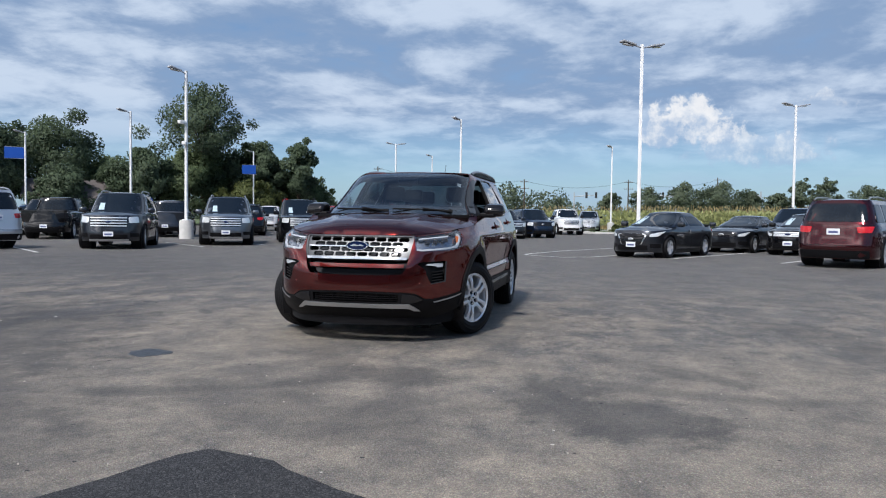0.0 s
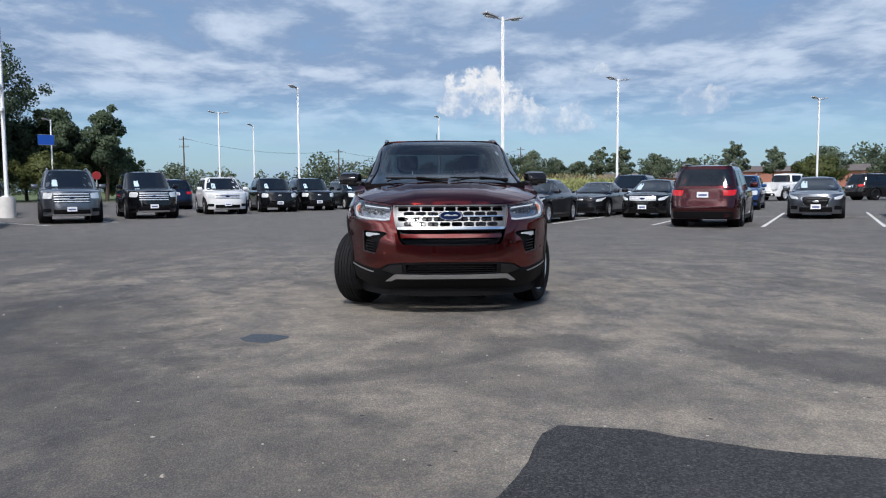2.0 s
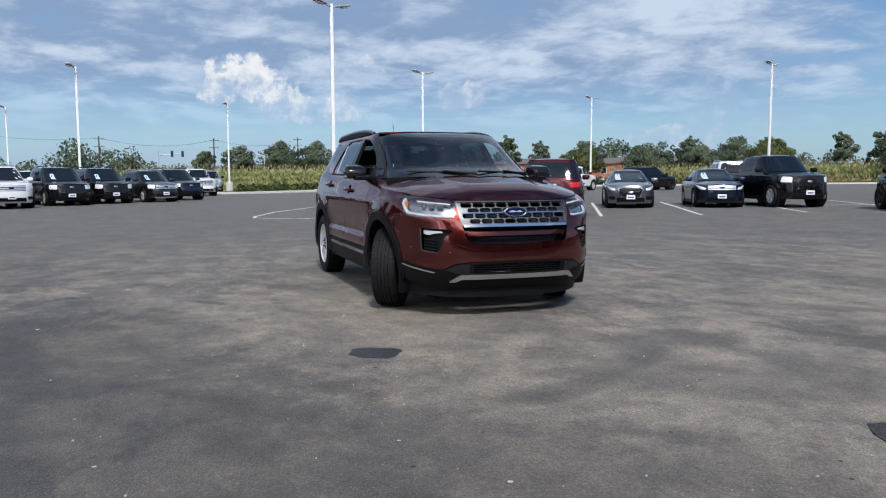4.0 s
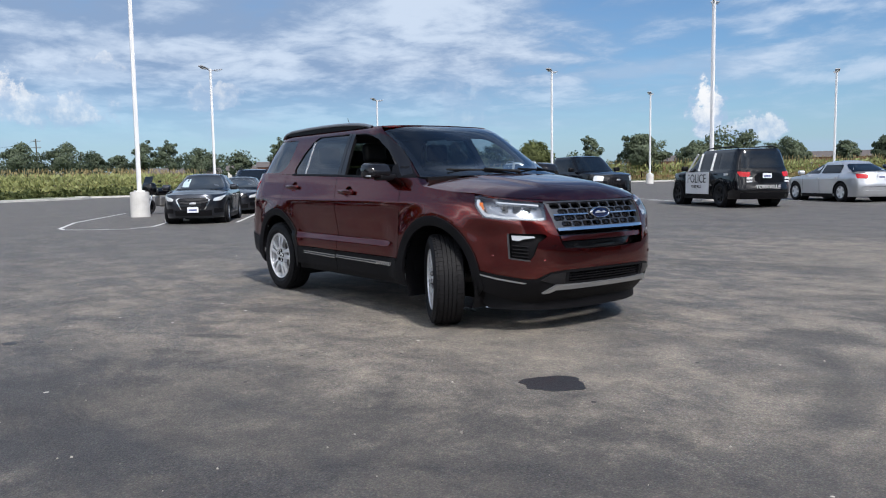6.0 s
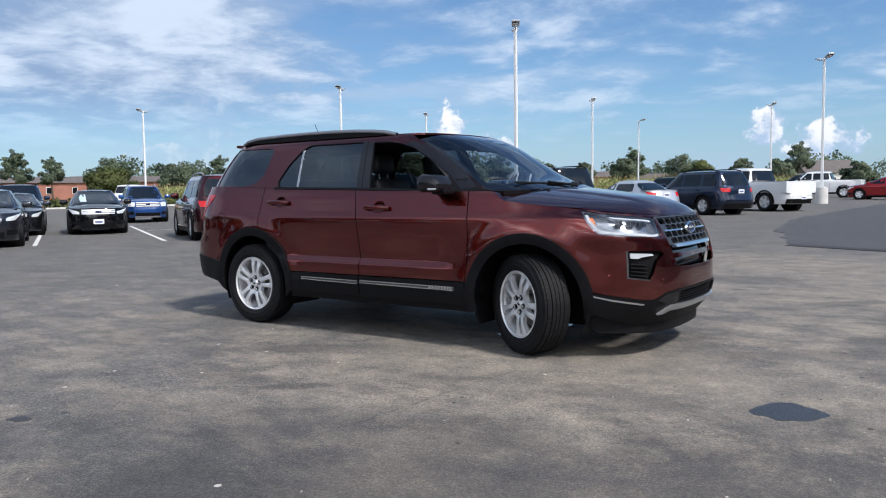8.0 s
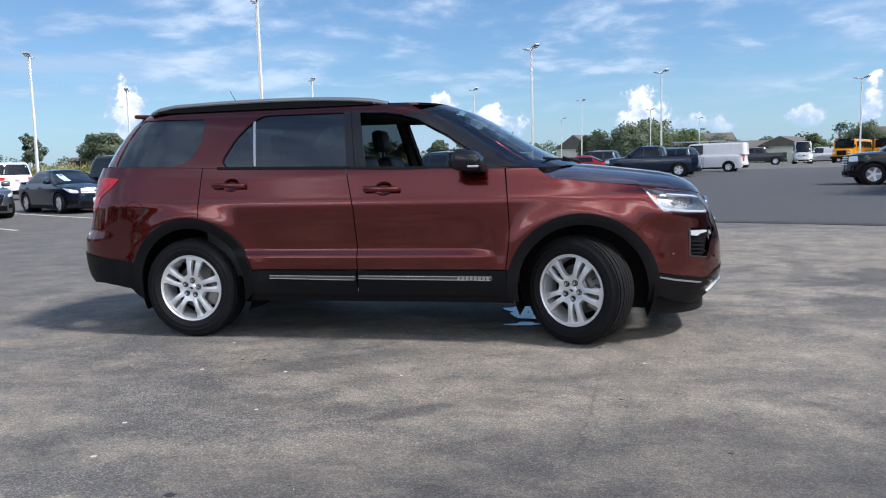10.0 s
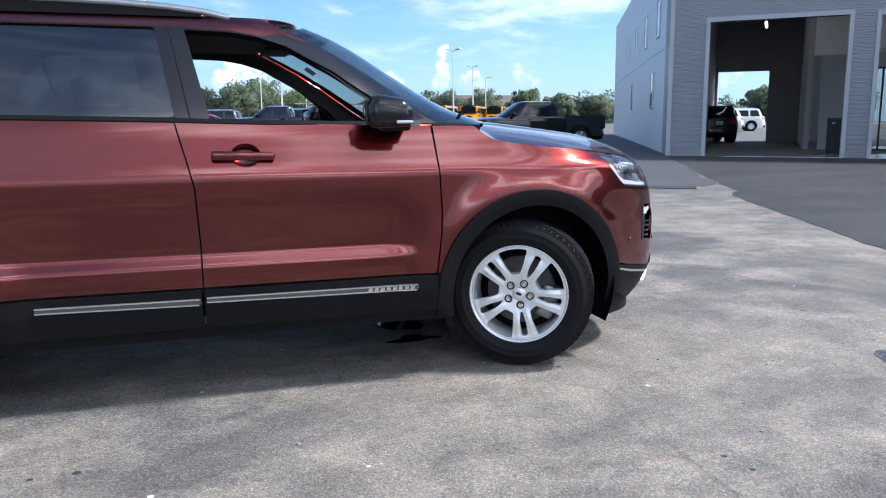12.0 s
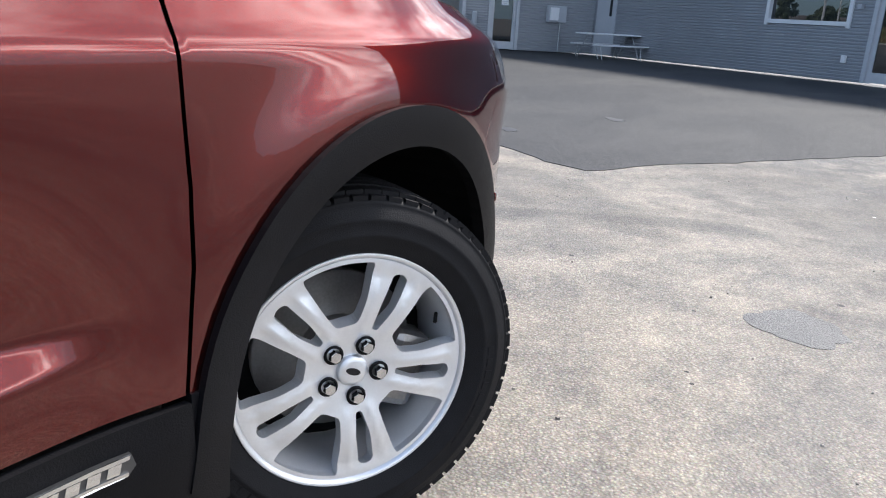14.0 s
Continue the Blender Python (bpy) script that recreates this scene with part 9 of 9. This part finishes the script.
    sheet_part("lower_intake", low, fill(front, 0.55, clear + 0.06, clear + 0.22), TRIM, car, step=0.15, offset=0.006, rim=0.012)
    if style in ("large_suv", "suv", "small_suv", "pickup"):
        sheet_part("skid_plate", low, fill(front, 0.58, clear + 0.005, clear + 0.07), SATIN if chrome else TRIM, car, step=0.15, offset=0.014, rim=0.014)
    p = low(mid_n, gz0 + (gz1 - gz0) * 0.5)
    lathe_part("badge", [(0.0, 0.012), (0.05, 0.010), (0.06, 0.0)], BADGE_BLUE if chrome else SATIN, car, 20, "X", m=pose(p.x + 0.022, 0, p.z) @ Matrix.Diagonal((1, 1.6, 0.7, 1)))
    if plate_front:
        z = clear + 0.24
        p = low(mid_n, z)
        pl = box_part("number_plate", (0.012, 0.31, 0.155), (p.x + 0.02, 0, z), PLATE, car)
        box_part("bar", (0.004, 0.22, 0.055), (p.x + 0.028, 0, z - 0.01), PLATE_BAR, pl)
    if not plain_rear:
        z = belt - 0.20 if deck is None else (deck - 0.17 if style != "pickup" else 0.58)
        p = low(mid_t, z)
        pl = box_part("number_plate", (0.012, 0.31, 0.155), (p.x - 0.02, 0, z), PLATE, car)
        box_part("bar", (0.004, 0.22, 0.055), (p.x - 0.028, 0, z - 0.01), PLATE_BAR, pl)
    sheet_part("rear_bumper", low, fill(back, 0.80, clear + 0.02, clear + 0.22), TRIM if style not in ("sedan", "coupe") else body_mat, car, step=0.15, offset=0.012, rim=0.02)
    sheet_part("tailgate_seam", low, fill(back, 0.76, clear + 0.34, clear + 0.352), TRIM, car, step=0.15, offset=0.003, rim=0.002)
    # hood
    edge = [low(s, z) for s, z in top if s >= low.at_x(hx, belt) - 0.01 and low(s, z).x >= hx - 0.01]
    right = [(q.x, q.y) for q in edge]
    out = right + [(x, -y) for x, y in reversed(right[:-1])]
    ex = sorted((q.x, -q.y, q.z) for q in edge)
    ax, ay, az = [e[0] for e in ex], [e[1] for e in ex], [e[2] for e in ex]

    def crown(x, y):
        ye, zz = float(np.interp(x, ax, ay)), float(np.interp(x, ax, az))
        t = min(1.1, abs(y) / max(ye, 0.05))
        up = 0.085 * (1 - smooth(xn - 0.55, xn - 0.10, x) * 0.9)
        return Vector((x, y, zz + up * (1 - t ** 2.6)))
    sheet_part("hood", crown, out, body_mat, car, step=step, rim=0.03)
    box_part("cowl", (0.5, W * 0.84, 0.10), (cowl + 0.05, 0, min(belt, hood) - 0.06), TRIM, car)
    # deck, bed
    if style in ("sedan", "coupe"):
        pts = [(x, -(hw - 0.10)) for x in (xt + 0.35, (xt + foot) / 2, foot + 0.25)]
        dk = pts + [(x, -y) for x, y in reversed(pts)] + [(xt + 0.16, hw * 0.6), (xt + 0.13, 0), (xt + 0.16, -hw * 0.6)]
        sheet_part("deck_lid", lambda x, y: Vector((x, y, deck - 0.004 + 0.03 * (1 - (y / hw) ** 2))), dk, body_mat, car, step=step, rim=0.03)
    if style == "pickup":
        bl = foot - (xt + 0.12)
        box_part("bed_floor", (bl, W * 0.80, 0.06), (foot - bl / 2, 0, 0.78), TRIM, car)
        box_part("bed_front", (0.06, W * 0.84, 0.5), (foot - 0.03, 0, 1.03), body_mat, car)
        box_part("tailgate", (0.09, W * 0.84, 0.52), (xt + 0.16, 0, 1.02), body_mat, car, bevel=0.015)
        for s in (-1, 1):
            box_part("bed_rail", (bl, 0.13, 0.50), (foot - bl / 2, s * (hw - 0.145), 1.035), body_mat, car, bevel=0.02)
            box_part("rail_cap", (bl, 0.14, 0.025), (foot - bl / 2, s * (hw - 0.145), 1.295), TRIM, car, bevel=0.008)
            box_part("running_board", (1.9, 0.16, 0.05), (0.2, s * (hw - 0.06), clear + 0.06), SATIN if chrome else TRIM, car, bevel=0.015)
    # roof and panes front and rear
    rp = [(cab(s, roof_z).x, cab(s, roof_z).y) for s in np.linspace(cab.xt - cab.kr * 0.999, cab.xc + cab.kf * 0.999, 40)]
    ro = rp + [(x, -y) for x, y in reversed(rp[1:-1])]
    rx, rl = (rf + rr) / 2, (rf - rr) / 2

    def dome(x, y):
        q = min(1.0, abs((x - rx) / (rl + 0.02)) ** 3 + abs(y / max(0.3, wc(roof_z))) ** 2.6)
        return Vector((x, y, roof_z + 0.05 * (1 - q)))
    sheet_part("roof", dome, ro, body_mat, car, step=0.14, rim=0.02)
    wz0, wz1 = belt + 0.02, roof_z - 0.035
    yb, yt = 0.84 * wc(wz0), 0.80 * wc(wz1)
    wpts = [(-yb, wz0), (-yb * 0.5, wz0), (0, wz0), (yb * 0.5, wz0), (yb, wz0), (yt, wz1), (yt * 0.5, wz1), (0, wz1), (-yt * 0.5, wz1), (-yt, wz1)]
    g = sheet_part("windshield", cab, fillet([(cab.at_y(y, z), z) for y, z in wpts], 0.05, 2), CAR_GLASS, car, step=0.12, offset=0.007, rim=0.008)
    if plate_front and style != "pickup":
        # price sheet stuck inside the windshield
        za, zb, ya = wz0 + 0.06, wz0 + 0.30, -0.70 * yb
        sheet_part("price_sheet", cab, [(cab.at_y(y, z), z) for y, z in ((ya, za), (ya + 0.19, za), (ya + 0.17, zb), (ya + 0.02, zb))], PAPER, g, step=0.15, offset=0.009, rim=0.001, label="pale paper price sheet")
    if style not in ("van",):
        rz0, rz1 = (belt + 0.05, roof_z - 0.09)
        yb, yt = 0.80 * wc(rz0), 0.80 * wc(rz1)
        rpts = [(yb, rz0), (0, rz0), (-yb, rz0), (-yt, rz1), (0, rz1), (yt, rz1)]
        sheet_part("rear_window", cab, fillet([(cab.at_y(y, z, True), z) for y, z in rpts], 0.05, 2), CAR_GLASS, car, step=0.12, offset=0.007, rim=0.008)
    box_part("underbody", (L * 0.86, W * 0.72, 0.16), (xn - L / 2, 0, clear + 0.08), TRIM, car)
    return car


def parked(style, x, y, heading, paint, label, category="car", **more):
    return vehicle(on_ground(x, y, heading), style, paint, label, category, **more)


def set_at(style, x, y, heading, dx):
    """Centre of a vehicle whose nose or tail end (dx metres from its middle) stands at x, y."""
    a = radians(heading)
    return x - dx * math.cos(a), y - dx * math.sin(a)


def nose_at(style, x, y, heading, paint, label, **more):
    L, W, H, WB, FO = STYLES[style][:5]
    cx, cy = set_at(style, x, y, heading, WB / 2 + 0.1)
    return parked(style, cx, cy, heading, paint, label, **more)


def tail_at(style, x, y, heading, paint, label, **more):
    L, W, H, WB, FO = STYLES[style][:5]
    cx, cy = set_at(style, x, y, heading, -WB / 2 - 0.1)
    return parked(style, cx, cy, heading, paint, label, **more)


# display row to the south-west, noses to the drive
nose_at("large_suv", -13.7, -14.05, 26, "charcoal", "dark charcoal large sport utility vehicle with a wide chrome grille", category="sport utility vehicle", plate_front=True)
nose_at("large_suv", -18.5, -12.45, 26, "grey", "steel grey large sport utility vehicle with a wide chrome grille", category="sport utility vehicle", plate_front=True)
nose_at("large_suv", -22.6, -11.0, 26, "black", "black large sport utility vehicle with a wide chrome grille", category="sport utility vehicle", plate_front=True)
nose_at("suv", -27.6, -9.2, 22, "white", "white sport utility vehicle with a silver grille", category="sport utility vehicle", plate_front=True)
nose_at("suv", -30.8, -7.3, 20, "black", "black sport utility vehicle with a dark grille", category="sport utility vehicle", plate_front=True, chrome=False)
nose_at("suv", -33.2, -5.6, 20, "black", "black sport utility vehicle with a dark grille", category="sport utility vehicle", plate_front=True, chrome=False, dark_rims=True)
nose_at("small_suv", -34.9, -3.35, 24, "charcoal", "charcoal small sport utility vehicle", category="sport utility vehicle", plate_front=True)
nose_at("suv", -38.2, -2.0, 22, "navy", "dark blue sport utility vehicle with a plain dark grille", category="sport utility vehicle", chrome=False)
nose_at("pickup", -49.0, -0.7, 14, "white", "white crew cab pickup at the end of the row", category="pickup")
parked("large_suv", -12.4, -19.1, 250, "silver", "silver white large sport utility vehicle", category="sport utility vehicle")
parked("pickup", -27.0, -27.5, 20, "bronze", "dark bronze crew cab pickup", category="pickup")
parked("pickup", -33.0, -24.5, 20, "black", "black crew cab pickup", category="pickup", chrome=False)
parked("pickup", -38.5, -21.5, 20, "charcoal", "charcoal crew cab pickup", category="pickup")
parked("pickup", -47.0, -24.0, 20, "white", "white crew cab pickup with chrome wheels", category="pickup")
parked("pickup", -44.0, -17.5, 200, "red", "bright red crew cab pickup", category="pickup")
parked("small_suv", -35.5, -36.0, 30, "blue", "bright blue small sport utility vehicle", category="sport utility vehicle")
parked("sedan", -40.0, -33.0, 30, "charcoal", "charcoal sedan in a far row", category="sedan")
for st, x, y, h, c, lab in (("pickup", -28.5, -21.0, 205, "charcoal", "charcoal crew cab pickup in the second row"), ("suv", -33.5, -19.0, 205, "black", "black sport utility vehicle in the second row"), ("suv", -38.8, -15.2, 205, "navy", "dark blue sport utility vehicle in the second row"), ("small_suv", -43.0, -12.6, 25, "white", "white small sport utility vehicle in the second row"), ("suv", -47.5, -10.0, 25, "charcoal", "charcoal sport utility vehicle in the second row"), ("pickup", -23.0, -23.5, 205, "black", "black crew cab pickup in the second row")):
    parked(st, x, y, h, c, lab, category="pickup" if st == "pickup" else "sport utility vehicle")
for x, y, h, c, lab in ((-60.2, 0.4, 2, "silver", "silver crew cab pickup with a chrome grille"), (-60.5, -4.6, 2, "white", "white crew cab pickup in a far row"), (-61.0, -9.2, 2, "silver", "silver crew cab pickup in a far row"), (-61.5, -14.0, 2, "white", "white crew cab pickup in a far row"), (-62.0, -19.0, 4, "charcoal", "charcoal crew cab pickup in a far row")):
    nose_at("pickup", x, y, h, c, lab, category="pickup", plate_front=True)

# double row to the north-west
nose_at("sedan", -16.0, 3.3, -29, "charcoal", "dark grey small sedan with an oval grille, backed into its stall", category="sedan", plate_front=True, grille="slim", chrome=False)
nose_at("coupe", -21.4, 6.7, -29, "charcoal", "dark grey two-door coupe with a sloping nose", category="coupe", chrome=False)
nose_at("suv", -27.5, 9.9, -29, "navy", "dark sport utility vehicle behind the coupe", category="sport utility vehicle")
nose_at("sedan", -19.7, 8.6, -29, "black", "black sedan with a slim chrome grille", category="sedan", plate_front=True)
tail_at("suv", -12.9, 8.3, 151, "brick_red", "dark red sport utility vehicle parked nose in", category="sport utility vehicle")
nose_at("small_suv", -26.8, 15.3, -29, "blue", "bright blue small sport utility vehicle", category="sport utility vehicle")
nose_at("sedan", -16.9, 13.7, -29, "grey", "silver grey older sedan facing the drive", category="sedan", plate_front=True, grille="slim", chrome=False)
nose_at("sedan", -15.4, 16.6, -29, "navy", "dark blue sedan with a wide chrome-edged grille", category="sedan", plate_front=True)
nose_at("pickup", -13.9, 18.9, -15, "black", "black crew cab pickup with a black grille", category="pickup", plate_front=True, chrome=False)
tail_at("sedan", -6.3, 23.9, 151, "silver", "silver sedan parked nose in", category="sedan")
tail_at("suv", -4.3, 26.6, 151, "navy", "dark blue sport utility vehicle parked nose in", category="sport utility vehicle")
tail_at("pickup", -2.8, 30.8, 151, "white", "white crew cab pickup with a ladder rack", category="pickup")
parked("pickup", -45.5, 27.0, 120, "white", "white crew cab pickup across the far aisle", category="pickup")
tail_at("suv", -42.0, 30.5, 100, "black", "black sport utility vehicle across the far aisle", category="sport utility vehicle", dark_rims=True)
parked("large_suv", -30.0, 29.0, 151, "white", "white large van-like sport utility vehicle behind the row", category="sport utility vehicle")
parked("sedan", -16.5, 30.5, 151, "charcoal", "dark sedan in the second row", category="sedan")
parked("small_suv", -20.5, 36.0, 151, "navy", "dark small sport utility vehicle in the second row", category="sport utility vehicle")

# far rows to the north
parked("pickup", -5.2, 57.0, 178, "white", "white work pickup with a service bed", category="pickup")
parked("sedan", -0.3, 50.5, 170, "red", "bright red sedan parked in the far row", category="sedan")
parked("suv", 0.5, 57.0, 165, "charcoal", "dark sport utility vehicle behind the red sedan", category="sport utility vehicle")
parked("pickup", 4.4, 44.0, 168, "navy", "dark blue crew cab pickup parked across", category="pickup")
parked("suv", 5.6, 49.2, 150, "charcoal", "dark sport utility vehicle behind the pickup", category="sport utility vehicle")
parked("van", 8.9, 54.3, 162, "white", "white cargo van with a roof ladder rack", category="van", plain_rear=True)
parked("minibus", 24.5, 92.0, -100, "white", "white passenger minibus parked in the far row", category="minibus")
parked("pickup", 13.6, 26.6, 171, "black", "black crew cab pickup with bright wheels beside the building", category="pickup", group="")
parked("suv", 24.4, 29.2, 66, "charcoal", "dark sport utility vehicle inside the open bay", category="sport utility vehicle", group="")
for x, y, h, c, st in ((33.5, 44.0, 150, "white", "suv"), (37.0, 46.5, 150, "silver", "suv"), (41.0, 49.0, 150, "white", "suv"), (-9.0, 72.0, 160, "charcoal", "suv"), (30.0, 105.0, 170, "silver", "van"), (18.0, 84.0, 170, "charcoal", "pickup"), (-14.0, 62.0, 160, "silver", "suv"), (-20.0, 66.0, 160, "black", "suv")):
    parked(st, x, y, h, c, f"{c} {'van' if st == 'van' else 'pickup' if st == 'pickup' else 'sport utility vehicle'} in a far row", category="van" if st == "van" else "pickup" if st == "pickup" else "sport utility vehicle")


def rack_on(x, y, heading, w, l, z):
    r = thing("ladder_rack", on_ground(x, y, heading, z), "light metal ladder rack on the vehicle roof", "ladder rack", "ladder racks")
    for s in (-1, 1):
        part("side_rail", add_tube(bmesh.new(), (-l / 2, s * w / 2, 0.16), (l / 2, s * w / 2, 0.16), 0.025, n=6), SATIN, r)
        for k in (-0.4, 0.0, 0.4):
            part("post", add_tube(bmesh.new(), (k * l, s * w / 2, 0.0), (k * l, s * w / 2, 0.16), 0.02, n=6), SATIN, r)
    for k in (-0.45, -0.15, 0.15, 0.45):
        part("cross_bar", add_tube(bmesh.new(), (k * l, -w / 2, 0.16), (k * l, w / 2, 0.16), 0.02, n=6), SATIN, r)


rack_on(8.5, 54.4, 162, 1.5, 3.6, 2.10)


def police_suv():
    cx, cy = set_at("large_suv", -7.9, 19.1, 151, -1.62)
    car = vehicle(on_ground(cx, cy, 151), "large_suv", "black", "black and white police sport utility vehicle parked nose in", "police car", name="police_car", dark_rims=True, chrome=False, plate_front=False)
    L, W, H, WB, FO, belt, hood, clear, wr, cowl = STYLES["large_suv"][:10]
    hw = W / 2
    for s in (-1, 1):
        bm = bmesh.new()
        for x0, x1, tx in ((-0.02, 0.84, 0.0), (-0.88, -0.04, 0.0)):
            add_box(bm, (x1 - x0, 0.012, belt - 0.46), ((x0 + x1) / 2, s * (hw + 0.006), (belt + 0.36) / 2), 0.004)
        part("door_panel", bm, PAINTS["white"], car, "white door panels")
        for x in (-0.93, -0.03, 0.78):
            w = 0.055 if x < 0.5 else 0.045
            a, b = (x, s * (hw - 0.070), belt - 0.02), (x - (0.42 if x > 0.5 else 0.0), s * (hw - 0.232), H - 0.15)
            part("door_pillar", add_tube(bmesh.new(), a, b, w, w * 0.8, 4), PAINTS["white"], car, "white window pillar")
        add = pose(0.0, s * (hw + 0.016), 0.93, 90, 0, 0 if s < 0 else 180)
        text_part("POLICE", 0.42, PAINTS["black"], car, add, label="black lettering on the doors")
        text_part("YORKVILLE", 0.15, PAINTS["black"], car, pose(0.0, s * (hw + 0.016), 0.66, 90, 0, 0 if s < 0 else 180), label="black lettering on the doors")
        box_part("spot_lamp", (0.12, 0.10, 0.10), (1.0, s * (hw + 0.02), belt + 0.10), TRIM, car, bevel=0.03)
        box_part("number_bar", (0.28, 0.006, 0.07), (-1.95, s * (hw - 0.035), 1.08), PAINTS["white"], car)
    xt = WB / 2 + FO - L
    text_part("YORKVILLE", 0.17, PAINTS["white"], car, pose(xt - 0.012, 0, 0.66, 90, 0, -90), label="white lettering on the bumper")
    for y, w in ((0.62, 0.20), (-0.66, 0.14)):
        box_part("decal_bar", (0.006, w, 0.07), (xt + 0.05, y, 0.94), PAINTS["white"], car)
        box_part("decal_bar", (0.006, w, 0.05), (xt + 0.05, y, 0.84), PAINTS["white"], car)
    return car


police_suv()


def school_bus(m, label):
    b = thing("school_bus", m, label, "school bus", "school buses")
    Y, T = PAINTS["bus_yellow"], TRIM
    bm = add_box(bmesh.new(), (9.0, 2.4, 2.0), (-1.2, 0, 1.75), 0.22, segs=4)
    part("body", bm, Y, b, smooth=False)
    bm = add_box(bmesh.new(), (1.5, 2.0, 0.85), (3.95, 0, 1.12), 0.16, segs=3)
    part("hood", bm, Y, b)
    box_part("windshield", (0.06, 2.0, 0.85), (3.30, 0, 2.12), CAR_GLASS, b, bevel=0.02)
    box_part("route_board", (0.06, 1.9, 0.26), (3.30, 0, 2.66), T, b, bevel=0.01)
    box_part("grille", (0.06, 1.0, 0.55), (4.70, 0, 1.15), T, b, bevel=0.02)
    box_part("bumper", (0.18, 2.3, 0.26), (4.75, 0, 0.62), T, b, bevel=0.03)
    for s in (-1, 1):
        box_part("headlamp", (0.05, 0.26, 0.2), (4.70, s * 0.78, 1.18), HEADLIGHT, b, bevel=0.02)
        for k in range(9):
            box_part("side_window", (0.72, 0.04, 0.62), (2.4 - k * 0.86, s * 1.2, 2.15), CAR_GLASS, b)
        for z in (1.05, 1.45, 1.75):
            box_part("side_band", (8.6, 0.03, 0.05), (-1.2, s * 1.21, z), T, b)
        for x in (3.5, -3.2):
            simple_wheel(0.5, True, b, pose(x, s * 1.05, 0.5, 0, 0, 180 if s > 0 else 0))
        box_part("warning_lamp", (0.05, 0.2, 0.12), (3.33, s * 0.8, 2.66), AMBER, b)
        box_part("mirror", (0.08, 0.16, 0.34), (4.2, s * 1.3, 1.9), T, b, bevel=0.03)
    return b


bus = school_bus(on_ground(30.5, 94.5, -118), "yellow school bus parked in a far row")
copy_thing(bus, on_ground(35.6, 97.0, -118))
copy_thing(bus, on_ground(40.4, 100.0, -118))


def motorcycle(m):
    b = thing("motorcycle", m, "dark touring motorcycle parked behind the lamp base", "motorcycle")
    for x in (-0.75, 0.75):
        simple_wheel(0.31, True, b, pose(x, 0.0, 0.31))
    bm = add_box(bmesh.new(), (0.62, 0.30, 0.30), (0.10, 0, 0.86), 0.10, segs=3)
    part("tank", bm, PAINTS["black"], b, smooth=True)
    bm = add_box(bmesh.new(), (0.62, 0.32, 0.14), (-0.42, 0, 0.80), 0.05, segs=3)
    part("seat", bm, LEATHER, b, smooth=True)
    bm = add_box(bmesh.new(), (0.50, 0.36, 0.40), (0.05, 0, 0.50), 0.06)
    part("engine", bm, STEEL, b)
    bm = add_box(bmesh.new(), (0.40, 0.56, 0.50), (0.62, 0, 0.98), 0.16, segs=3)
    part("fairing", bm, PAINTS["black"], b, smooth=True)
    bm = add_box(bmesh.new(), (0.05, 0.46, 0.34), (0.66, 0, 1.30), 0.02, Matrix.Rotation(radians(-25), 4, "Y"))
    part("windscreen", bm, CAR_GLASS, b)
    part("handlebar", add_tube(bmesh.new(), (0.42, -0.42, 1.12), (0.42, 0.42, 1.12), 0.018, n=8), TRIM, b)
    for s in (-1, 1):
        part("fork", add_tube(bmesh.new(), (0.75, s * 0.11, 0.31), (0.50, s * 0.11, 1.05), 0.028, n=8), CHROME, b)
        bm = add_box(bmesh.new(), (0.55, 0.24, 0.34), (-0.75, s * 0.36, 0.62), 0.07, segs=3)
        part("saddle_bag", bm, PAINTS["black"], b, smooth=True)
        part("exhaust", add_tube(bmesh.new(), (0.0, s * 0.22, 0.30), (-1.05, s * 0.24, 0.34), 0.045, n=10), CHROME, b)
        box_part("mirror", (0.04, 0.16, 0.09), (0.46, s * 0.42, 1.26), TRIM, b, bevel=0.02)
    return b


motorcycle(on_ground(-24.3, 4.9, -70))


# banners hung on the far lamp posts and a stop sign
def banner(x, y, z, turn, colour, label):
    b = thing("pole_banner", on_ground(x, y, turn, z), label, "banner", "pole banners")
    box_part("cloth", (1.45, 0.02, 0.95), (0.82, 0, 0), colour, b)
    for k in range(3):
        box_part("bar", (1.1 - 0.2 * k, 0.006, 0.10), (0.82, -0.014, 0.26 - 0.24 * k), PAINTS["white"], b)
    for zz in (-0.48, 0.48):
        part("bracket", add_tube(bmesh.new(), (0, 0, zz), (1.55, 0, zz), 0.015, n=6), MAT["lamp_head"], b)


banner(-46.9, -46.2, 6.2, -50, MAT["blue_panel"], "blue and white banner on a lamp post")
banner(-66.5, -34.6, 6.0, -50, MAT["blue_panel"], "blue and white banner on a lamp post")
sign = thing("stop_sign", on_ground(-56.0, -26.6, 15), "red octagonal road sign seen beyond the parked vehicles", "road sign")
part("post", add_tube(bmesh.new(), (0, 0, 0), (0, 0, 2.4), 0.035, n=8), MAT["trim_grey"], sign)
part("plate", add_tube(bmesh.new(), (0.03, 0, 2.4), (0.06, 0, 2.4), 0.36, n=8), PAINTS["red"], sign)
